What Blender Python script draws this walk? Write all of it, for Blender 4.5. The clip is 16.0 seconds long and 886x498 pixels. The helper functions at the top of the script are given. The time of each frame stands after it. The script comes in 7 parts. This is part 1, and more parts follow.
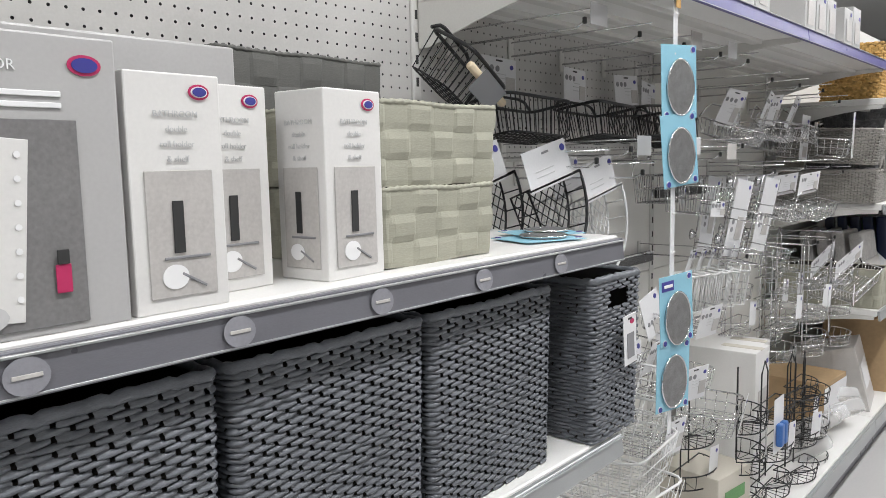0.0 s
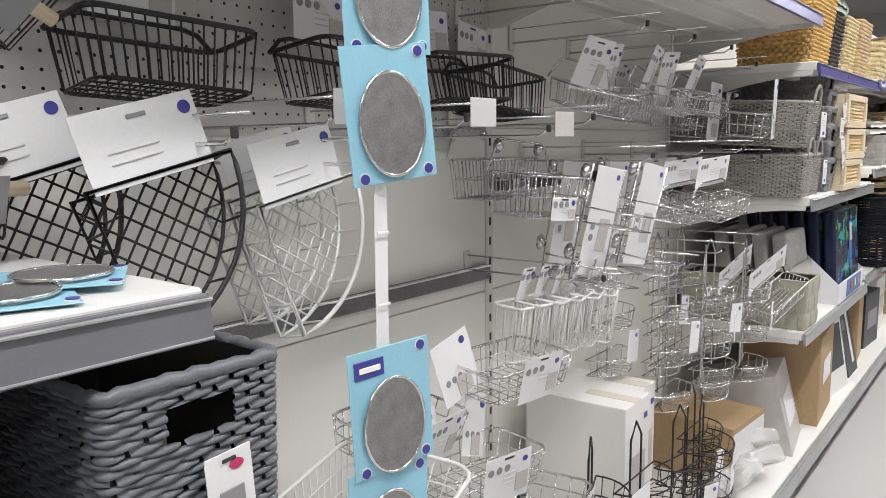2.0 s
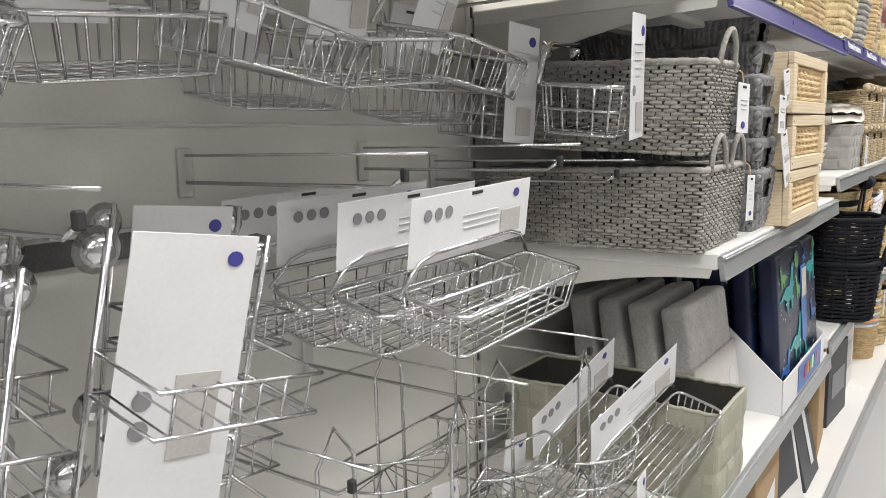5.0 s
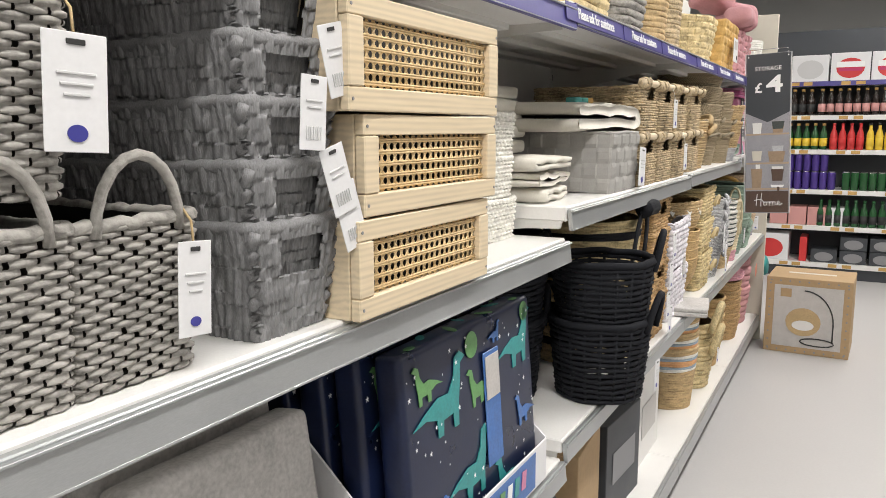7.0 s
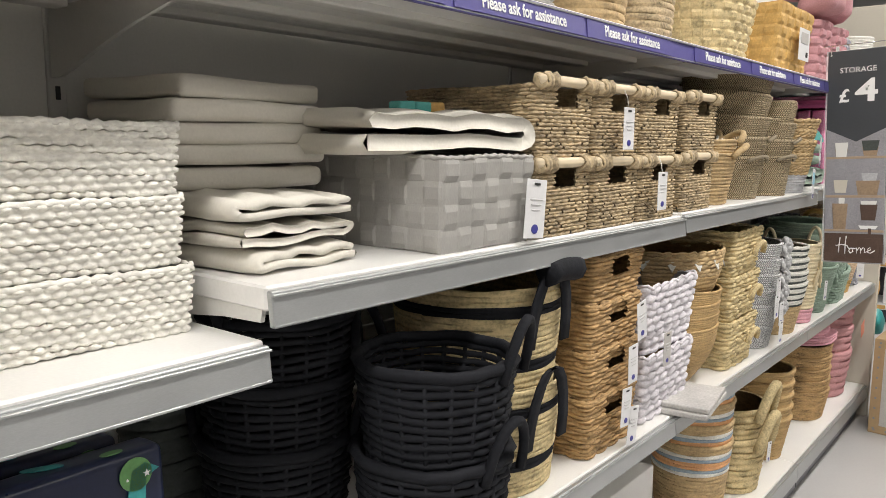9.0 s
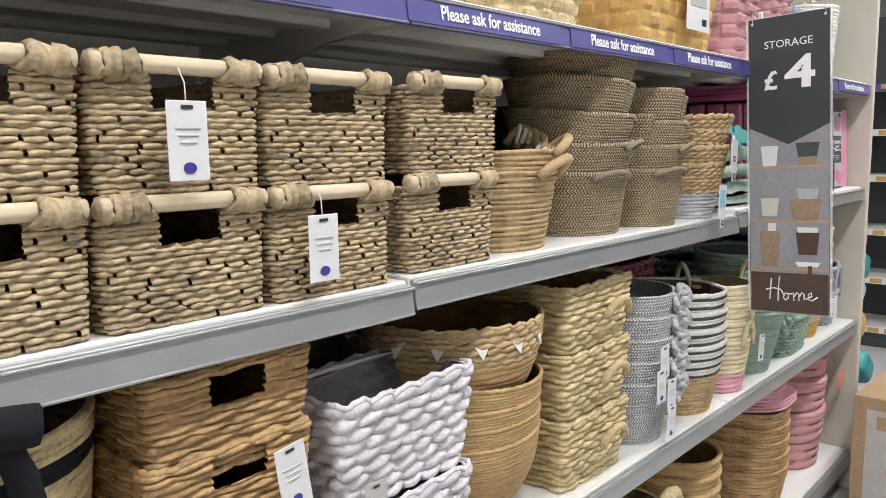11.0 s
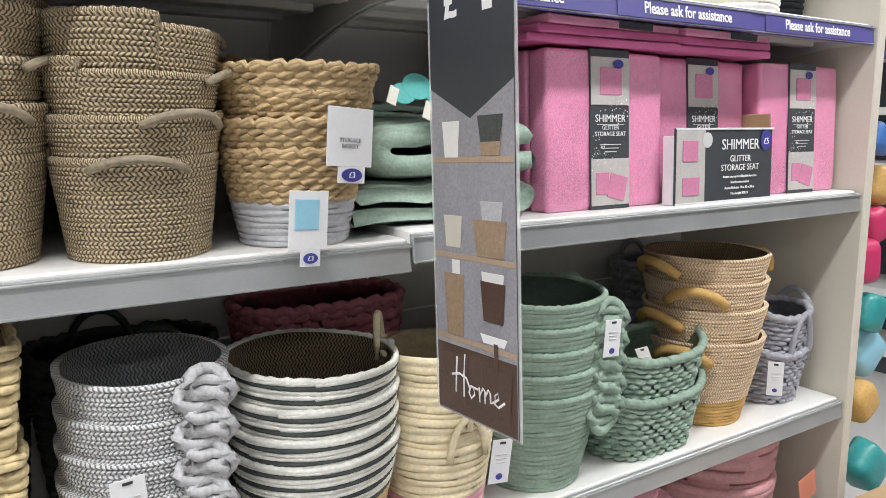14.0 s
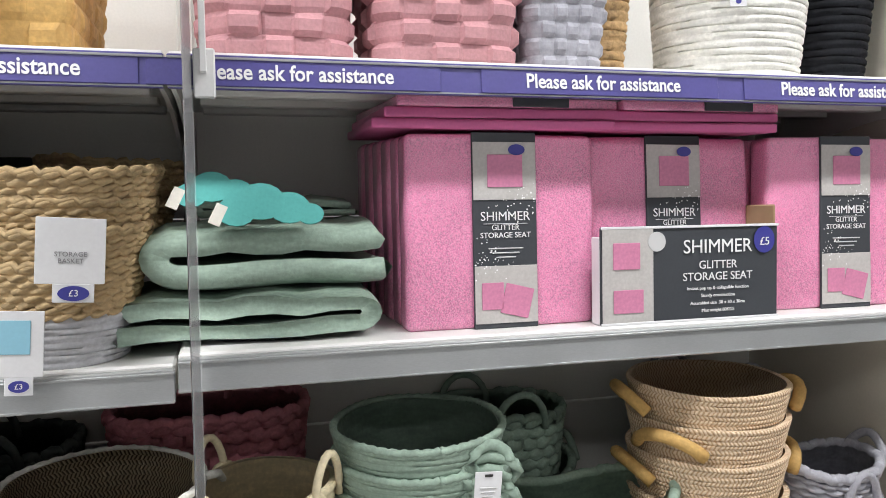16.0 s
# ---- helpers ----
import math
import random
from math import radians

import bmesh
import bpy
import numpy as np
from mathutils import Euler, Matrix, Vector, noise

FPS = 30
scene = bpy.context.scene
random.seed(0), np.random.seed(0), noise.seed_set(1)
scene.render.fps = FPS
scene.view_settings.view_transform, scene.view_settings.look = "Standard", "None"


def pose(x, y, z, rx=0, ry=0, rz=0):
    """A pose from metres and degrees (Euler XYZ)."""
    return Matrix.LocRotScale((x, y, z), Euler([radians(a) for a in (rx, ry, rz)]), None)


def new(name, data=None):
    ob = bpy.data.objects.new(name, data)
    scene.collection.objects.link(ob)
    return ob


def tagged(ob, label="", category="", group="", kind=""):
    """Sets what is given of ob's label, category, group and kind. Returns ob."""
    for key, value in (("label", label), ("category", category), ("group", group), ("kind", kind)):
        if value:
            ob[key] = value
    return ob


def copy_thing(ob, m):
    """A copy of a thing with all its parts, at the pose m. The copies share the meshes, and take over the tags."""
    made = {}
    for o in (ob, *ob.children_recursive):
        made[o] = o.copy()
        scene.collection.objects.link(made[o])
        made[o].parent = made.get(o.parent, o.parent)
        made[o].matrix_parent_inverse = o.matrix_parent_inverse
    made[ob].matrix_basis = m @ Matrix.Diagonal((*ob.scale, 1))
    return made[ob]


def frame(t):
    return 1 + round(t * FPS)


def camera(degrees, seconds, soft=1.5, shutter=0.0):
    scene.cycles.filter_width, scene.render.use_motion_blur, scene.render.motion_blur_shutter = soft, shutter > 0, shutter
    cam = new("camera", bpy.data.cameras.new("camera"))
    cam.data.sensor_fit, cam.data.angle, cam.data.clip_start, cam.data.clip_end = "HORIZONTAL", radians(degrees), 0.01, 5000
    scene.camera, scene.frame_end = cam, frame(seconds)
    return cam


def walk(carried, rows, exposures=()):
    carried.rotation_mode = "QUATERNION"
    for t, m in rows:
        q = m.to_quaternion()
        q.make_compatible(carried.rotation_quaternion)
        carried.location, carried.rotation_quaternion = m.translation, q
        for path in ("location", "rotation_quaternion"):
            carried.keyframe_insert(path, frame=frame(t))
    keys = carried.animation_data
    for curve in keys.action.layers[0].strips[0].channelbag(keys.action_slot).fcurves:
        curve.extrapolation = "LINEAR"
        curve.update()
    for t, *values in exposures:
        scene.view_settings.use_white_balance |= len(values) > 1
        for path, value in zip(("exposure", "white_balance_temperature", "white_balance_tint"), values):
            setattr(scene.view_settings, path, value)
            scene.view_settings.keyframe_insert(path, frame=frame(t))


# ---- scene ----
cam = camera(60.3, 16.0, soft=0.7)
METRES, EYE, TILT, LEAN, TURN = 7.54, 1.324, -6.39, 1.247, -49.4
ROWS = [
    (0.0, 0.0, 0.0, 0.0, 0.0, 0.0, -0.0),
    (0.5, 0.0128, 0.0276, 0.0027, -1.04, -0.38, -0.0),
    (1.0, 0.0258, 0.0534, 0.0059, -2.15, -0.84, -0.1),
    (1.5, 0.0512, 0.0778, 0.0095, -2.69, -1.03, -0.19),
    (2.0, 0.0703, 0.1017, 0.0108, -2.72, -1.46, -0.28),
    (2.5, 0.0843, 0.1354, 0.0162, -3.2, -1.78, -0.15),
    (3.0, 0.1021, 0.1581, 0.0189, -2.16, -1.82, -0.22),
    (5.5, 0.1968, 0.2991, 0.0386, -7.67, -2.32, 1.81),
    (6.0, 0.2219, 0.3256, 0.0431, -11.7, -2.54, 2.3),
    (6.5, 0.2522, 0.3417, 0.0456, -12.58, -2.62, 1.49),
    (7.0, 0.2771, 0.3605, 0.047, -12.07, -2.41, 0.33),
    (7.5, 0.2978, 0.3854, 0.0525, -9.7, -1.8, -0.85),
    (8.0, 0.323, 0.4015, 0.0546, -6.07, -1.35, -1.62),
    (10.5, 0.4457, 0.5028, 0.0677, 0.91, -1.68, -0.59),
    (11.0, 0.4651, 0.5295, 0.0741, 1.2, -1.17, -0.51),
    (11.5, 0.4916, 0.5496, 0.0764, 3.49, -1.01, -0.84),
    (12.0, 0.5156, 0.5674, 0.0777, 5.76, -2.07, -0.76),
    (12.5, 0.5346, 0.592, 0.0809, 6.4, -2.7, -0.97),
    (13.0, 0.558, 0.6129, 0.0846, 7.95, -2.79, -1.96),
    (13.5, 0.584, 0.6277, 0.0871, 12.0, -3.02, -2.71),
    (14.0, 0.6051, 0.649, 0.089, 15.5, -3.46, -2.88),
    (14.5, 0.6217, 0.6696, 0.0952, 20.25, -2.44, -2.99),
    (15.0, 0.6451, 0.6811, 0.098, 26.81, -1.91, -3.77),
    (15.5, 0.6619, 0.6931, 0.1003, 31.14, -1.67, -3.77),
    (16.0, 0.6665, 0.7084, 0.1044, 33.74, -0.1, -4.14),
]
walk(cam, [(t, pose(0.02, -0.70, EYE, TILT, LEAN, TURN) @ pose(METRES * x, METRES * y, METRES * z, 90 + pitch, roll, yaw)) for t, x, y, z, yaw, pitch, roll in ROWS],
     exposures=[(0.0, -0.12, 6300, 10), (1.0, -0.05, 6400, 10), (3.0, 0.02, 6450, 10), (5.5, 0.03, 6600, 10), (6.5, 0.0, 6650, 10), (7.5, -0.08, 6750, 10), (8.0, -0.16, 6850, 10),
                (10.5, -0.08, 6450, 10), (11.5, -0.14, 6300, 10), (12.5, 0.0, 6300, 10), (14.0, 0.05, 6300, 10), (16.0, 0.02, 6300, 10)])

# ---- light ----
world = bpy.data.worlds.new("world")
scene.world = world
world.use_nodes = True
world.node_tree.nodes["Background"].inputs[0].default_value = (0.8, 0.85, 0.9, 1)
world.node_tree.nodes["Background"].inputs[1].default_value = 0.01
LAMP_WATTS = 34.0


# ---- materials ----
class Mat:
    """A node material with a principled surface and small helpers to wire it."""

    def __init__(self, name, rough=0.6, metal=0.0):
        self.m = bpy.data.materials.new(name)
        self.m.use_nodes = True
        self.t = self.m.node_tree
        self.b = self.t.nodes["Principled BSDF"]
        self.b.inputs["Roughness"].default_value = rough
        self.b.inputs["Metallic"].default_value = metal

    def node(self, kind, **sets):
        n = self.t.nodes.new(kind)
        for k, v in sets.items():
            n.inputs[k].default_value = v
        return n

    def link(self, a, b):
        self.t.links.new(a, b)

    def math(self, op, a, b=None, c=None):
        n = self.t.nodes.new("ShaderNodeMath")
        n.operation = op
        for i, v in enumerate((a, b, c)):
            if v is None:
                continue
            if isinstance(v, (int, float)):
                n.inputs[i].default_value = v
            else:
                self.link(v, n.inputs[i])
        return n.outputs[0]

    def coords(self, which="Object"):
        n = self.t.nodes.new("ShaderNodeTexCoord")
        return n.outputs[which]

    def noise(self, scale, detail=4.0, stretch=None, which="Object"):
        n = self.node("ShaderNodeTexNoise", Scale=scale, Detail=detail)
        src = self.coords(which)
        if stretch:
            mp = self.t.nodes.new("ShaderNodeMapping")
            mp.inputs["Scale"].default_value = stretch
            self.link(src, mp.inputs[0])
            src = mp.outputs[0]
        self.link(src, n.inputs["Vector"])
        return n.outputs[0]

    def ramp(self, fac, stops):
        n = self.t.nodes.new("ShaderNodeValToRGB")
        els = n.color_ramp.elements
        while len(els) < len(stops):
            els.new(0.5)
        for e, (p, c) in zip(els, stops):
            e.position, e.color = p, (*c, 1)
        self.link(fac, n.inputs[0])
        return n.outputs[0]

    def mix(self, fac, a, b, mode="MIX"):
        n = self.t.nodes.new("ShaderNodeMix")
        n.data_type, n.blend_type = "RGBA", mode
        for i, v in ((0, fac), (6, a), (7, b)):
            if isinstance(v, (int, float)):
                n.inputs[i].default_value = v
            elif isinstance(v, tuple):
                n.inputs[i].default_value = (*v, 1)
            else:
                self.link(v, n.inputs[i])
        return n.outputs[2]

    def color(self, out):
        self.link(out, self.b.inputs["Base Color"])

    def bump(self, height, strength=0.3, dist=0.002):
        n = self.node("ShaderNodeBump", Strength=strength, Distance=dist)
        self.link(height, n.inputs["Height"])
        self.link(n.outputs[0], self.b.inputs["Normal"])


def shade(c, k):
    return tuple(min(1.0, v * k) for v in c)


def surface(name, c, rough=0.6, metal=0.0, var=0.15, scale=12.0, grain=220.0, bump=0.15, stretch=None, random_tone=0.0):
    """Paint, card, cloth or metal with soft blotches, fine grain and a slight relief."""
    m = Mat(name, rough, metal)
    big, fine = m.noise(scale, 5.0), m.noise(grain, 3.0, stretch)
    both = m.math("MULTIPLY_ADD", fine, 0.5, m.math("MULTIPLY", big, 0.5))
    col = m.ramp(both, [(0.3, shade(c, 1 - var)), (0.7, shade(c, 1 + var))])
    if random_tone:
        info = m.t.nodes.new("ShaderNodeObjectInfo")
        k = m.math("MULTIPLY_ADD", info.outputs["Random"], random_tone, 1 - random_tone / 2)
        comb = m.t.nodes.new("ShaderNodeCombineColor")
        for i in range(3):
            m.link(k, comb.inputs[i])
        col = m.mix(1.0, col, comb.outputs[0], "MULTIPLY")
    m.color(col)
    r = m.math("MULTIPLY_ADD", big, 0.2, rough - 0.1)
    m.link(r, m.b.inputs["Roughness"])
    if bump:
        m.bump(fine, bump, 0.001)
    return m.m


def straw(name, c, dark=0.55, rough=0.75, grain=160.0, fuzz=0.6, pale=1.3, sheen=0.0):
    """Strands of plant fibre, paper or rope: tone changes from strand to strand and along each strand."""
    m = Mat(name, rough)
    uv = m.t.nodes.new("ShaderNodeUVMap")
    mp = m.t.nodes.new("ShaderNodeMapping")
    mp.inputs["Scale"].default_value = (22.0, 1.0, 1.0)
    m.link(uv.outputs[0], mp.inputs[0])
    strand = m.node("ShaderNodeTexNoise", Scale=1.0, Detail=2.0)
    m.link(mp.outputs[0], strand.inputs["Vector"])
    fine = m.noise(grain, 4.0)
    blotch = m.noise(9.0, 3.0)
    f = m.math("MULTIPLY_ADD", fine, 0.35, m.math("MULTIPLY_ADD", strand.outputs[0], 0.45, m.math("MULTIPLY", blotch, 0.2)))
    col = m.ramp(f, [(0.36, shade(c, dark)), (0.5, c), (0.65, shade(c, pale))])
    m.color(col)
    m.bump(m.math("ADD", fine, strand.outputs[0]), fuzz, 0.002)
    if sheen:
        m.b.inputs["Sheen Weight"].default_value = sheen
    return m.m


def fleck(name, c1, c2, freq=150.0, slant=0.5, cut=0.5):
    """Braided cord in two colours: small slanted flecks that turn round from row to row."""
    m = Mat(name, 0.85)
    uv = m.t.nodes.new("ShaderNodeUVMap")
    sep = m.t.nodes.new("ShaderNodeSeparateXYZ")
    m.link(uv.outputs[0], sep.inputs[0])
    u, v = sep.outputs[0], sep.outputs[1]
    row = m.math("FLOOR", v)
    sign = m.math("MULTIPLY_ADD", m.math("MODULO", row, 2.0), 2.0, -1.0)
    wob = m.noise(60.0, 2.0)
    phase = m.math("MULTIPLY_ADD", u, freq, m.math("MULTIPLY", m.math("MULTIPLY", sign, m.math("FRACT", v)), slant * 6.28))
    s = m.math("SINE", m.math("MULTIPLY_ADD", wob, 5.0, phase))
    f = m.math("MULTIPLY_ADD", s, 0.5, 0.5)
    fine = m.noise(300.0, 3.0)
    f2 = m.math("MULTIPLY_ADD", fine, 0.4, m.math("MULTIPLY", f, 0.8))
    m.color(m.ramp(f2, [(cut - 0.12, c1), (cut + 0.14, c2)]))
    m.bump(m.math("ADD", f, fine), 0.5, 0.002)
    return m.m


def wood(name, c):
    m = Mat(name, 0.55)
    n = m.noise(7.0, 7.0, (1.0, 9.0, 24.0))
    w = m.node("ShaderNodeTexWave", Scale=1.6, Distortion=6.0, Detail=4.0)
    w.bands_direction = "Z"
    mp = m.t.nodes.new("ShaderNodeMapping")
    mp.inputs["Scale"].default_value = (1.6, 26.0, 26.0)
    m.link(m.coords(), mp.inputs[0])
    m.link(mp.outputs[0], w.inputs["Vector"])
    f = m.math("MULTIPLY_ADD", w.outputs[1], 0.25, m.math("MULTIPLY", n, 0.75))
    m.color(m.ramp(f, [(0.28, shade(c, 0.87)), (0.5, c), (0.75, shade(c, 1.1))]))
    m.bump(f, 0.12, 0.001)
    return m.m


def plain(name, c, rough=0.5, metal=0.0):
    m = Mat(name, rough, metal)
    m.b.inputs["Base Color"].default_value = (*c, 1)
    return m.m


def glow(name, c, strength):
    m = Mat(name, 0.5)
    m.b.inputs["Base Color"].default_value = (*c, 1)
    m.b.inputs["Emission Color"].default_value = (*c, 1)
    m.b.inputs["Emission Strength"].default_value = strength
    return m.m


def pegboard_mat():
    return surface("pegboard steel", (0.54, 0.53, 0.51), 0.45, var=0.05, bump=0.03)


def glitter(name, c):
    m = Mat(name, 0.35)
    v = m.node("ShaderNodeTexVoronoi", Scale=330.0)
    m.link(m.coords(), v.inputs["Vector"])
    spark = m.math("GREATER_THAN", m.math("FRACT", m.math("MULTIPLY", v.outputs["Distance"], 91.7)), 0.86)
    blotch = m.noise(7.0, 3.0)
    grit = m.noise(420.0, 2.0)
    base = m.ramp(m.math("MULTIPLY_ADD", grit, 0.6, m.math("MULTIPLY", blotch, 0.4)), [(0.38, shade(c, 0.66)), (0.5, c), (0.62, shade(c, 1.2))])
    m.color(m.mix(m.math("MULTIPLY", spark, 0.6), base, (1.0, 0.75, 0.87)))
    m.b.inputs["Coat Weight"].default_value = 1.0
    m.b.inputs["Coat Roughness"].default_value = 0.12
    m.bump(m.math("ADD", m.noise(14.0, 4.0), m.math("MULTIPLY", grit, 0.12)), 0.6, 0.012)
    return m.m


def clear_film(name, alpha=0.28):
    m = Mat(name, 0.12)
    m.b.inputs["Base Color"].default_value = (0.95, 0.96, 0.97, 1)
    m.b.inputs["Alpha"].default_value = alpha
    return m.m


M_STEEL = surface("shelf paint white", (0.66, 0.65, 0.62), 0.4, var=0.05, scale=6, bump=0.03)
M_DECK = surface("deck paint", (0.78, 0.77, 0.75), 0.35, var=0.05, scale=8, bump=0.02)
M_STRIP = surface("ticket strip grey", (0.44, 0.455, 0.46), 0.34, 0.6, var=0.1, scale=9, bump=0.02, stretch=(1, 1, 8))
M_STRIP_DARK = surface("ticket strip dark", (0.17, 0.17, 0.19), 0.3, 0.2, var=0.1, scale=9, bump=0.02, stretch=(1, 1, 8))
M_PURPLE = surface("ticket strip purple", (0.085, 0.075, 0.27), 0.3, var=0.12, scale=5, bump=0.02)
M_PANEL = surface("back panel", (0.8, 0.79, 0.75), 0.4, var=0.05, scale=3, bump=0.02)
M_PEG = pegboard_mat()
M_SIGNPHOTO = surface("sign photograph", (0.3, 0.295, 0.32), 0.4, var=0.25, scale=9)
# near-black colour for the shade in peg holes and upright slots
M_HOLE_SHADE = plain("hole shade", (0.05, 0.05, 0.05), 0.9)
M_CREAM = surface("end panel cream", (0.6, 0.56, 0.48), 0.5, var=0.05, scale=3, bump=0.03)
M_FLOOR = surface("floor vinyl", (0.47, 0.46, 0.455), 0.48, var=0.035, scale=5, grain=90, bump=0.03)
M_CEIL = surface("ceiling white", (0.62, 0.62, 0.61), 0.8, var=0.04, scale=2)
M_WALL = surface("store wall", (0.5, 0.5, 0.49), 0.7, var=0.06, scale=1.5)
M_TUBE = glow("lamp diffuser", (1.0, 0.97, 0.92), 6.0)
M_CHROME = surface("chrome wire", (0.72, 0.72, 0.73), 0.16, 1.0, var=0.06, bump=0.0)
M_BLACKW = surface("black coated wire", (0.012, 0.012, 0.013), 0.45, var=0.3, bump=0.05)
M_WHITEW = surface("white coated wire", (0.75, 0.75, 0.74), 0.35, var=0.05, bump=0.0)
M_CARD = surface("white card", (0.74, 0.74, 0.75), 0.45, var=0.04, scale=15, bump=0.02)
M_KRAFT = surface("brown cardboard", (0.42, 0.29, 0.16), 0.8, var=0.1, scale=8, grain=60, bump=0.1)
M_BLUELOGO = plain("logo blue", (0.05, 0.05, 0.28), 0.4)
M_RED = plain("logo red", (0.5, 0.03, 0.12), 0.4)
M_INK = plain("print grey", (0.25, 0.25, 0.26), 0.6)
M_INKLIGHT = plain("print pale grey", (0.58, 0.58, 0.58), 0.6)
M_BLACKINK = plain("print black", (0.03, 0.03, 0.03), 0.6)
M_WHITEINK = plain("print white", (0.85, 0.85, 0.85), 0.5)
M_CHARCOAL = surface("charcoal weave", (0.125, 0.134, 0.15), 0.4, var=0.3, scale=30, bump=0.2, stretch=(1, 1, 6))
# near-black put in for shade inside baskets; also the dark wire crate's colour
M_SHADE_AND_CRATE = surface("inside shade and dark crate", (0.05, 0.045, 0.04), 0.9, var=0.2)
M_GREYWEAVE = straw("grey washed willow", (0.34, 0.325, 0.3), 0.48)
M_FELT = surface("grey fluffy felt", (0.235, 0.235, 0.24), 0.95, var=0.35, scale=34, grain=140, bump=0.9, stretch=(5, 5, 1))
M_RIBBON = surface("greige ribbon", (0.38, 0.375, 0.3), 0.7, var=0.15, scale=20, grain=140, bump=0.4, stretch=(1, 1, 9))
M_RIBBONDARK = surface("dark grey ribbon", (0.13, 0.13, 0.12), 0.7, var=0.15, scale=20, grain=140, bump=0.4, stretch=(1, 1, 9))
M_RIBBONGREY = surface("light grey ribbon", (0.36, 0.35, 0.33), 0.7, var=0.15, scale=20, grain=140, bump=0.4, stretch=(9, 9, 1))
M_PINE = wood("pale pine", (0.7, 0.58, 0.405))
M_CANE = straw("cane webbing", (0.74, 0.55, 0.3), 0.75, 0.5)
M_WHITEWEAVE = straw("white paper weave", (0.78, 0.76, 0.7), 0.8)
M_SEAGRASS = straw("seagrass", (0.45, 0.35, 0.215), 0.36, pale=1.55)
M_BROWNGRASS = straw("brown hyacinth", (0.43, 0.275, 0.125), 0.45, pale=1.45)
M_CREAMGRASS = straw("cream hyacinth", (0.61, 0.49, 0.27), 0.5, pale=1.3)
M_STRAW = straw("straw coil", (0.5, 0.36, 0.19), 0.65, pale=1.3)
M_TUB = straw("tight straw", (0.46, 0.31, 0.14), 0.7, grain=240)
M_LILACW = straw("lilac white braid", (0.68, 0.65, 0.69), 0.75)
M_DARKCORD = fleck("dark cream cord", (0.1, 0.072, 0.04), (0.5, 0.405, 0.265), 900, 0.6, 0.5)
M_DARKROPE = straw("taupe rope handle", (0.29, 0.24, 0.165), 0.6)
M_GREYCORD = fleck("grey white cord", (0.2, 0.2, 0.215), (0.68, 0.68, 0.68), 900, 0.6, 0.45)
M_GREYKNOT = straw("grey white knot rope", (0.5, 0.5, 0.51), 0.6)
M_PEACHCORD = fleck("peach cord", (0.48, 0.31, 0.17), (0.76, 0.6, 0.43), 900, 0.7, 0.45)
M_WHITECORD = straw("white rope", (0.72, 0.71, 0.66), 0.85)
M_BLACKCORD = straw("black green rope", (0.06, 0.07, 0.065), 0.7)
M_GREENCORD = straw("sage rope", (0.27, 0.36, 0.29), 0.8, fuzz=0.3)
M_LILACCORD = straw("grey lilac rope", (0.36, 0.36, 0.4), 0.8, fuzz=0.3)
M_CREAMCORD = straw("cream rope", (0.72, 0.62, 0.42), 0.85, fuzz=0.3)
M_PINKCORD = straw("pink rope", (0.7, 0.36, 0.42), 0.85, fuzz=0.3)
M_ROSE = straw("dusty rose rope", (0.52, 0.19, 0.23), 0.75, fuzz=0.4)
M_OCHRE = straw("ochre rope", (0.55, 0.34, 0.11), 0.8, fuzz=0.3)
M_GREYROPE = straw("grey cotton rope", (0.46, 0.465, 0.485), 0.8, fuzz=0.3)
M_ORANGESTR = straw("orange stripe", (0.68, 0.36, 0.17), 0.8, fuzz=0.3)
M_BLUESTR = straw("blue grey stripe", (0.3, 0.38, 0.45), 0.8, fuzz=0.3)
M_BLACKSTRAP = straw("black strap", (0.015, 0.016, 0.02), 0.7, fuzz=0.4)
M_BLACKSTRAP.node_tree.nodes["Principled BSDF"].inputs["Specular IOR Level"].default_value = 0.15
M_PINKFUR = surface("pink plush", (0.52, 0.27, 0.28), 0.95, var=0.2, scale=25, grain=150, bump=0.6)
M_PINKVELVET = surface("pink velvet", (0.52, 0.27, 0.29), 0.8, var=0.18, scale=18, grain=200, bump=0.4)
M_GREYVELVET = surface("grey velvet", (0.48, 0.465, 0.45), 0.85, var=0.3, scale=14, grain=160, bump=0.4)
M_WHITEFELT = surface("cream felt", (0.68, 0.65, 0.58), 0.95, var=0.06, scale=14, grain=240, bump=0.4)
M_TEAL = surface("teal felt", (0.1, 0.4, 0.37), 0.9, var=0.1)
M_PINK = glitter("pink glitter vinyl", (0.76, 0.24, 0.43))
M_PINKDARK = surface("darker pink vinyl", (0.62, 0.13, 0.32), 0.4, var=0.1)
M_SLATE = surface("slate print", (0.045, 0.05, 0.058), 0.5, var=0.08)
M_PHOTO = surface("photo grey print", (0.5, 0.48, 0.46), 0.4, var=0.12, scale=25)
M_PHOTOPINK = surface("photo pink print", (0.6, 0.22, 0.36), 0.4, var=0.15, scale=25)
M_NAVY = surface("navy printed vinyl", (0.008, 0.014, 0.045), 0.3, var=0.2, bump=0.05)
M_DINOTEAL = surface("teal print", (0.03, 0.27, 0.27), 0.35, var=0.2, scale=40)
M_DINOGREEN = surface("green print", (0.12, 0.3, 0.1), 0.35, var=0.2, scale=40)
M_DINOBLUE = surface("blue print", (0.05, 0.15, 0.42), 0.35, var=0.2, scale=40)
M_PHOTODARK = surface("dark photo print", (0.2, 0.195, 0.195), 0.4, var=0.2, scale=8)
M_BOX1 = surface("pale grey carton", (0.46, 0.455, 0.45), 0.35, var=0.05, scale=6, bump=0.01)
M_BOXW = surface("white carton", (0.74, 0.73, 0.71), 0.4, var=0.04, scale=6, bump=0.01)
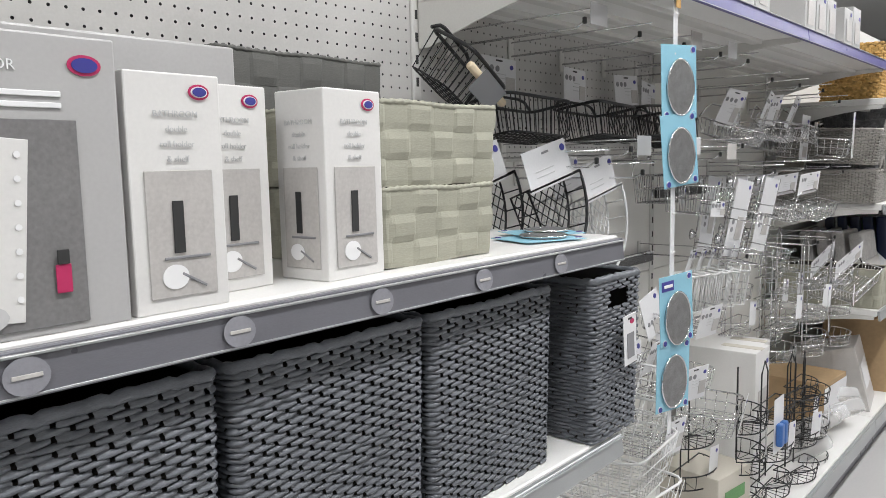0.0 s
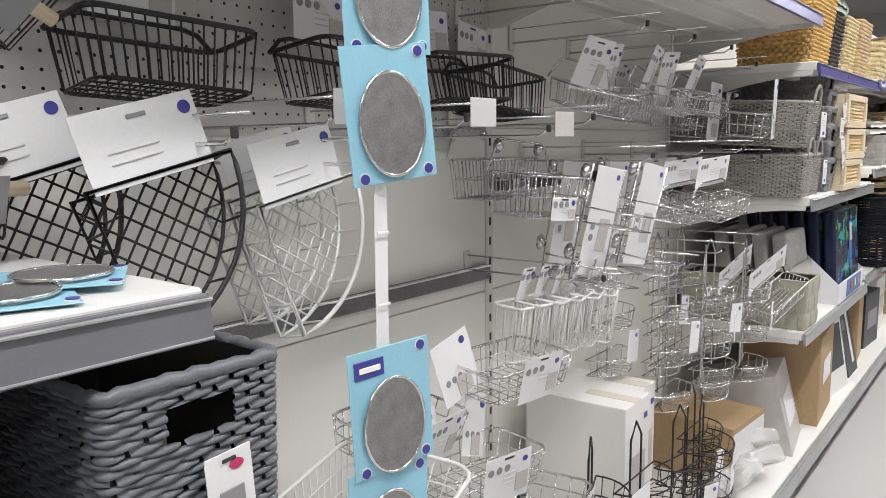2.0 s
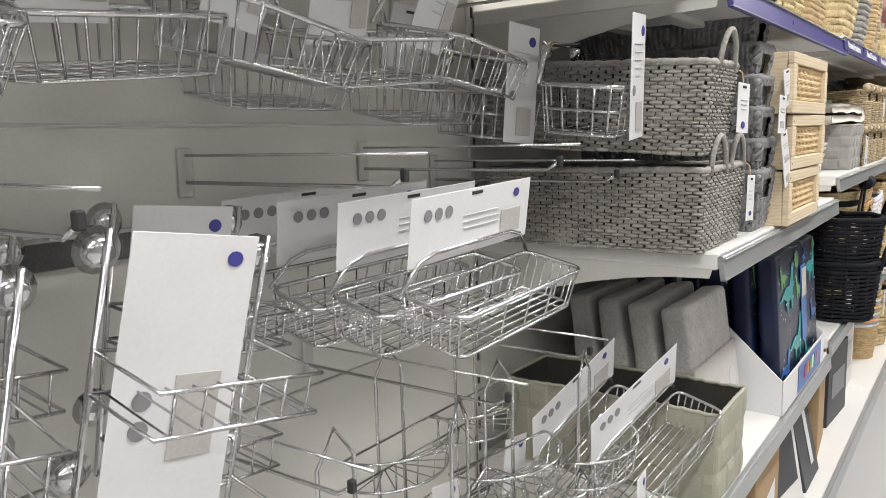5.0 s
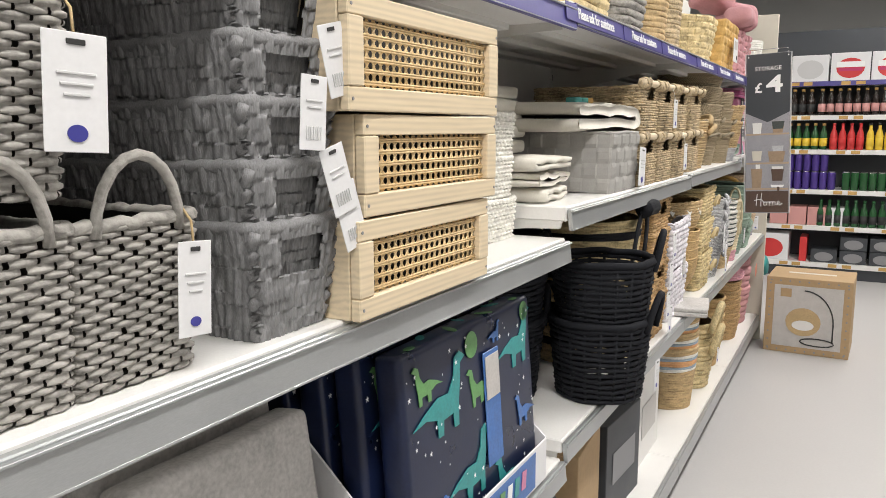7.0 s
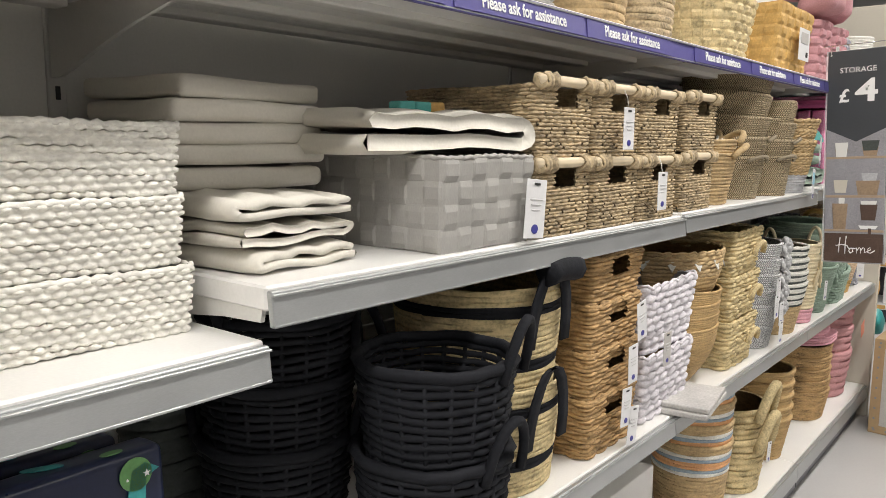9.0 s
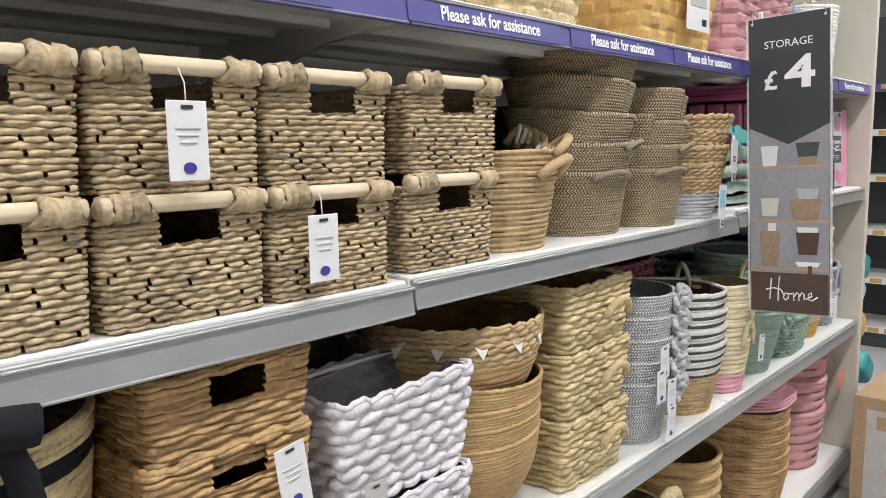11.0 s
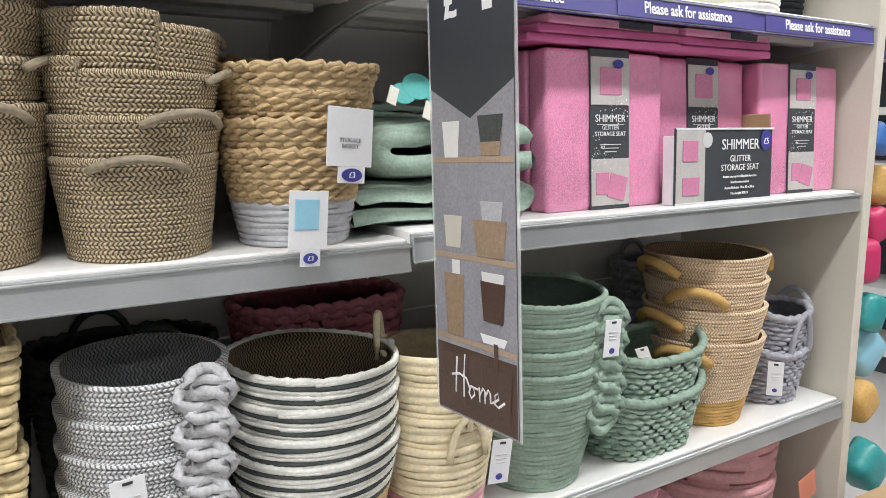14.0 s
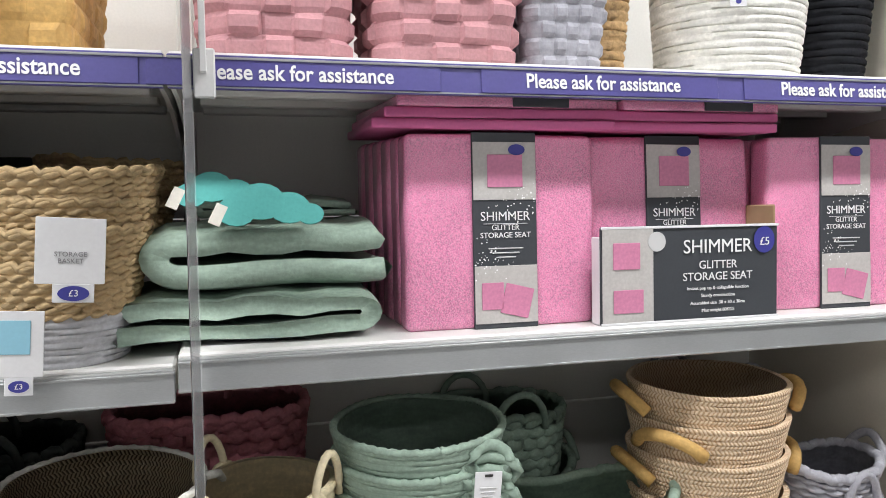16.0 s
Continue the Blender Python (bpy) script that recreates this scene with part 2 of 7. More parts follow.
M_BLUECARD = surface("blue card", (0.28, 0.55, 0.68), 0.4, var=0.05)
M_MESH = surface("steel mesh", (0.3, 0.3, 0.3), 0.4, 0.8, var=0.3, scale=60, grain=700, bump=0.6)
M_RAIL = surface("dark steel rail", (0.16, 0.16, 0.165), 0.25, 0.8, var=0.4, scale=7)
M_FILM = clear_film("clear film")
M_HAZE = clear_film("milky plastic", 0.62)
M_SIGNTAN = surface("printed tan", (0.33, 0.235, 0.155), 0.4, var=0.25, scale=60)
M_SIGNWOOD = surface("printed wood", (0.42, 0.31, 0.22), 0.4, var=0.12, scale=20)
M_SIGNDARK = surface("printed dark brown", (0.09, 0.055, 0.042), 0.4, var=0.25, scale=30)
M_FROST = surface("frosted sticker", (0.25, 0.25, 0.275), 0.4, var=0.1, scale=40)
M_PEACHTAG = surface("peach card", (0.8, 0.3, 0.2), 0.5, var=0.05)


# ---- mesh helpers ----
def mesh_object(name, verts, faces, mat, parent=None, label="", smooth=False, mats=None, index=None, uv=None):
    me = bpy.data.meshes.new(name)
    me.from_pydata([tuple(v) for v in verts], [], [tuple(f) for f in faces])
    for k in (mats or [mat]):
        me.materials.append(k)
    if index is not None:
        me.polygons.foreach_set("material_index", index)
    if smooth:
        me.polygons.foreach_set("use_smooth", [True] * len(me.polygons))
    if uv is not None:
        layer = me.uv_layers.new(name="UVMap")
        loops = np.empty(len(me.loops), dtype=np.int32)
        me.loops.foreach_get("vertex_index", loops)
        layer.data.foreach_set("uv", np.asarray(uv, dtype=np.float32)[loops].ravel())
    me.update()
    ob = new(name, me)
    if parent:
        ob.parent = parent
    if label:
        ob["label"] = label
    return ob


def part(name, bm, mat, parent=None, label="", smooth=False):
    me = bpy.data.meshes.new(name)
    bm.to_mesh(me)
    bm.free()
    me.materials.append(mat)
    if smooth:
        me.polygons.foreach_set("use_smooth", [True] * len(me.polygons))
    ob = new(name, me)
    if parent:
        ob.parent = parent
    if label:
        ob["label"] = label
    return ob


def thing(name, m, label, category, group="", kind=""):
    ob = new(name)
    ob.empty_display_size = 0.05
    ob.matrix_basis = m
    return tagged(ob, label, category, group, kind)


def box_bm(x0, x1, y0, y1, z0, z1, bevel=0.0, seg=1):
    bm = bmesh.new()
    bmesh.ops.create_cube(bm, size=1.0)
    for v in bm.verts:
        v.co = Vector((x0 + (v.co.x + 0.5) * (x1 - x0), y0 + (v.co.y + 0.5) * (y1 - y0), z0 + (v.co.z + 0.5) * (z1 - z0)))
    if bevel:
        bmesh.ops.bevel(bm, geom=bm.edges[:], offset=bevel, segments=seg, affect="EDGES", profile=0.5)
    return bm


def slab(name, x0, x1, y0, y1, z0, z1, mat, parent=None, label="", bevel=0.002, seg=1):
    return part(name, box_bm(x0, x1, y0, y1, z0, z1, bevel, seg), mat, parent, label)


def structure(name, x0, x1, y0, y1, z0, z1, mat, label, category="", bevel=0.0):
    return tagged(slab(name, x0, x1, y0, y1, z0, z1, mat, None, "", bevel), label, category or name.split("_")[0], "", "structure")


def tube_arrays(points, r, sides=6, closed=False):
    """Vertices and faces of a round wire along points."""
    pts = [Vector(p) for p in points]
    n = len(pts)
    vs, fs = [], []
    up = Vector((0, 0, 1))
    for i, p in enumerate(pts):
        a = pts[i - 1] if (i or closed) else p
        b = pts[(i + 1) % n] if (i < n - 1 or closed) else p
        t = (b - a)
        t = t.normalized() if t.length > 1e-9 else Vector((1, 0, 0))
        side = t.cross(up)
        if side.length < 0.1:
            side = t.cross(Vector((0, 1, 0)))
        side.normalize()
        nrm = side.cross(t)
        for k in range(sides):
            w = 2 * math.pi * k / sides
            vs.append(p + side * (r * math.cos(w)) + nrm * (r * math.sin(w)))
    for i in range(n if closed else n - 1):
        j = (i + 1) % n
        for k in range(sides):
            l = (k + 1) % sides
            fs.append((i * sides + k, i * sides + l, j * sides + l, j * sides + k))
    if not closed:
        fs.append(tuple(range(sides))[::-1])
        fs.append(tuple((n - 1) * sides + k for k in range(sides)))
    return vs, fs


def wires(name, lines, mat, parent=None, label="", sides=5):
    """One mesh of several wires: rows of (points, radius, closed)."""
    vs, fs = [], []
    for pts, r, closed in lines:
        v, f = tube_arrays(pts, r, sides, closed)
        o = len(vs)
        vs += v
        fs += [tuple(i + o for i in q) for q in f]
    return mesh_object(name, vs, fs, mat, parent, label, smooth=True)


def arc(cx, cz, rx, rz, a0, a1, n=10, y=0.0):
    return [(cx + rx * math.cos(radians(a0 + (a1 - a0) * i / (n - 1))), y, cz + rz * math.sin(radians(a0 + (a1 - a0) * i / (n - 1)))) for i in range(n)]


def plate(name, w, h, mat, parent, m, label="", thick=0.0012, round_=0.004):
    """A thin card of w by h, upright in its own xz plane with its front to -y, at the pose m under its parent."""
    bm = box_bm(-w / 2, w / 2, -thick, 0, -h / 2, h / 2, min(round_, thick * 0.45))
    ob = part(name, bm, mat, parent, label)
    ob.matrix_basis = m
    return ob


def disc(name, rx, rz, mat, parent, m, label="", n=20, thick=0.0008):
    vs = [(rx * math.cos(2 * math.pi * i / n), -y, rz * math.sin(2 * math.pi * i / n)) for y in (thick, 0) for i in range(n)]
    fs = [tuple(range(n))] + [(i, i + n, (i + 1) % n + n, (i + 1) % n) for i in range(n)]
    ob = mesh_object(name, vs, fs, mat, parent, label)
    ob.matrix_basis = m
    return ob


def lettering(name, body, size, mat, parent, m, align="CENTER", label="", squeeze=1.0, bold=0.0):
    cu = bpy.data.curves.new(name, "FONT")
    cu.body, cu.size, cu.align_x, cu.align_y = body, size, align, "CENTER"
    cu.extrude, cu.resolution_u, cu.offset = 0.0004, 3, bold
    tmp = bpy.data.objects.new(name, cu)
    me = bpy.data.meshes.new_from_object(tmp)
    bpy.data.objects.remove(tmp)
    me.transform(Matrix.Rotation(radians(90), 4, "X") @ Matrix.Diagonal((squeeze, 1, 1, 1)))
    me.materials.clear()
    me.materials.append(mat)
    ob = new(name, me)
    ob.parent = parent
    ob.matrix_basis = m
    if label:
        ob["label"] = label
    return ob


# ---- woven baskets ----
def perimeter(n_front, n_side, n_back, n_corner):
    """Where the samples of a rounded rectangle lie: corner signs and turn, from the left side over the front, right and back."""
    out = []

    def side(ax, s, k, rev):
        for i in range(k):
            out.append((0, ax, s, (i + 0.5) / k * 2 - 1 if not rev else 1 - (i + 0.5) / k * 2))

    def corner(sx, sy, a0):
        for i in range(n_corner):
            out.append((1, sx, sy, a0 + 90 * (i + 0.5) / n_corner))
    side(0, -1, n_side, True)
    corner(-1, -1, 180)
    side(1, -1, n_front, False)
    corner(1, -1, 270)
    side(0, 1, max(4, n_side), False)
    corner(1, 1, 0)
    side(1, 1, n_back, True)
    corner(-1, 1, 90)
    return out


def outline(samples, w, d, r):
    r = min(r, w / 2 - 1e-4, d / 2 - 1e-4)
    p, nrm = np.zeros((len(samples), 2)), np.zeros((len(samples), 2))
    for i, s in enumerate(samples):
        if s[0] == 0:
            if s[1] == 0:
                p[i], nrm[i] = (s[2] * w / 2, s[3] * (d / 2 - r)), (s[2], 0)
            else:
                p[i], nrm[i] = (s[3] * (w / 2 - r), s[2] * d / 2), (0, s[2])
        else:
            a = radians(s[3])
            nrm[i] = (math.cos(a), math.sin(a))
            p[i] = (s[1] * (w / 2 - r), s[2] * (d / 2 - r)) + nrm[i] * r
    return p, nrm


def shell(name, bot, top, h, rows, mats, parent, style="weave", amp=0.003, pitch=0.012, corner=0.012, row_mat=None,
          holes=(), inside=None, belly=0.0, wall=0.008, sag=0.0, rim_r=0.0, rim_mat=None, label="", tilt=0.0, sub=4, seed=0, lip=0.0, jitter=0.15, gap=0.05, slant=0.5, plain=0):
    """The woven body of a basket with its inner wall and floor. bot, top: width and depth. Each row is a strand with its own
    roundness, and passes over and under as style says. holes: (x0, x1, z0, z1) cut through the front."""
    if not isinstance(mats, (list, tuple)):
        mats = [mats]
    rng = np.random.default_rng(seed + 7)
    w, d = max(bot[0], top[0]), max(bot[1], top[1])
    per = {"weave": 6.0, "slant": 8.0, "flute": 6.0, "braid": 6.0, "check": 9.0}.get(style, 3.4)
    rr = min(corner, w / 2 - 1e-4, d / 2 - 1e-4)
    nf, ns = max(2, int((w - 2 * rr) / pitch * per)), max(2, int((d - 2 * rr) / pitch * per))
    nc = max(3, int(rr * 1.57 / pitch * per))
    samples = perimeter(nf, ns, max(2, nf // 6), nc)
    pt, nt = outline(samples, top[0], top[1], corner)
    pb, _ = outline(samples, bot[0], bot[1], min(corner, corner * bot[0] / max(top[0], 1e-6) if corner > 0.08 else corner))
    n = len(samples)
    seglen = np.linalg.norm(np.roll(pt, -1, 0) - pt, axis=1)
    u = np.concatenate([[0], np.cumsum(seglen)[:-1]])
    verts, uvs, idx = [], [], []
    vlist = np.array([0.0, 0.28, 0.72, 1.0]) if sub == 4 else np.linspace(0.02, 0.98, sub)
    overs = {}
    wob1, wob2 = rng.uniform(0, 6.28, 2)
    for i in range(rows):
        tone = rng.uniform(0.85, 1.15)
        ph = rng.uniform(-0.5, 0.5)
        for v in vlist:
            f = (i + v) / rows
            base = pb * (1 - f) + pt * f
            swell = belly * math.sin(math.pi * min(1, f))
            s = math.sin(math.pi * v)
            squash = np.ones(n)
            shift = 0.0
            if style == "weave":
                over = 0.5 + 0.5 * np.cos(math.pi * u / pitch + math.pi * i + jitter * ph * 5)
                o = amp * (-0.6 + s * (0.2 + 1.5 * over ** 0.6))
                squash = 0.68 + 0.4 * over ** 0.7
                overs[i] = over
            elif style == "slant" and i >= plain:
                # each stitch a long lens that rises from under one neighbour to over the next
                p = u / pitch + 0.5 * i + 0.8 * jitter * ph + 0.12 * jitter * np.sin(u * 23 + i * 1.7)
                fr = p - np.floor(p)
                lens = np.sin(math.pi * np.clip(fr, 0.0, 1.0))
                rise = 1 + 0.35 * jitter * np.sin(np.floor(p) * 12.9 + i * 4.1)
                o = amp * (-0.7 + s * (0.25 + 1.5 * lens ** 0.55)) * rise
                squash = 0.55 + 0.62 * lens ** 0.6
                shift = slant * (fr - 0.5) * (0.4 + 0.6 * lens)
                overs[i] = lens
            elif style == "slant":
                o = amp * 0.55 * s * np.ones(n)
            elif style == "flute":
                wv_ = u / pitch + 0.35 * np.sin(u * 61 + 0.5 * i) + 0.06 * i * math.sin(seed + 1)
                o = amp * (np.abs(np.sin(math.pi * wv_)) ** 0.8 + 0.45 * np.sin(u * 190 + i * 1.3 + ph * 2) * (0.5 + 0.5 * s))
                squash = 1.0
            elif style == "rope":
                o = amp * s * np.ones(n)
            elif style == "twist":
                o = amp * s * (0.72 + 0.28 * np.cos(2 * math.pi * (u / pitch + v * 0.9 + ph)))
            elif style == "braid":
                sg = 1 if i % 2 else -1
                o = amp * s * (0.2 + 0.8 * np.abs(np.cos(math.pi * (u / pitch + ph + sg * (v - 0.5) * 0.9))) ** 0.6)
            elif style == "check":
                cell = (np.floor(u / pitch) + i) % 2
                q = np.clip(np.abs(np.sin(math.pi * u / pitch)) * 5, 0, 1)
                o = amp * np.clip(s * 4, 0, 1) * np.where(cell > 0, q, 0.25)
            else:
                o = amp * s * np.ones(n)
            o = o * tone + swell
            z = h * (i + 0.5 + shift + (v - 0.5) * squash) / rows + sag * np.sin(u * 7 + wob1) * f + min(0.12 * h / rows, 0.0012) * np.sin(u * 31 + i * 2.1 + wob2)
            if lip:
                z = z + lip * f * (np.abs(pt[:, 0]) / (top[0] / 2)) ** 2
            xy = base + nt * o[:, None]
            verts.append(np.column_stack([xy, z]))
            uvs.append(np.column_stack([u, np.full(n, i + v)]))
    R = rows * sub
    V = np.concatenate(verts)
    UV = np.concatenate(uvs)
    faces, index = [], []
    for k in range(R - 1):
        row = k // sub
        zc = (k + 0.5) / R * h
        mi = row_mat(row) if row_mat else 0
        for j in range(n):
            j2 = (j + 1) % n
            if holes and samples[j][0] == 0 and samples[j][1] == 1 and samples[j][2] == -1:
                x = V[k * n + j][0]
                if any(a < x < b and c < zc < e for a, b, c, e in holes):
                    continue
            if gap and row in overs and overs[row][j] < gap:
                continue
            faces.append((k * n + j, k * n + j2, (k + 1) * n + j2, (k + 1) * n + j))
            index.append(mi)
    # inner wall and floor
    mats = list(mats) + [inside or mats[0]]
    last = len(mats) - 1
    keep = list(range(0, n, 4))
    m2 = len(keep)
    o0 = len(V)
    pin_t, pin_b = pt[keep] - nt[keep] * wall, pb[keep] - nt[keep] * wall
    ztop = V[(R - 1) * n + np.array(keep), 2]
    V = np.concatenate([V, np.column_stack([pin_t, ztop - 0.001]), np.column_stack([pin_b, np.full(m2, 0.006)])])
    UV = np.concatenate([UV, np.zeros((2 * m2, 2))])
    UV[o0:o0 + m2, 0] = u[keep]
    UV[o0 + m2:, 0] = u[keep]
    UV[o0:o0 + m2, 1] = rows
    skip = {}
    for a in range(m2):
        b = (a + 1) % m2
        s = samples[keep[a]]
        xa = pin_t[a][0]
        if holes and s[0] == 0 and s[1] == 1 and s[2] == -1 and any(q0 - 0.01 < xa < q1 + 0.01 for q0, q1, _, _ in holes):
            continue
        faces.append((o0 + b, o0 + a, o0 + m2 + a, o0 + m2 + b))
        index.append(last)
    faces.append(tuple(o0 + m2 + a for a in range(m2)))
    index.append(last)
    for a in range(m2):
        b = (a + 1) % m2
        faces.append(((R - 1) * n + keep[a], (R - 1) * n + keep[b], o0 + b, o0 + a))
        index.append(last if rim_r else (row_mat(rows - 1) if row_mat else 0))
    if tilt:
        V[:, 2] = V[:, 2] + tilt * V[:, 0] * V[:, 2] / h
    ob = mesh_object(name, V, faces, None, parent, label, style != "check", mats, index, UV)
    if rim_r:
        step = max(1, n // 90)
        pts = []
        for j in range(0, n, step):
            pts.append((pt[j][0] - nt[j][0] * wall * 0.3, pt[j][1] - nt[j][1] * wall * 0.3, float(V[(R - 1) * n + j, 2])))
        bump_pts = []
        for q, p in enumerate(pts):
            bump_pts.append((p[0], p[1], p[2] + 0.0012 * math.sin(q * 2.3)))
        vs, fs = tube_arrays(bump_pts, rim_r, 7, True)
        uv = [(0.01 * (q // 7), 0.14 * (q % 7)) for q in range(len(vs))]
        mesh_object("rim", vs, fs, rim_mat or mats[0], parent, "", True, uv=uv)
    return ob


def loop_handle(name, pts, r, mat, parent, label=""):
    vs, fs = tube_arrays(pts, r, 8, False)
    uv = [(0.008 * (q // 8), 0.12 * (q % 8)) for q in range(len(vs))]
    return mesh_object(name, vs, fs, mat, parent, label, True, uv=uv)


def hang_tag(parent, x, y, z, w=0.035, h=0.065, roll=0.0, mat=None, lines=3, logo=True, pic=False, dark=False, yaw=0.0, pitch=0.0):
    """A swing tag with a punched slot, bars for its small print and a round mark."""
    m = pose(x, y, z, pitch, roll, yaw)
    t = plate("tag", w, h, mat or M_CARD, parent, m, "white printed card tag" if not mat else "")
    hole = plate("tag_slot", w * 0.3, 0.004, M_BLACKINK, t, pose(0, -0.0014, h * 0.42))
    for i in range(lines):
        plate("print_line", w * (0.62 - 0.1 * i), 0.0022, M_INKLIGHT, t, pose(0, -0.0014, h * (0.16 - 0.09 * i)))
    if logo:
        disc("logo", w * 0.16, w * 0.13, M_BLUELOGO, t, pose(0, -0.0014, -h * 0.34))
    if pic:
        plate("picture", w * 0.55, h * 0.42, M_BLUESTR, t, pose(0, -0.0014, h * 0.05))
    return t


def cushion(name, w, d, h, mat, parent, round_=None, wave=0.004, seed=0, label="", puff=0.0):
    """A soft slab with rounded edges and slightly uneven faces, standing on z = 0."""
    bm = bmesh.new()
    bmesh.ops.create_cube(bm, size=1.0)
    bmesh.ops.scale(bm, vec=(w, d, h), verts=bm.verts)
    bmesh.ops.bevel(bm, geom=bm.edges[:], offset=round_ or min(w, d, h) * 0.35, segments=4, affect="EDGES", profile=0.6)
    long_edges = [e for e in bm.edges if e.calc_length() > 0.05]
    bmesh.ops.subdivide_edges(bm, edges=long_edges, cuts=7, use_grid_fill=True)
    for v in bm.verts:
        nz = noise.noise_vector(v.co * 9 + Vector((seed * 3.1, 0, 0)))
        k = (1 - (2 * v.co.x / w) ** 2) * (1 - (2 * v.co.y / d) ** 2)
        v.co += nz * wave
        if puff:
            v.co.z += puff * k * (1 if v.co.z > 0 else -0.2)
        v.co.z += h / 2
    return part(name, bm, mat, parent, label, smooth=True)


# ---- the room ----
BX = (0.06, 1.33, 2.545, 3.735, 4.91, 6.12, 7.315, 8.55)  # bay joints along the run
BACK = 0.50
structure("floor", -5, 16, -6, 8, -0.1, 0, M_FLOOR, "pale speckled vinyl shop floor")
structure("ceiling", -5, 16, -6, 8, 3.4, 3.5, M_CEIL, "white suspended shop ceiling")
structure("wall_south", -5, 16, -6.1, -6, 0, 3.4, M_WALL, "plain pale shop wall", "wall")
structure("wall_west", -5.1, -5, -6, 8, 0, 3.4, M_WALL, "plain pale shop wall", "wall")
structure("wall_east", 16, 16.1, -6, 8, 0, 3.4, M_WALL, "plain pale shop wall", "wall")
structure("wall_north", -5, 16, 8, 8.1, 0, 3.4, M_WALL, "plain pale shop wall", "wall")


def ceiling_light(x, y, k=1.0):
    t = thing("ceiling_light", pose(x, y, 3.36), "long white ceiling strip light, lit", "light", "strip lights on the ceiling")
    slab("housing", -0.75, 0.75, -0.11, 0.11, 0.0, 0.04, M_STEEL, t)
    slab("diffuser", -0.72, 0.72, -0.085, 0.085, -0.03, -0.001, M_TUBE, t, "glowing diffuser", 0.01, 2)
    data = bpy.data.lights.new("strip_lamp", "AREA")
    data.shape, data.size, data.size_y, data.energy, data.color = "RECTANGLE", 1.44, 0.2, LAMP_WATTS * k, (1.0, 0.985, 0.97)
    lamp = new("strip_lamp", data)
    lamp.matrix_basis = pose(x, y, 3.31)


for ly, power in ((-3.5, 0.5), (-1.0, 1.45), (3.2, 0.8)):
    for k in range(6):
        ceiling_light(-1.6 + 2.6 * k, ly, power)


# ---- shelving ----
SLOT = []


def back_panels():
    for i in range(-1, 7):
        x0, x1 = (BX[i], BX[i + 1]) if i >= 0 else (-1.2, BX[0])
        y0 = BACK
        if i == 1:
            edges = [(0.12, 0.93), (0.933, 1.325)]
        elif i <= 0:
            edges = [(0.12, 0.76)]
        elif i == 2:
            edges = [(0.12, 0.93), (0.933, 1.343), (1.346, 2.1)]
        else:
            edges = [(0.12, 0.93), (0.933, 1.343), (1.346, 2.1)]
        for a, b in edges:
            structure("back_panel", x0 + 0.003, x1 - 0.003, y0, y0 + 0.02, a, b, M_PANEL, "pale grey painted steel back panel", "panel", 0.002)
        slot = thing("upright", pose(x0, y0 - 0.006, 0), "white slotted steel shelving upright", "upright", "uprights of the shelving")
        slab("post", -0.014, 0.014, 0, 0.03, 0.02, 2.1, M_STEEL, slot)
        for k in range(38):
            z = 0.2 + k * 0.05
            if SLOT:
                o = new("slot", SLOT[0])
                o.parent = slot
            else:
                o = slab("slot", -0.0035, 0.0035, -0.0015, 0.004, 0, 0.02, M_HOLE_SHADE, slot, "", 0.0)
                SLOT.append(o.data)
            o.location.z = z


def pegboard(x0, x1, z0, z1):
    """A perforated steel panel: every hole goes through to a sheet painted as shade."""
    p, r, k = 0.0254, 0.0028, 8
    nx, nz = int((x1 - x0) / p), int((z1 - z0) / p)
    vs, fs = [], []
    for i in range(nx):
        for j in range(nz):
            cx, cz = x0 + (i + 0.5) * (x1 - x0) / nx, z0 + (j + 0.5) * (z1 - z0) / nz
            hx, hz = (x1 - x0) / nx / 2, (z1 - z0) / nz / 2
            o = len(vs)
            for q in range(k):
                a = 2 * math.pi * q / k
                c, s = math.cos(a), math.sin(a)
                m = max(abs(c), abs(s))
                vs.append((cx + r * c, BACK, cz + r * s))
                vs.append((cx + hx * c / m, BACK, cz + hz * s / m))
            for q in range(k):
                l = (q + 1) % k
                fs.append((o + 2 * q, o + 2 * q + 1, o + 2 * l + 1, o + 2 * l))
    ob = mesh_object("pegboard", vs, fs, M_PEG)
    tagged(ob, "white perforated steel pegboard back panel", "pegboard", "", "structure")
    # added sheet, its dark colour gives the shade seen through the holes
    structure("pegboard_backing", x0, x1, BACK + 0.004, BACK + 0.02, z0, z1, M_HOLE_SHADE, "sheet painted dark as the shaded space behind the pegboard", "panel")


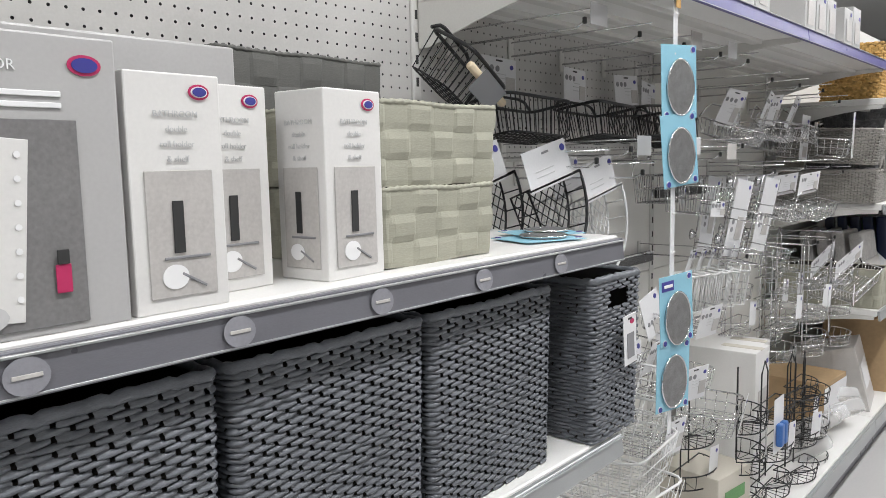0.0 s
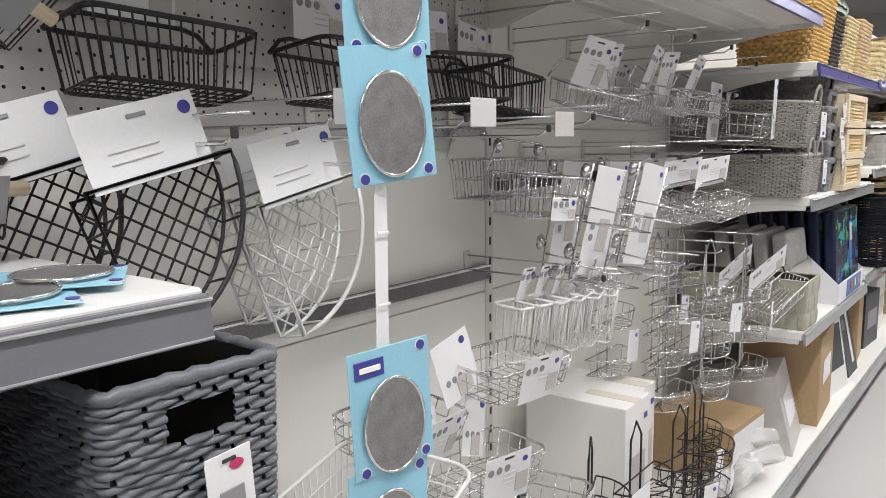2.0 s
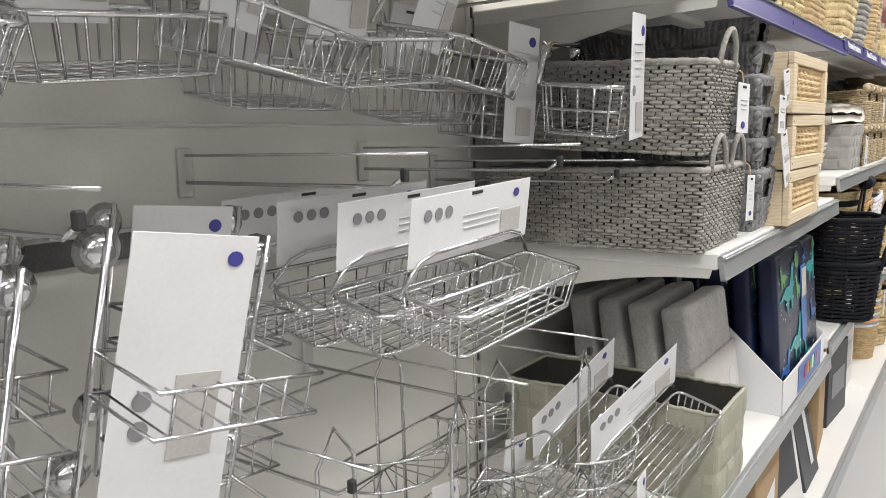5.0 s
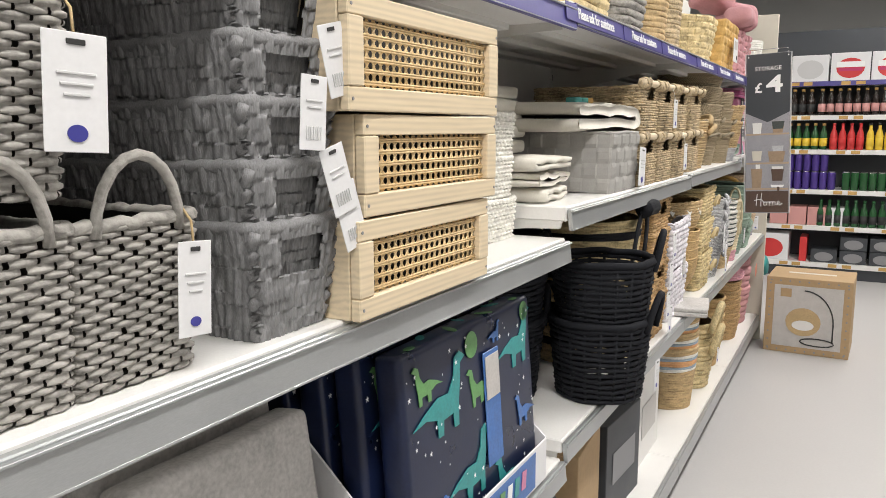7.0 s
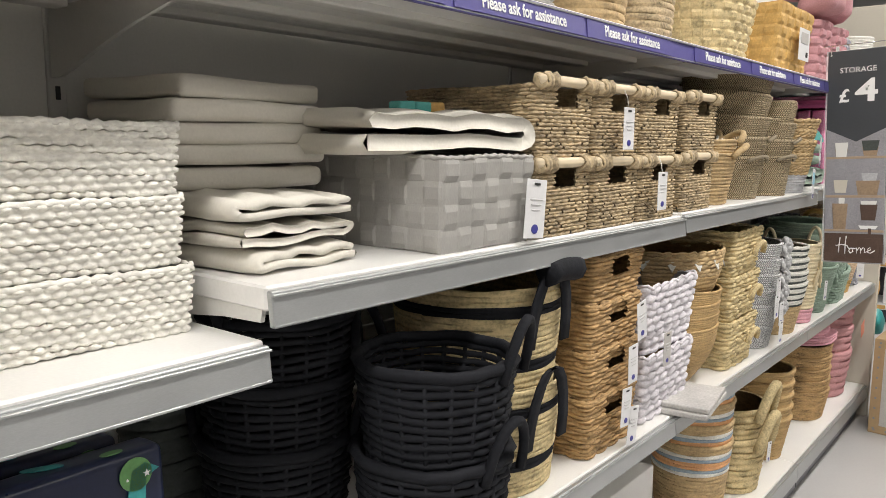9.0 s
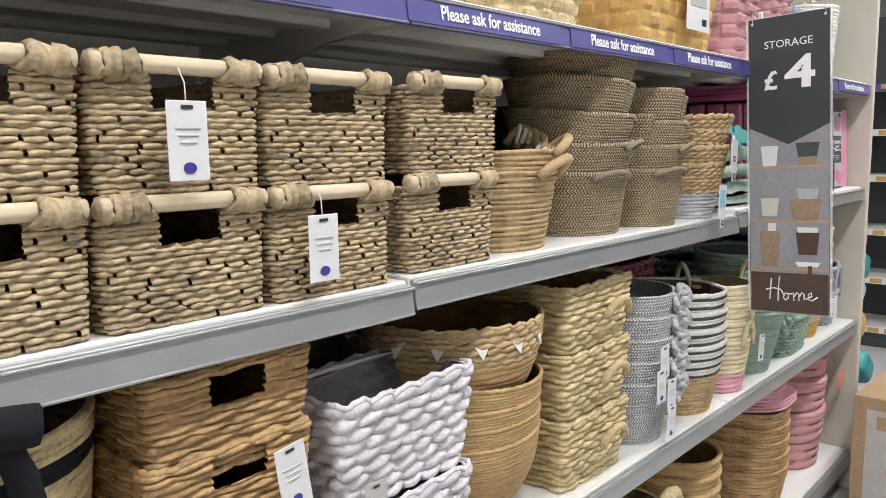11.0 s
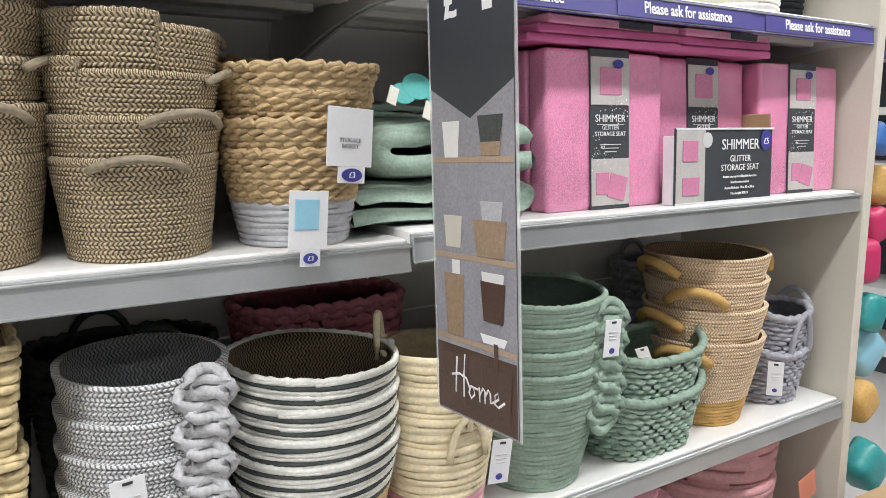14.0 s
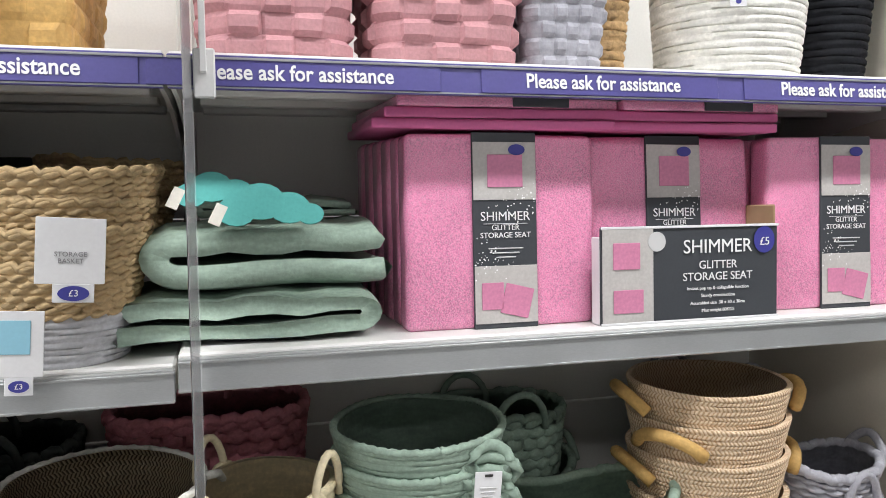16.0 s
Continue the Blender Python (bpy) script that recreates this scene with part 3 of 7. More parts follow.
def shelf(x0, x1, top, strip, label, depth=0.49, front=0.0, strip_h=0.042, thick=0.03, ribs=True, bracket=True, strip_label=""):
    t = thing("shelf", pose(x0, 0, top), label, "shelf", "shelves of the run")
    w = x1 - x0
    slab("deck", 0.002, w - 0.002, front + 0.006, depth, -thick, 0, M_DECK, t, "", 0.003)
    bm = box_bm(0.002, w - 0.002, front - 0.004, front + 0.006, -strip_h - 0.006, -0.005, 0.0015)
    for v in bm.verts:
        v.co.y += (-0.005 - v.co.z) * -0.12
    part("price_strip", bm, strip, t, strip_label)
    for z in (-0.009, -strip_h - 0.003):
        part("strip_lip", box_bm(0.002, w - 0.002, front - 0.008 - (0.12 * -z) * 0 - 0.001, front - 0.003, z - 0.002, z + 0.001, 0.0006), M_STRIP, t)
    if ribs:
        for k in range(3):
            y = 0.12 + 0.13 * k
            slab("rib", 0.03, w - 0.03, y, y + 0.035, -thick - 0.012, -thick + 0.002, M_STEEL, t)
    if bracket:
        for bx in (0.004, w - 0.010):
            vs = [(bx, front + 0.01, -0.002), (bx, depth, -0.002), (bx, depth, -0.13)]
            for k in range(7):
                a = k / 6
                vs.append((bx, depth - 0.03 - (depth - 0.05) * a, -0.13 + 0.085 * math.sin(a * math.pi / 2)))
            m = len(vs)
            vs += [(v[0] + 0.006, v[1], v[2]) for v in vs]
            fs = [tuple(range(m)), tuple(range(2 * m - 1, m - 1, -1))] + [((i + 1) % m, i, i + m, (i + 1) % m + m) for i in range(m)]
            mesh_object("bracket", vs, fs, M_STEEL, t)
    return t


back_panels()
pegboard(-1.2, BX[0] - 0.015, 0.76, 2.1)
pegboard(BX[0] + 0.015, BX[1] - 0.015, 0.76, 2.1)
pegboard(BX[1] + 0.015, BX[2] - 0.015, 1.325, 2.1)
A_TOP, A_LOW, B_TOP, B_LOW, C_MID, E_MID, C_LOW, BASE, UP = 1.178, 0.785, 1.112, 0.645, 1.174, 1.192, 0.682, 0.165, 1.572
shelf(-1.2, BX[0], A_TOP, M_STRIP_DARK, "white steel shelf with a dark grey price strip")
shelf(BX[0], 1.365, A_TOP, M_STRIP_DARK, "white steel shelf with a dark grey price strip")
shelf(-1.2, BX[0], A_LOW, M_STRIP, "white steel shelf with a grey price strip")
shelf(BX[0], 1.365, A_LOW, M_STRIP, "white steel shelf with a grey price strip")
shelf(BX[1], BX[2], 1.715, M_PURPLE, "white steel top shelf with a purple price strip")
shelf(BX[2], BX[3], 1.715, M_PURPLE, "white steel top shelf with a purple price strip")
shelf(BX[3], BX[4], UP - 0.01, M_PURPLE, "white steel top shelf with a purple price strip")
for i in (4, 5, 6):
    shelf(BX[i], BX[i + 1], UP, M_PURPLE, "white steel top shelf with a purple assistance strip")
shelf(BX[3], BX[4], B_TOP, M_STRIP, "white steel shelf with a grey price strip")
shelf(BX[3], BX[4], B_LOW, M_STRIP, "white steel shelf with a grey price strip")
for i, z in ((4, C_MID), (5, C_MID + 0.006), (6, E_MID)):
    shelf(BX[i], BX[i + 1], z, M_STRIP, "white steel shelf with a grey price strip")
    shelf(BX[i], BX[i + 1], C_LOW, M_STRIP, "white steel shelf with a grey price strip")
for i in range(7):
    b = shelf(BX[i], BX[i + 1], BASE, M_STRIP, "white base deck with a grey price strip", ribs=False, bracket=False, strip_h=0.06)
    slab("plinth", 0.002, BX[i + 1] - BX[i] - 0.002, 0.03, 0.05, -BASE, -0.03, M_STRIP_DARK, b, "dark grey kick plate")
structure("end_panel", BX[7] + 0.003, BX[7] + 0.035, -0.015, BACK + 0.03, 0.0, 2.0, M_CREAM, "cream painted end panel of the shelving run", "panel", 0.003)


# assistance wording on the purple strips
def strip_words(x):
    t = thing("strip_label", pose(x, -0.0075, UP - 0.027, -6.8), "purple shelf strip label with white words", "label", "assistance labels")
    plate("label_card", 0.37, 0.034, M_PURPLE, t, pose(0, 0, 0))
    lettering("wording", "Please ask for assistance", 0.028, M_WHITEINK, t, pose(0, -0.0022, 0.0), squeeze=0.88, bold=0.0005)


for x in (5.03, 5.42, 5.80, 6.30, 6.70, 7.10, 7.478, 7.905, 8.32):
    strip_words(x)


# ---- baskets and boxes ----
def basket(name, label, m, bot, top, h, rows, mat, group="", **kw):
    t = thing(name, m, label, "basket", group)
    shell("body", bot, top, h, rows, mat, t, **kw)
    return t


def stack(ob, n, dz, dx=0.0, dy=0.0, turn=0.0):
    """Copies of a basket nested above it."""
    loc = ob.matrix_basis.copy()
    rng = random.Random(n * 7 + int(loc.translation.x * 100))
    for k in range(1, n):
        copy_thing(ob, Matrix.Translation((dx * k + rng.uniform(-0.003, 0.003), dy * k, dz * k)) @ loc @ pose(0, 0, 0, 0, rng.uniform(-1, 1), turn + rng.uniform(-1.5, 1.5)))


# bay E and D, middle shelf
def round_cord(x, y, z, bot, top, h, rows, mat, label, **kw):
    t = thing("rope_basket", pose(x, y, z), label, "basket", kw.pop("group", ""))
    args = dict(style="twist", amp=0.0035, pitch=0.014, corner=1.0)
    args.update(kw)
    shell("body", (bot, bot), (top, top), h, rows, mat, t, **args)
    return t


def ear_handle(parent, r, h, mat, ang, w=0.07, rise=0.02, rad=0.006):
    a = radians(ang)
    pts = []
    for k in range(9):
        q = -1 + 2 * k / 8
        b = a + q * w / r / 2
        pts.append((math.cos(b) * (r + 0.006 + rise * 0.6 * (1 - q * q)), math.sin(b) * (r + 0.006 + rise * 0.6 * (1 - q * q)), h - 0.012 + rise * (1 - q * q)))
    loop_handle("handle", pts, rad, mat, parent)


tb = round_cord(6.447, 0.138, C_MID + 0.006, 0.222, 0.27, 0.138, 15, M_STRAW, "round straw coil basket with rope ear handles", amp=0.0055, pitch=0.016, wall=0.012, inside=M_WHITEFELT)
ear_handle(tb, 0.135, 0.14, M_STRAW, -70, 0.13, 0.03, 0.009)
ear_handle(tb, 0.135, 0.14, M_STRAW, 110, 0.13, 0.03, 0.009)
for k in range(3):
    ear_handle(tb, 0.122, 0.145 + 0.008 * k, M_STRAW, -38 + 9 * k, 0.05, 0.03, 0.008)
for k in range(4):
    loop_handle("tassel", [(0.112 - 0.006 * k, -0.075 + 0.01 * k, 0.15), (0.125 - 0.006 * k, -0.08 + 0.01 * k, 0.165 + 0.004 * k), (0.14 - 0.006 * k, -0.082 + 0.012 * k, 0.16 + 0.008 * k)], 0.004, M_WHITECORD, tb)
copy_thing(tb, pose(6.449, 0.14, C_MID + 0.042, 0, 0, 24))
GF = "stacked flecked rope baskets"
LF = "brown and cream flecked rope basket in a stack"
def fleck_stack(x, y, r0, r1, n, dz, grow):
    args = dict(style="rope", amp=0.003, wall=0.006, group=GF, rim_r=0.0045)
    a = round_cord(x, y, C_MID + 0.006, 2 * r0, 2 * r1, 0.13, 22, M_DARKCORD, LF, sag=0.007, **args)
    ear_handle(a, r1, 0.125, M_DARKROPE, -100, 0.11, 0.014, 0.0055)
    b = round_cord(x + 0.002, y, C_MID + 0.006 + dz, 2 * (r0 - 0.004), 2 * (r1 + grow), 0.13, 22, M_DARKCORD, LF, sag=0.009, **args)
    ear_handle(b, r1 + grow, 0.125, M_DARKROPE, -70, 0.11, 0.016, 0.0055)
    for k in range(2, n):
        copy_thing(b, pose(x + 0.002 * k + 0.004 * math.sin(k * 2), y, C_MID + 0.006 + dz * k, 0, 1.5 * math.sin(k * 3), 47 * (k - 1)))


fleck_stack(6.738, 0.14, 0.104, 0.123, 5, 0.058, 0.011)
fleck_stack(6.96, 0.1, 0.086, 0.102, 4, 0.052, 0.006)


def woven_grey_foot(x, y, z, r0, r1, foot, label):
    t = thing("rush_basket", pose(x, y, z), label, "basket", "stacked rush baskets with grey foot")
    shell("body", (r0 * 2, r0 * 2), (r1 * 2, r1 * 2), 0.135, 15, [M_STRAW, M_GREYROPE], t, style="slant", amp=0.004, pitch=0.026, slant=0.9, plain=foot, corner=1.0, gap=0.0, row_mat=lambda r: 1 if r < foot else 0, wall=0.01, inside=M_STRAW, sag=0.004, jitter=0.4, rim_r=0.0045, rim_mat=M_STRAW)
    return t


wv = woven_grey_foot(7.172, 0.09, C_MID + 0.006, 0.076, 0.104, 7, "round braided rush basket with a grey rope foot")
wv2 = woven_grey_foot(7.175, 0.09, C_MID + 0.046, 0.068, 0.112, 0, "round braided rush basket nested in the stack")
copy_thing(wv2, pose(7.177, 0.091, C_MID + 0.082, 0, 2, 40))
wv3 = woven_grey_foot(7.18, 0.093, C_MID + 0.118, 0.072, 0.121, 0, "round braided rush basket on top of the stack")
copy_thing(wv3, pose(7.2, 0.37, C_MID + 0.135, 0, 3, 70))
wt1 = thing("price_tag", pose(7.205, -0.03, 1.33, 0, 4, 10), "white storage basket swing tag with blue price mark", "tag")
plate("card", 0.075, 0.078, M_CARD, wt1, pose(0, 0, 0.0))
plate("mark_card", 0.045, 0.022, M_CARD, wt1, pose(0.004, 0, -0.05))
disc("mark", 0.017, 0.009, M_BLUELOGO, wt1, pose(0.004, -0.0018, -0.05))
lettering("wording", "STORAGE\nBASKET", 0.008, M_INK, wt1, pose(0, -0.0018, -0.008))
lettering("price", "£3", 0.011, M_WHITEINK, wt1, pose(0.004, -0.0028, -0.05))
wt2 = thing("price_tag", pose(7.142, -0.03, 1.223, 0, 4, 6), "white tag with a blue sea picture and price mark", "tag")
plate("card", 0.058, 0.078, M_CARD, wt2, pose(0, 0, 0.0))
plate("picture", 0.036, 0.04, M_BLUECARD, wt2, pose(-0.003, -0.0014, 0.008))
plate("mark_card", 0.03, 0.022, M_CARD, wt2, pose(0.004, 0, -0.05))
disc("mark", 0.011, 0.007, M_BLUELOGO, wt2, pose(0.004, -0.0018, -0.05))
lettering("price", "£3", 0.009, M_WHITEINK, wt2, pose(0.004, -0.0028, -0.05))


def folded(x, y, z, w, d, h, mat, label, n=2, seed=0, yaw=0.0):
    """A soft fabric basket folded over on itself: two layers that run into one another in a round fold at one side."""
    t = thing("folded_basket", pose(x, y, z, 0, 0, yaw), label, "basket", "folded fabric baskets")
    th = h * (0.42 if n > 1 else 0.9)
    if n == 1:
        c = cushion("fold", w, d, h, mat, t, h * 0.42, 0.005, seed, puff=0.003)
        return t
    side = 1 if seed % 2 else -1
    r = h / 2 - th / 2
    path = [(-w / 2, th / 2)] + [(-w / 2 + (w - h / 2) * k / 8, th / 2 + 0.003 * math.sin(k + seed)) for k in range(1, 9)]
    path += [(w / 2 - h / 2 + (h / 2 - th / 2) * math.cos(a), h / 2 + r * math.sin(a)) for a in [radians(-75 + 25 * k) for k in range(7)]]
    path += [(w / 2 - h / 2 - (w - h / 2) * 0.96 * k / 8, h - th / 2 + 0.004 * math.sin(2 * k + seed)) for k in range(1, 9)]
    prof = []
    for k, (px, pz) in enumerate(path):
        a = path[max(0, k - 1)]
        b = path[min(len(path) - 1, k + 1)]
        l = math.hypot(b[0] - a[0], b[1] - a[1])
        prof.append((px, pz, -(b[1] - a[1]) / l, (b[0] - a[0]) / l))
    ring = [(p[0] + p[2] * th / 2, p[1] + p[3] * th / 2) for p in prof]
    end = prof[-1]
    ring += [(end[0] - 0.3 * th, end[1])]
    ring += [(p[0] - p[2] * th / 2, p[1] - p[3] * th / 2) for p in prof[::-1]]
    ring += [(prof[0][0] - 0.3 * th, prof[0][1])]
    m, ny = len(ring), 9
    vs, uv = [], []
    for j in range(ny):
        f = j / (ny - 1)
        edge = 1 - 0.25 * (abs(2 * f - 1) ** 6)
        for q, (px, pz) in enumerate(ring):
            nz = noise.noise((px * 8 + seed, f * 3, pz * 20))
            vs.append((side * px * (0.97 + 0.03 * edge), -d / 2 + d * f + 0.01 * nz, max(0.0005, h / 2 + (pz - h / 2) * edge + 0.004 * nz)))
            uv.append((px * 1.0, f * 14 + pz * 60))
    fs = []
    for j in range(ny - 1):
        for q in range(m):
            q2 = (q + 1) % m
            fs.append((j * m + q, j * m + q2, (j + 1) * m + q2, (j + 1) * m + q)[::side])
    half = m // 2
    for j in (0, ny - 1):
        for q in range(half - 1):
            fs.append((j * m + q, j * m + q + 1, j * m + m - 3 - q, j * m + m - 2 - q))
    mesh_object("fold", vs, fs, mat, t, "", True, uv=uv)
    return t


# bay E pink packs
def glitter_pack(x, z=E_MID, y=0.05, w=0.296, h=0.287, lean=-3.0, label="pink glitter folded storage seat in clear wrap with a card sleeve"):
    t = thing("storage_seat_pack", pose(x, y, z, lean, 0, 0), label, "pack", "pink glitter storage seats")
    c = cushion("pack", w, 0.05, h, M_PINK, t, 0.012, 0.0025, int(x * 10))
    c.location = (0, 0.025, 0)
    cx = 0.002
    s = slab("sleeve", cx - 0.05, cx + 0.05, -0.004, 0.0, 0.0, h + 0.002, M_SLATE, t, "slate grey printed card sleeve", 0.001)
    plate("photo", 0.098, 0.085, M_PHOTO, s, pose(cx, -0.0045, h - 0.055))
    plate("photo_cube", 0.055, 0.048, M_PHOTOPINK, s, pose(cx, -0.006, h - 0.055))
    plate("photo_low", 0.098, 0.085, M_PHOTO, s, pose(cx, -0.0045, 0.05))
    plate("photo_seat", 0.045, 0.045, M_PHOTOPINK, s, pose(cx + 0.016, -0.006, 0.04, 0, 14))
    plate("photo_box", 0.034, 0.04, M_PHOTOPINK, s, pose(cx - 0.022, -0.006, 0.048))
    lettering("title", "SHIMMER", 0.019, M_WHITEINK, s, pose(cx, -0.0052, 0.165))
    lettering("title", "GLITTER\nSTORAGE SEAT", 0.0115, M_WHITEINK, s, pose(cx, -0.0052, 0.143))
    plate("rule", 0.07, 0.0008, M_WHITEINK, s, pose(cx, -0.0045, 0.1545))
    for k in range(3):
        plate("small_print", 0.055 - 0.012 * k, 0.002, M_INKLIGHT, s, pose(cx, -0.0045, 0.118 - 0.0065 * k))
    disc("price_mark", 0.013, 0.008, M_BLUELOGO, s, pose(cx + 0.018, -0.0075, h - 0.024))
    vs, fs = [], []
    rng = random.Random(5)
    for k in range(90):
        px = cx + 0.05 - abs(rng.gauss(0, 0.03)) if k % 2 else cx - 0.05 + abs(rng.gauss(0, 0.03))
        pz = (h - 0.1 if k % 2 else 0.1) + rng.gauss(0, 0.012)
        if abs(px - cx) > 0.048:
            continue
        r = rng.uniform(0.0006, 0.0018)
        o = len(vs)
        vs += [(px - r, -0.0058, pz), (px, -0.0058, pz - r), (px + r, -0.0058, pz), (px, -0.0058, pz + r)]
        fs.append((o, o + 1, o + 2, o + 3))
    mesh_object("glitter_print", vs, fs, M_WHITEINK, s)
    return t


gp = glitter_pack(7.775)
copy_thing(gp, pose(8.075, 0.075, E_MID, -4, 0, 1))
copy_thing(gp, pose(8.385, 0.05, E_MID, -3, 0, -1))
for k in range(5):
    copy_thing(gp, pose(7.775 - 0.004 * k, 0.105 + 0.055 * k, E_MID, -3, 0, 1))
for k in range(3):
    copy_thing(gp, pose(8.08, 0.14 + 0.06 * k, E_MID, -3, 0, 0))
    copy_thing(gp, pose(8.385, 0.115 + 0.06 * k, E_MID, -3, 0, 0))
for fx, fz, w in ((7.77, 0, 0.37), (8.09, 0, 0.31)):
    for k in range(3):
        t = thing("storage_seat_pack", pose(fx + 0.006 * k, 0.2, E_MID + 0.292 + 0.0155 * k, 0, 0, 2 * k - 2), "pink glitter storage seat pack laid flat on others", "pack", "pink glitter storage seats")
        # the two lower packs take the darker pink, the top one the glitter
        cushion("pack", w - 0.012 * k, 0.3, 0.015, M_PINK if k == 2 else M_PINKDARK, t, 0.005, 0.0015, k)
        if k == 2:
            slab("sleeve", 0.0, 0.09, -0.153, 0.15, 0.002, 0.0155, M_SLATE, t, "grey card sleeve", 0.001)


def display_front():
    t = thing("display_box", pose(8.067, 0.012, E_MID, -2, 0, 0), "slate and white printed cardboard display box front", "box")
    w, h = 0.31, 0.148
    slab("front", -w / 2, w / 2, 0, 0.004, 0, h, M_SLATE, t)
    slab("side", -w / 2, -w / 2 + 0.004, 0.004, 0.03, 0, h * 0.9, M_CARD, t)
    slab("side", w / 2 - 0.004, w / 2, 0.004, 0.12, 0, h * 1.2, M_KRAFT, t)
    plate("photo_panel", 0.085, h - 0.004, M_PHOTO, t, pose(-w / 2 + 0.045, -0.001, h / 2))
    plate("photo_cube", 0.045, 0.04, M_PHOTOPINK, t, pose(-w / 2 + 0.042, -0.0025, h * 0.7))
    plate("photo_seat", 0.05, 0.035, M_PHOTOPINK, t, pose(-w / 2 + 0.045, -0.0025, h * 0.24))
    plate("border", w, 0.004, M_CARD, t, pose(0, -0.0015, 0.002))
    plate("border", w, 0.004, M_CARD, t, pose(0, -0.0015, h - 0.002))
    lettering("title", "SHIMMER", 0.03, M_WHITEINK, t, pose(0.045, -0.0015, h * 0.77))
    lettering("title", "GLITTER\nSTORAGE SEAT", 0.018, M_WHITEINK, t, pose(0.045, -0.0015, h * 0.52))
    for k, s in enumerate(("Instant pop up & collapsible function", "Sturdy construction", "Assembled size  30 x 30 x 30cm", "Max weight 80KGS")):
        lettering("small_print", s, 0.0075, M_WHITEINK, t, pose(0.045, -0.0015, h * 0.34 - 0.0115 * k))
    disc("price_mark", 0.019, 0.021, M_BLUELOGO, t, pose(0.128, -0.002, h * 0.83))
    lettering("price", "£5", 0.018, M_WHITEINK, t, pose(0.128, -0.0035, h * 0.81))
    disc("badge", 0.015, 0.015, M_INKLIGHT, t, pose(-0.062, -0.002, h * 0.84))


display_front()
g1 = folded(7.415, 0.165, E_MID, 0.35, 0.25, 0.07, M_GREENCORD, "folded sage green rope basket lying flat", 2, 1)
g2 = folded(7.425, 0.175, E_MID + 0.071, 0.33, 0.25, 0.09, M_GREENCORD, "folded sage green rope basket lying flat", 2, 4, 4)
g3 = folded(7.46, 0.3, E_MID + 0.162, 0.25, 0.16, 0.03, M_GREENCORD, "folded sage green rope basket lying flat", 2, 8, -3)
for cx, cy, cz, s in ((7.375, 0.055, 1.392, 0.95), (7.44, 0.04, 1.37, 1.15)):
    t = thing("cloud_tag", pose(cx, cy, cz, -20), "teal felt cloud shaped tag", "tag", "teal felt clouds")
    for dx, dz, r in ((-0.04, 0, 0.022), (-0.012, 0.012, 0.028), (0.02, 0.004, 0.024), (0.044, -0.004, 0.016)):
        disc("cloud_lobe", r * s, r * s * 0.8, M_TEAL, t, pose(dx * s, -0.0004 * r * 1000 / 8, dz * s), n=16, thick=0.003)
    plate("felt_leaf", 0.016, 0.03, M_WHITEFELT, t, pose(-0.06 * s, -0.003, -0.004, 0, 25))

# seagrass boxes with wooden bars, bay C/D middle shelf
SW = 0.198


def seagrass(x, z, first=None, y=0.0):
    if first:
        return copy_thing(first, pose(x, y, z))
    t = thing("seagrass_basket", pose(x, y, z), "seagrass storage basket with wooden bar handle", "basket", "seagrass baskets with wooden bars")
    w, d, h = SW, 0.30, 0.138
    b = shell("body", (w - 0.012, d), (w, d), h - 0.012, 19, M_SEAGRASS, t, style="slant", amp=0.0046, pitch=0.027, slant=0.35, jitter=1.0, gap=0.05, rim_r=0.0, corner=0.012, wall=0.013,
              holes=[(-0.036, 0.036, h * 0.64, h + 0.02)], inside=M_SEAGRASS, sag=0.002)
    b.location = (0, d / 2 + 0.012, 0)
    rows = []
    for sx in (-1, 1):
        pts = [(sx * (0.045 + 0.006 * k), 0.008 + 0.003 * math.sin(k * 2), h - 0.008 + 0.002 * math.cos(k * 3)) for k in range(9)]
        vs, fs = tube_arrays(pts, 0.0145, 9)
        vs = [v * 1.0 + Vector((0, 0, 0.002 * math.sin(v.x * 900))) for v in vs]
        mesh_object("bar_wrap", vs, fs, M_SEAGRASS, t, "", True, uv=[(0.3 * v.x, 40 * v.x) for v in vs])
    bar, fb = tube_arrays([(-SW / 2 + 0.004, 0.008, h - 0.006), (SW / 2 - 0.004, 0.008, h - 0.006)], 0.0095, 12)
    mesh_object("bar", bar, fb, M_PINE, t, "turned pale wooden bar", True)
    return t


sg = seagrass(5.585, C_MID)
for x, z in ((5.79, 0), (5.995, 0), (6.225, 0), (5.585, 1), (5.79, 1), (5.995, 1), (6.225, 1)):
    seagrass(x + (0.012 if z and x > 6.1 else 0), C_MID + 0.006 * (x > 6.12) + z * 0.142, sg, 0.0)
hts = ((5.779, 1.37), (5.952, 1.24))
for x, z in hts:
    t = thing("swing_tag", pose(x, -0.016, z), "white swing tag with a blue round mark", "tag", "swing tags")
    hang_tag(t, 0, 0, 0, 0.046, 0.082)
    wires("string", [([(0, 0.0, 0.035), (0.003, 0.006, 0.06), (0, 0.012, 0.075)], 0.0008, False)], M_WHITECORD, t)


# ---- bay C, middle shelf ----
def ribbon_box(x, y, z, w, d, h, mat, label, rows=3, pitch=0.045, group="", rim=None):
    t = thing("ribbon_basket", pose(x, y, z), label, "basket", group)
    # inner wall coloured near black for the shade inside, not ribbon-coloured
    b = shell("body", (w - 0.01, d - 0.01), (w, d), h, rows, mat, t, style="check", amp=0.004, pitch=pitch, corner=0.008, wall=0.004, sub=5, inside=M_SHADE_AND_CRATE, rim_r=0.004, rim_mat=mat)
    b.location.y = d / 2
    for c in t.children:
        c.location.y = d / 2
    return t


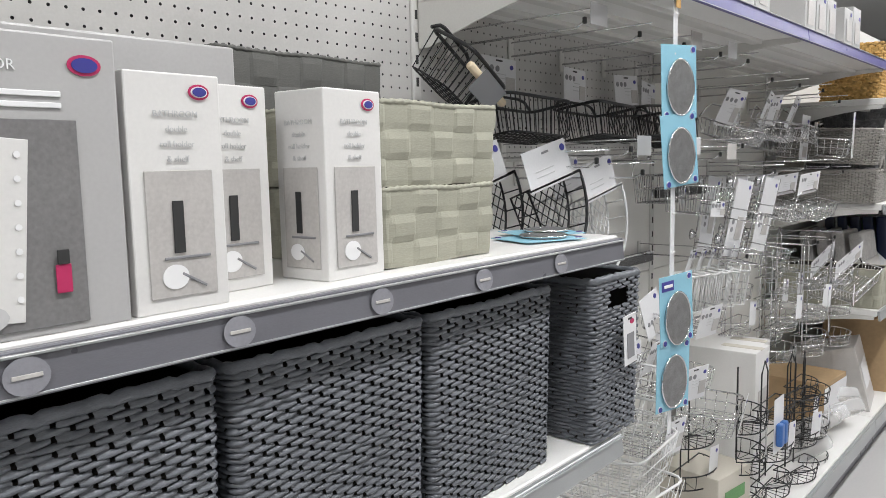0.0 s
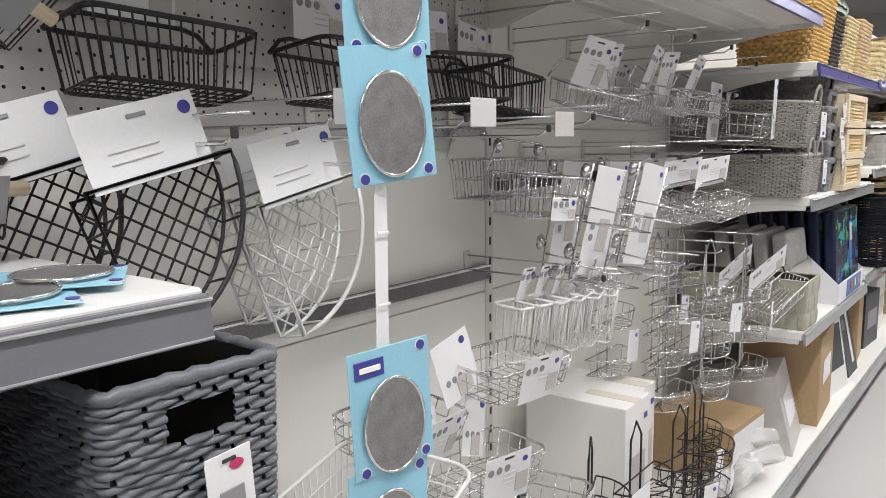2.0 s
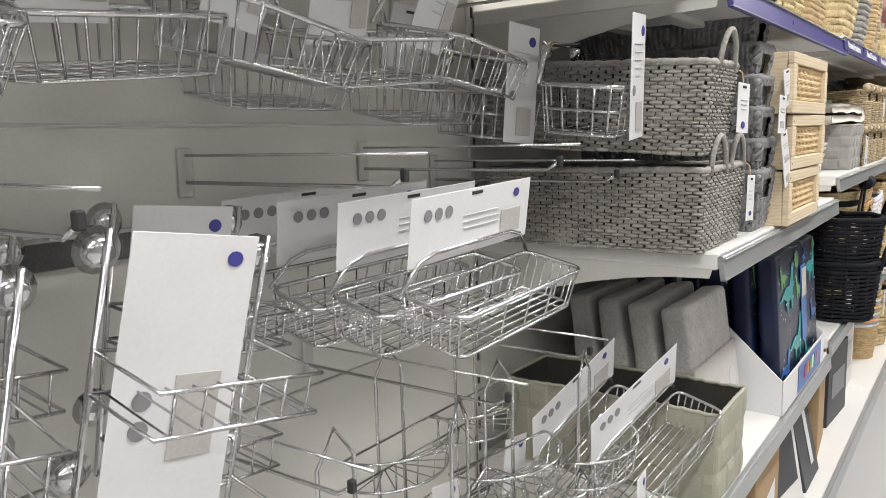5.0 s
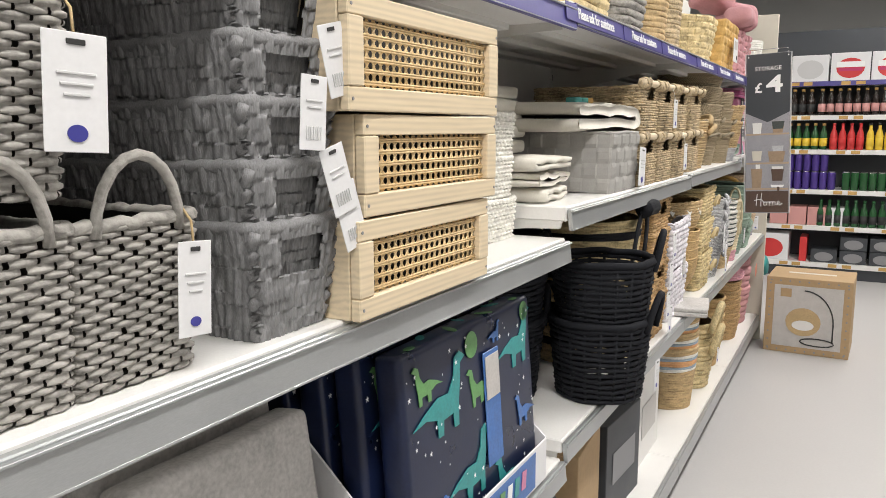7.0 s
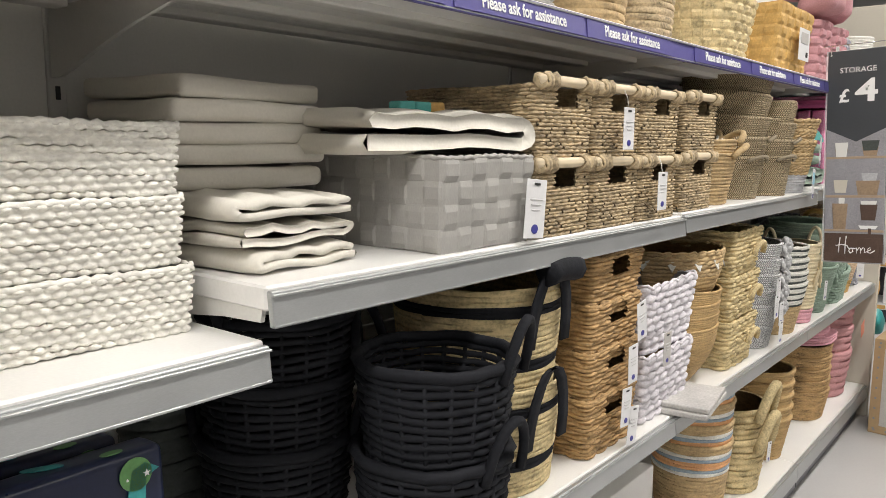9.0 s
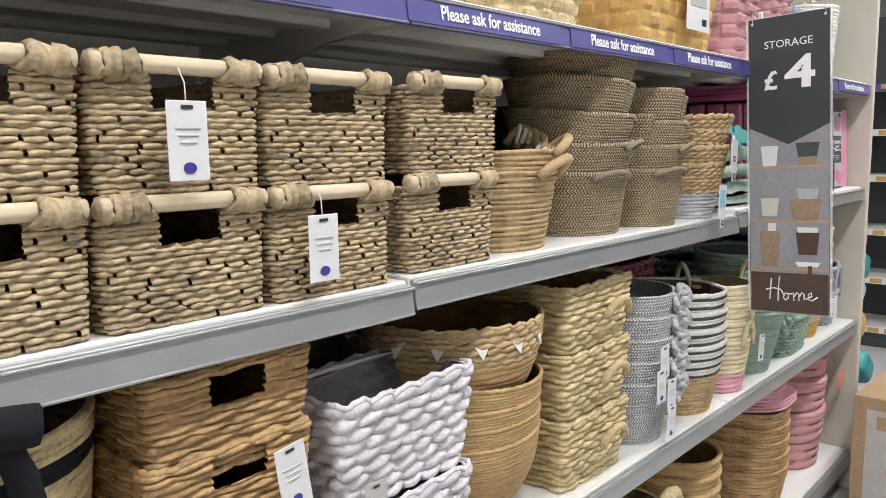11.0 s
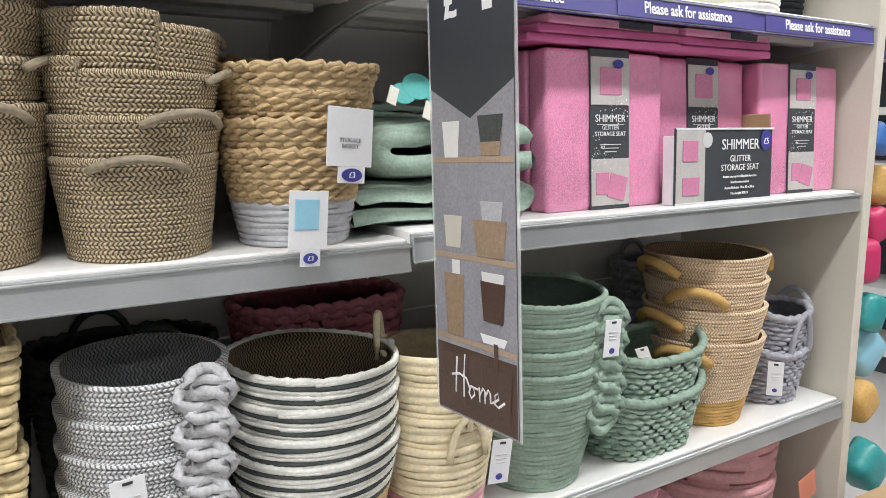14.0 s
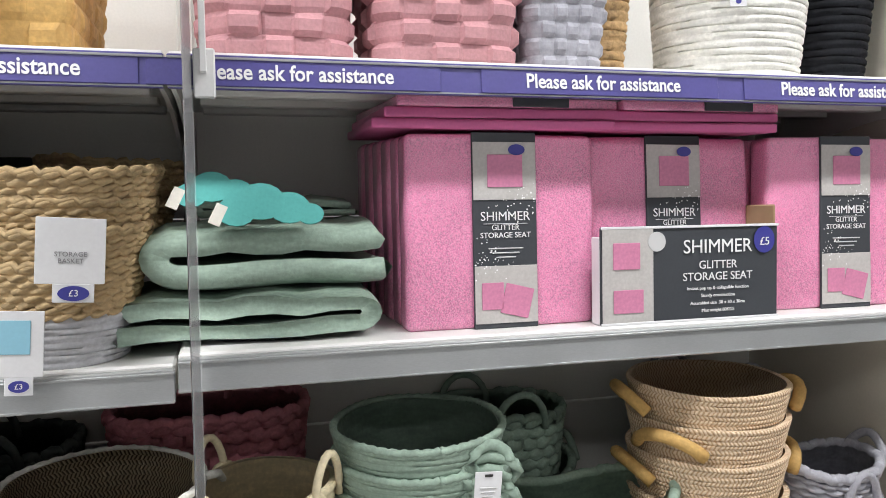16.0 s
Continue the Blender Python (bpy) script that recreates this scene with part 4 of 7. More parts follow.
gk = ribbon_box(5.36, 0.012, C_MID, 0.245, 0.36, 0.145, M_RIBBONGREY, "light grey woven ribbon basket with a card tag", 4, 0.035)
tg = hang_tag(gk, 0.108, -0.014, 0.056, 0.062, 0.1, 5)
fd = folded(5.33, 0.2, C_MID + 0.147, 0.36, 0.33, 0.07, M_WHITEFELT, "folded cream felt basket with teal trim", 2, 3, -8)
for k, (dx, mt) in enumerate(((0, M_TEAL), (0.03, M_OCHRE), (-0.03, M_TEAL))):
    c = cushion("felt_petal", 0.035, 0.03, 0.018, mt, fd, 0.006, 0.003, k, "coloured felt trim")
    c.location = (dx - 0.02, -0.09, 0.066)
for k in range(3):
    folded(5.02, 0.2, C_MID + 0.033 * k, 0.19, 0.26, 0.031, M_WHITEFELT, "folded cream felt basket lying flat", 2, 20 + k, 6 - 5 * k)
for k in range(5):
    folded(5.06, 0.33, C_MID + 0.1 + 0.031 * k, 0.27, 0.22, 0.03, M_WHITEFELT, "folded cream felt basket lying flat", 1, 30 + k, 3 * k - 6)

# ---- bays C, D, E, lower shelf ----
def strap_handle(parent, pts, w, mat, name="strap"):
    vs, fs = [], []
    for p in pts:
        vs += [(p[0] - w / 2, p[1], p[2]), (p[0] + w / 2, p[1], p[2]), (p[0] + w / 2, p[1] + 0.005, p[2]), (p[0] - w / 2, p[1] + 0.005, p[2])]
    for i in range(len(pts) - 1):
        for k in range(4):
            l = (k + 1) % 4
            fs.append((i * 4 + k, i * 4 + l, i * 4 + 4 + l, i * 4 + 4 + k))
    fs += [(3, 2, 1, 0), tuple(len(vs) - 4 + k for k in range(4))]
    return mesh_object(name, vs, fs, mat, parent, "", True, uv=[(0.02 * (i // 4), 0.2 * (i % 4)) for i in range(len(vs))])


def arch(x, y, z, w, h, lean=0.0, n=11):
    return [(x + w / 2 * math.cos(math.pi * (1 - k / (n - 1))), y - lean * math.sin(math.pi * k / (n - 1)), z + h * math.sin(math.pi * k / (n - 1))) for k in range(n)]


def banded(x, y, z):
    t = thing("banded_basket", pose(x, y, z), "round straw basket with black bands and thick black handles", "basket", "straw baskets with black bands")
    shell("body", (0.30, 0.30), (0.34, 0.34), 0.21, 20, [M_CREAMGRASS, M_BLACKSTRAP], t, style="twist", amp=0.0035, pitch=0.022, corner=1.0, row_mat=lambda r: 1 if r in (5, 6, 15, 16) else 0, inside=M_CREAMGRASS)
    strap_handle(t, arch(-0.01, -0.172, 0.1, 0.12, 0.15, 0.015), 0.03, M_BLACKSTRAP, "handle")
    return t


bb = banded(5.565, 0.19, C_LOW)
copy_thing(bb, pose(5.565, 0.19, C_LOW + 0.19))
loop_handle("grip", [(0.05 * (k - 4) / 4, -0.19, 0.238 + 0.006 * math.cos((k - 4) / 3)) for k in range(9)], 0.024, M_BLACKSTRAP, [o for o in scene.objects if o.name.startswith("banded_basket")][-1], "thick black padded grip")


def black_tote(x, y, z):
    t = thing("black_basket", pose(x, y, z), "black open woven basket with rope handles", "basket", "black baskets")
    rings = []
    for k in range(15):
        f = k / 14
        r = 0.1 + 0.02 * f
        rings.append(([((r + 0.0025 * math.sin(q * math.pi + k * math.pi)) * math.cos(q * math.pi / 20), (r + 0.0025 * math.cos(q * math.pi + k * math.pi)) * math.sin(q * math.pi / 20), 0.008 + 0.186 * f + 0.0015 * math.sin(q * 0.9 + k)) for q in range(40)], 0.0055 if k < 14 else 0.009, True))
    for k in range(20):
        a = k * math.pi / 10
        loop_handle("stake", [(0.1 * math.cos(a), 0.1 * math.sin(a), 0.004), (0.12 * math.cos(a), 0.12 * math.sin(a), 0.194)], 0.004, M_BLACKSTRAP, t)
    for line in rings:
        wires("strand", [line], M_BLACKSTRAP, t, sides=6)
    disc("base", 0.1, 0.1, M_BLACKSTRAP, t, pose(0, 0, 0.006, 90))
    for yy, ln in ((-0.12, 0.02), (0.12, -0.02)):
        loop_handle("handle", arch(0.02, yy, 0.17, 0.09, 0.09, ln), 0.008, M_BLACKSTRAP, t)
    return t


bt = black_tote(5.24, 0.03, C_LOW)
copy_thing(bt, pose(5.243, 0.028, C_LOW + 0.143, 0, 0, 15))
for k in range(3):
    copy_thing(bt, pose(5.12 + 0.004 * k, 0.26, C_LOW + 0.1 * k, 0, 0, 40 + 25 * k))
ttg = thing("swing_tag", pose(5.29, -0.1, C_LOW + 0.05), "white swing tag with barcode", "tag", "swing tags")
hang_tag(ttg, 0, 0, 0, 0.04, 0.075, 4)


def grass_box(x, y, z, w, d, h, rows, mat, label, holes, style="braid", amp=0.008, pitch=0.035, group="", taper=0.012, slant=0.5, gap=0.04):
    t = thing("rush_box", pose(x, y, z), label, "basket", group)
    b = shell("body", (w - taper, d - taper), (w, d), h, rows, mat, t, style=style, amp=amp, pitch=pitch, corner=0.012, holes=holes, inside=mat, wall=0.012, sag=0.002, jitter=0.8, gap=gap, slant=slant, rim_r=0.0045, rim_mat=mat)
    for c in t.children:
        c.location.y = d / 2
    return t


nb = grass_box(5.835, 0.02, C_LOW, 0.225, 0.30, 0.13, 14, M_BROWNGRASS, "brown water hyacinth box with cut-out handle", [(-0.04, 0.04, 0.085, 0.118)], "slant", 0.0052, 0.055, slant=0.4, gap=0.0, taper=0.022, group="stacked brown hyacinth boxes")
for k in range(1, 4):
    copy_thing(nb, pose(5.835 + 0.003 * k, 0.02, C_LOW + 0.1 * k))
for k, (dx, dz) in enumerate(((0.07, 0.26), (0.035, 0.17), (0.01, 0.08), (0.045, 0.03))):
    t = thing("swing_tag", pose(5.83 + dx, -0.006, C_LOW + 0.02 + dz, 0, -8 + 6 * k), "white swing tag with a blue round mark", "tag", "swing tags")
    hang_tag(t, 0, 0, 0, 0.045, 0.085)
wb = grass_box(6.135, 0.02, C_LOW, 0.285, 0.15, 0.165, 9, M_LILACW, "white braided rush box", [], "slant", amp=0.0075, pitch=0.05, slant=0.6, gap=0.0, taper=0.03, group="stacked white braided boxes")
for wx, wy, wz in ((6.138, 0.018, 0.168), (6.132, 0.19, 0.0), (6.134, 0.188, 0.168)):
    copy_thing(wb, pose(wx, wy, C_LOW + wz))
t = thing("swing_tag", pose(6.03, -0.012, C_LOW + 0.19), "small grey printed swing tag", "tag", "swing tags")
hang_tag(t, 0, 0, 0, 0.04, 0.08, 0, M_PHOTO)
cz = thing("folded_mat", pose(6.23, -0.02, C_LOW + 0.002, 0, 0, 8), "dark grey folded woven mat on the shelf edge", "mat")
for k in range(2):
    c = cushion("layer", 0.22 - 0.02 * k, 0.13, 0.014, M_GREYVELVET, cz, 0.005, 0.003, 60 + k)
    c.location = (0, 0.02, 0.014 * k)
tub = round_cord(6.40, 0.178, C_LOW, 0.19, 0.332, 0.168, 30, M_TUB, "large round straw tub in a nested stack", style="rope", amp=0.0012, belly=0.018, wall=0.006, group="nested straw tubs", rim_r=0.004, sag=0.003)
for k in range(1, 4):
    copy_thing(tub, pose(6.40 + 0.003 * (k % 2), 0.178, C_LOW + 0.034 * k, 0, 1.0 - 0.8 * k, 50 * k))
tt = round_cord(6.399, 0.178, C_LOW + 0.19, 0.2, 0.346, 0.188, 17, [M_TUB, M_STRAW], "large round rush basket with white triangle trim on the stack", style="slant", amp=0.0042, pitch=0.034, slant=0.6, jitter=0.4, gap=0.0, belly=0.018, plain=11, row_mat=lambda r: 1 if r > 10 else 0, wall=0.008, rim_r=0.004, rim_mat=M_STRAW)
for k in range(9):
    a = radians(190 + 25 * k)
    vs = [(0.022, 0, 0.035), (-0.022, 0, 0.035), (0, 0, -0.002)]
    ob = mesh_object("pennant", vs + [(v[0], 0.003, v[2]) for v in vs], [(0, 1, 2), (5, 4, 3), (0, 3, 4, 1), (1, 4, 5, 2), (2, 5, 3, 0)], M_WHITECORD, tt, "white triangle trim")
    ob.matrix_basis = pose(0.176 * math.cos(a), 0.176 * math.sin(a), 0.142, -18, 0, math.degrees(a) + 90)

cr = grass_box(6.675, 0.02, C_LOW, 0.25, 0.26, 0.145, 11, M_CREAMGRASS, "cream water hyacinth box with a rope front handle", [], "slant", amp=0.0062, pitch=0.06, slant=0.5, gap=0.0, taper=0.032, group="stacked cream hyacinth boxes")
loop_handle("handle", arch(0.03, -0.016, 0.075, 0.085, 0.035, 0.01), 0.008, M_CREAMGRASS, cr)
copy_thing(cr, pose(6.677, 0.02, C_LOW + 0.132))
copy_thing(cr, pose(6.679, 0.018, C_LOW + 0.264))


def knot(parent, x, y, z, s, mat):
    for k in range(3):
        pts = [(x + s * 0.5 * math.cos(a) * (1 if k % 2 else 0.7), y - 0.012 - 0.006 * math.sin(2 * a + k), z + s * (0.25 * math.sin(a) + 0.2 * (k - 1))) for a in [2 * math.pi * i / 12 for i in range(12)]]
        vs, fs = tube_arrays(pts, s * 0.11, 7, True)
        mesh_object("knot", vs, fs, mat, parent, "", True, uv=[(0.01 * (i // 7), 0.14 * (i % 7)) for i in range(len(vs))])


gr = round_cord(6.948, 0.115, C_LOW, 0.168, 0.222, 0.15, 22, M_GREYCORD, "grey and white flecked rope basket with a front knot", style="rope", amp=0.004, wall=0.008, group="nested grey flecked rope baskets", inside=M_GREYCORD, sag=0.005)
knot(gr, 0.05, -0.1, 0.122, 0.074, M_GREYKNOT)
for k in range(1, 5):
    copy_thing(gr, pose(6.948 + 0.002 * k, 0.115, C_LOW + 0.05 * k))
for k, (dx, dz) in enumerate(((0.06, 0.2), (0.04, 0.15), (0.085, 0.12), (0.08, 0.06))):
    t = thing("swing_tag", pose(6.845 + dx, -0.008 - 0.003 * k, C_LOW + dz, 0, -4 + 3 * k), "white swing tag with a blue round mark", "tag", "swing tags")
    hang_tag(t, 0, 0, 0, 0.042, 0.075)


def striped(x, y, z, h, rows, r0, r1, label, foot):
    t = thing("striped_basket", pose(x, y, z), label, "basket", "striped rope baskets")
    shell("body", (r0 * 2, r0 * 2), (r1 * 2, r1 * 2), h, rows, [M_WHITECORD, M_BLACKCORD, M_STRAW], t, style="twist", amp=0.0035, pitch=0.014, corner=1.0,
          row_mat=lambda r: 2 if r < foot else (1 if r % 3 == 2 else 0), wall=0.01, inside=M_DARKCORD, rim_r=0.005, rim_mat=M_WHITECORD, sag=0.005)
    return t


sb = striped(7.205, 0.118, C_LOW, 0.185, 25, 0.098, 0.136, "white and dark green striped rope basket with straw foot", 14)
for k in range(1, 4):
    s = copy_thing(sb, pose(7.205, 0.119, C_LOW + 0.042 * k, 0, 0.8 * (k - 2), 23 * k))
for dx, dz in ((0.12, 0.24), (0.125, 0.29)):
    loop_handle("rope_handle", [(0.137 * math.cos(radians(-75 + 12 * k)) + 0.018 * math.sin(math.pi * k / 8), 0.137 * math.sin(radians(-75 + 12 * k)) - 0.035 * math.sin(math.pi * k / 8), dz - 0.135 + 0.03 * math.cos(2 * math.pi * k / 8)) for k in range(9)], 0.0065, M_WHITECORD, s)

# cream rope totes
ct = round_cord(7.42, 0.095, C_LOW, 0.155, 0.196, 0.15, 11, [M_CREAMCORD, M_PINKCORD], "cream rope tote with a pink foot and loop handles", style="rope", amp=0.004, wall=0.008, row_mat=lambda r: 1 if r < 4 else 0, group="nested cream rope totes")
loop_handle("handle", arch(0.0, -0.098, 0.13, 0.07, 0.07, 0.004), 0.006, M_CREAMCORD, ct)
loop_handle("handle", arch(0.0, 0.098, 0.13, 0.07, 0.07, -0.004), 0.006, M_CREAMCORD, ct)
for k in range(1, 4):
    copy_thing(ct, pose(7.42 + 0.002 * k, 0.095, C_LOW + 0.05 * k, 0, 0, 18 * k))
t = thing("swing_tag", pose(7.473, -0.02, C_LOW + 0.118, 0, 8), "white swing tag with a blue round mark", "tag", "swing tags")
hang_tag(t, 0, 0, 0, 0.042, 0.075)
# sage rope baskets with plaits
sgr = round_cord(7.652, 0.115, C_LOW, 0.18, 0.266, 0.19, 19, M_GREENCORD, "sage green rope basket with a plaited front", style="twist", amp=0.003, pitch=0.02, wall=0.01, group="nested sage rope baskets", rim_r=0.006, sag=0.004)
knot(sgr, 0.075, -0.105, 0.145, 0.085, M_GREENCORD)
for k in range(1, 5):
    copy_thing(sgr, pose(7.652 + 0.001 * k, 0.115, C_LOW + 0.042 * k))
t = thing("swing_tag", pose(7.722, -0.022, C_LOW + 0.288, 0, 4), "white swing tag with a blue round mark", "tag", "swing tags")
hang_tag(t, 0, 0, 0, 0.04, 0.068)


def chunky(x, y, z, mat, label, w=0.3, d=0.2, h=0.105, group="", lip=0.03):
    t = thing("chunky_basket", pose(x, y, z), label, "basket", group)
    shell("body", (w * 0.75, d * 0.8), (w, d), h, 11, mat, t, style="slant", amp=0.0075, pitch=0.034, slant=0.4, gap=0.05, corner=d * 0.45, wall=0.008, rim_r=0.009, rim_mat=mat, inside=mat, lip=lip)
    for sx in (-1, 1):
        loop_handle("handle", [(sx * (w / 2 + 0.008 * math.sin(math.pi * k / 8)), 0.05 * (k - 4) / 4, h + lip - 0.012 + 0.04 * math.sin(math.pi * k / 8)) for k in range(9)], 0.008, mat, t)
    return t


ck = chunky(7.925, 0.105, C_LOW, M_GREENCORD, "sage green chunky braided basket with side handles", 0.31, 0.2, 0.12, group="chunky sage baskets")
copy_thing(ck, pose(7.93, 0.11, C_LOW + 0.08))
copy_thing(ck, pose(7.87, 0.36, C_LOW + 0.04, 0, 0, 12))
t = thing("swing_tag", pose(7.88, 0.035, C_LOW + 0.2, -30), "small grey printed swing tag", "tag", "swing tags")
hang_tag(t, 0, 0, 0, 0.036, 0.06, 0, M_PHOTO)
gyb = chunky(8.41, 0.12, C_LOW, M_LILACCORD, "grey chunky braided basket with side handles", 0.2, 0.16, 0.12, "chunky grey baskets", 0.02)
copy_thing(gyb, pose(8.412, 0.12, C_LOW + 0.09))
copy_thing(gyb, pose(8.43, 0.38, C_LOW + 0.0))
loop_handle("handle", arch(0.02, -0.075, 0.1, 0.08, 0.12, 0.01), 0.007, M_LILACCORD, gyb)
pe = round_cord(8.18, 0.135, C_LOW, 0.18, 0.272, 0.2, 24, [M_PEACHCORD, M_OCHRE], "peach rope basket with ochre foot and padded handles", style="rope", amp=0.003, wall=0.008, row_mat=lambda r: 1 if r < 7 else 0, group="nested peach rope baskets", inside=M_PEACHCORD)
for ang in (20, 200):
    ear_handle(pe, 0.136, 0.17, M_OCHRE, ang, 0.12, 0.03, 0.011)
copy_thing(pe, pose(8.18, 0.135, C_LOW + 0.07, 0, 0, -25))
copy_thing(pe, pose(8.18, 0.135, C_LOW + 0.13, 0, 0, 10))
copy_thing(pe, pose(8.18, 0.135, C_LOW + 0.185, 0, 0, 150))
t = thing("swing_tag", pose(8.3, 0.02, C_LOW + 0.09, 0, 0, -50), "small white printed swing tag", "tag", "swing tags")
hang_tag(t, 0, 0, 0, 0.034, 0.08)
rs = thing("chunky_basket", pose(7.34, 0.39, C_LOW), "dusty rose chunky braided basket at the back of the shelf", "basket")
shell("body", (0.28, 0.16), (0.34, 0.2), 0.335, 15, M_ROSE, rs, style="slant", amp=0.007, pitch=0.036, slant=0.4, gap=0.04, corner=0.09, rim_r=0.009, rim_mat=M_ROSE)
loop_handle("handle", arch(0.08, 0.09, 0.32, 0.1, 0.07, -0.01), 0.008, M_ROSE, rs)
for dx, dz, mt in ((6.98, 0.3, M_BLACKCORD), (7.86, 0.29, M_GREENCORD), (8.34, 0.31, M_LILACCORD)):
    hp = thing("folded_basket", pose(dx, 0.385, C_LOW), "soft rope basket at the back of the shelf", "basket")
    shell("body", (0.24, 0.18), (0.3, 0.2), dz, 14, mt, hp, style="slant", amp=0.0065, pitch=0.034, slant=0.4, gap=0.05, corner=0.09, rim_r=0.008, rim_mat=mt)
    loop_handle("handle", arch(0.03, -0.1, dz - 0.02, 0.1, 0.07, 0.015), 0.007, mt, hp)
    loop_handle("handle", arch(-0.02, 0.09, dz - 0.02, 0.1, 0.06, -0.01), 0.007, mt, hp)

# ---- base deck ----
def stripe_tub(x, y, z):
    t = thing("stripe_tub", pose(x, y, z), "straw rope basket with orange and blue-grey stripes", "basket", "nested striped straw baskets")
    shell("body", (0.2, 0.2), (0.25, 0.25), 0.26, 22, [M_STRAW, M_ORANGESTR, M_BLUESTR, M_WHITECORD], t, style="twist", amp=0.004, pitch=0.018, corner=1.0, row_mat=lambda r: {16: 1, 17: 1, 18: 2, 19: 3, 14: 3, 15: 2}.get(r, 0), rim_r=0.007)
    ear_handle(t, 0.127, 0.2, M_STRAW, -20, 0.1, 0.03, 0.008)
    return t


sx = stripe_tub(6.68, 0.165, BASE)
for k in range(1, 5):
    copy_thing(sx, pose(6.68, 0.165, BASE + 0.065 * k, 0, 0, 7 * k))
kn = round_cord(6.98, 0.15, BASE, 0.2, 0.26, 0.2, 9, M_CREAMGRASS, "cream knitted rush basket with a hanging tag", style="braid", amp=0.01, pitch=0.04, inside=M_STRAW)
loop_handle("handle", arch(-0.02, -0.13, 0.17, 0.13, 0.12, 0.03), 0.016, M_CREAMGRASS, kn)
copy_thing(kn, pose(6.985, 0.155, BASE + 0.1))
hang_tag(kn, -0.03, -0.15, 0.16, 0.04, 0.07, 10)
tb2 = round_cord(7.33, 0.16, BASE, 0.19, 0.25, 0.16, 10, M_TUB, "round straw tub in a nested stack", style="rope", amp=0.003, wall=0.008, rim_r=0.008, group="nested straw tubs")
for k in range(1, 5):
    copy_thing(tb2, pose(7.33, 0.16, BASE + 0.045 * k))
br = round_cord(7.9, 0.185, BASE, 0.26, 0.31, 0.13, 10, M_BROWNGRASS, "brown twisted rope basket in a nested stack", amp=0.005, pitch=0.02, group="nested brown rope baskets")
for k in range(1, 5):
    copy_thing(br, pose(7.9, 0.185, BASE + 0.05 * k))
for k in range(4):
    t = thing("folded_basket", pose(7.9 - 0.03 * k, 0.13 + 0.02 * k, BASE + 0.335 + 0.036 * k, 4 * k - 4, 3 * k, 10 * k), "flat folded candy pink rope basket", "basket", "pink folded baskets")
    c = round_disc = shell("body", (0.27, 0.2), (0.28, 0.21), 0.036, 3, M_PINKCORD, t, style="twist", amp=0.009, pitch=0.02, corner=0.1, wall=0.1)
pf = round_cord(8.30, 0.2, BASE, 0.28, 0.33, 0.22, 6, M_PINKFUR, "dusty pink plush basket", style="rope", amp=0.01, wall=0.015, sag=0.012, group="pink plush baskets", inside=M_PINKFUR, rim_r=0.012)
copy_thing(pf, pose(8.30, 0.2, BASE + 0.12, 0, 0, 60))
copy_thing(pf, pose(8.31, 0.2, BASE + 0.24, 0, 0, 100))
pt_ = thing("price_tag", pose(8.47, 0.02, 0.46, 0, -15), "peach coloured card tag", "tag")
plate("card", 0.07, 0.07, M_PEACHTAG, pt_, pose(0, 0, 0))


def carton(x, y, z, w, d, h, mat, label, yaw=0.0, lean=0.0, panels=(), tape=False):
    t = thing("carton", pose(x, y, z, lean, 0, yaw), label, "box")
    slab("box", -w / 2, w / 2, 0, d, 0, h, mat, t, "", 0.003, 2)
    for px, pz, pw, ph, m in panels:
        plate("print", pw, ph, m, t, pose(px, -0.0012, pz))
    if tape:
        slab("tape", -0.02, 0.02, -0.001, d * 0.5, h - 0.001, h + 0.001, M_CREAM, t, "packing tape")
    return t


carton(5.05, 0.05, BASE, 0.22, 0.3, 0.36, M_SLATE, "dark printed carton leaning on the base deck", 0, -12, [(0.03, 0.2, 0.04, 0.3, M_CARD), (-0.06, 0.25, 0.05, 0.05, M_INK)])
carton(5.35, 0.08, BASE, 0.26, 0.3, 0.34, M_KRAFT, "open brown cardboard box on the base deck", 5, 0)
carton(5.70, 0.08, BASE, 0.3, 0.3, 0.3, M_SLATE, "dark printed carton on the base deck", -4, 0, [(0.0, 0.15, 0.2, 0.1, M_INK)])
carton(6.1, 0.1, BASE, 0.3, 0.3, 0.32, M_BOXW, "white carton on the base deck", 0, 0, [(0.0, 0.15, 0.2, 0.12, M_PHOTO)])
carton(4.35, 0.04, BASE, 0.36, 0.3, 0.36, M_KRAFT, "open brown cardboard box on the base deck", 4, 0, [(0.0, 0.2, 0.2, 0.1, M_CARD)])
carton(4.72, 0.05, BASE, 0.26, 0.3, 0.38, M_BOXW, "white carton with dark print", -6, -10, [(0.0, 0.2, 0.2, 0.2, M_SLATE)])
carton(3.95, 0.05, BASE, 0.3, 0.3, 0.3, M_PHOTO, "grey wrapped pack on the base deck", 8, -14, [(0.0, 0.15, 0.2, 0.12, M_CARD)])


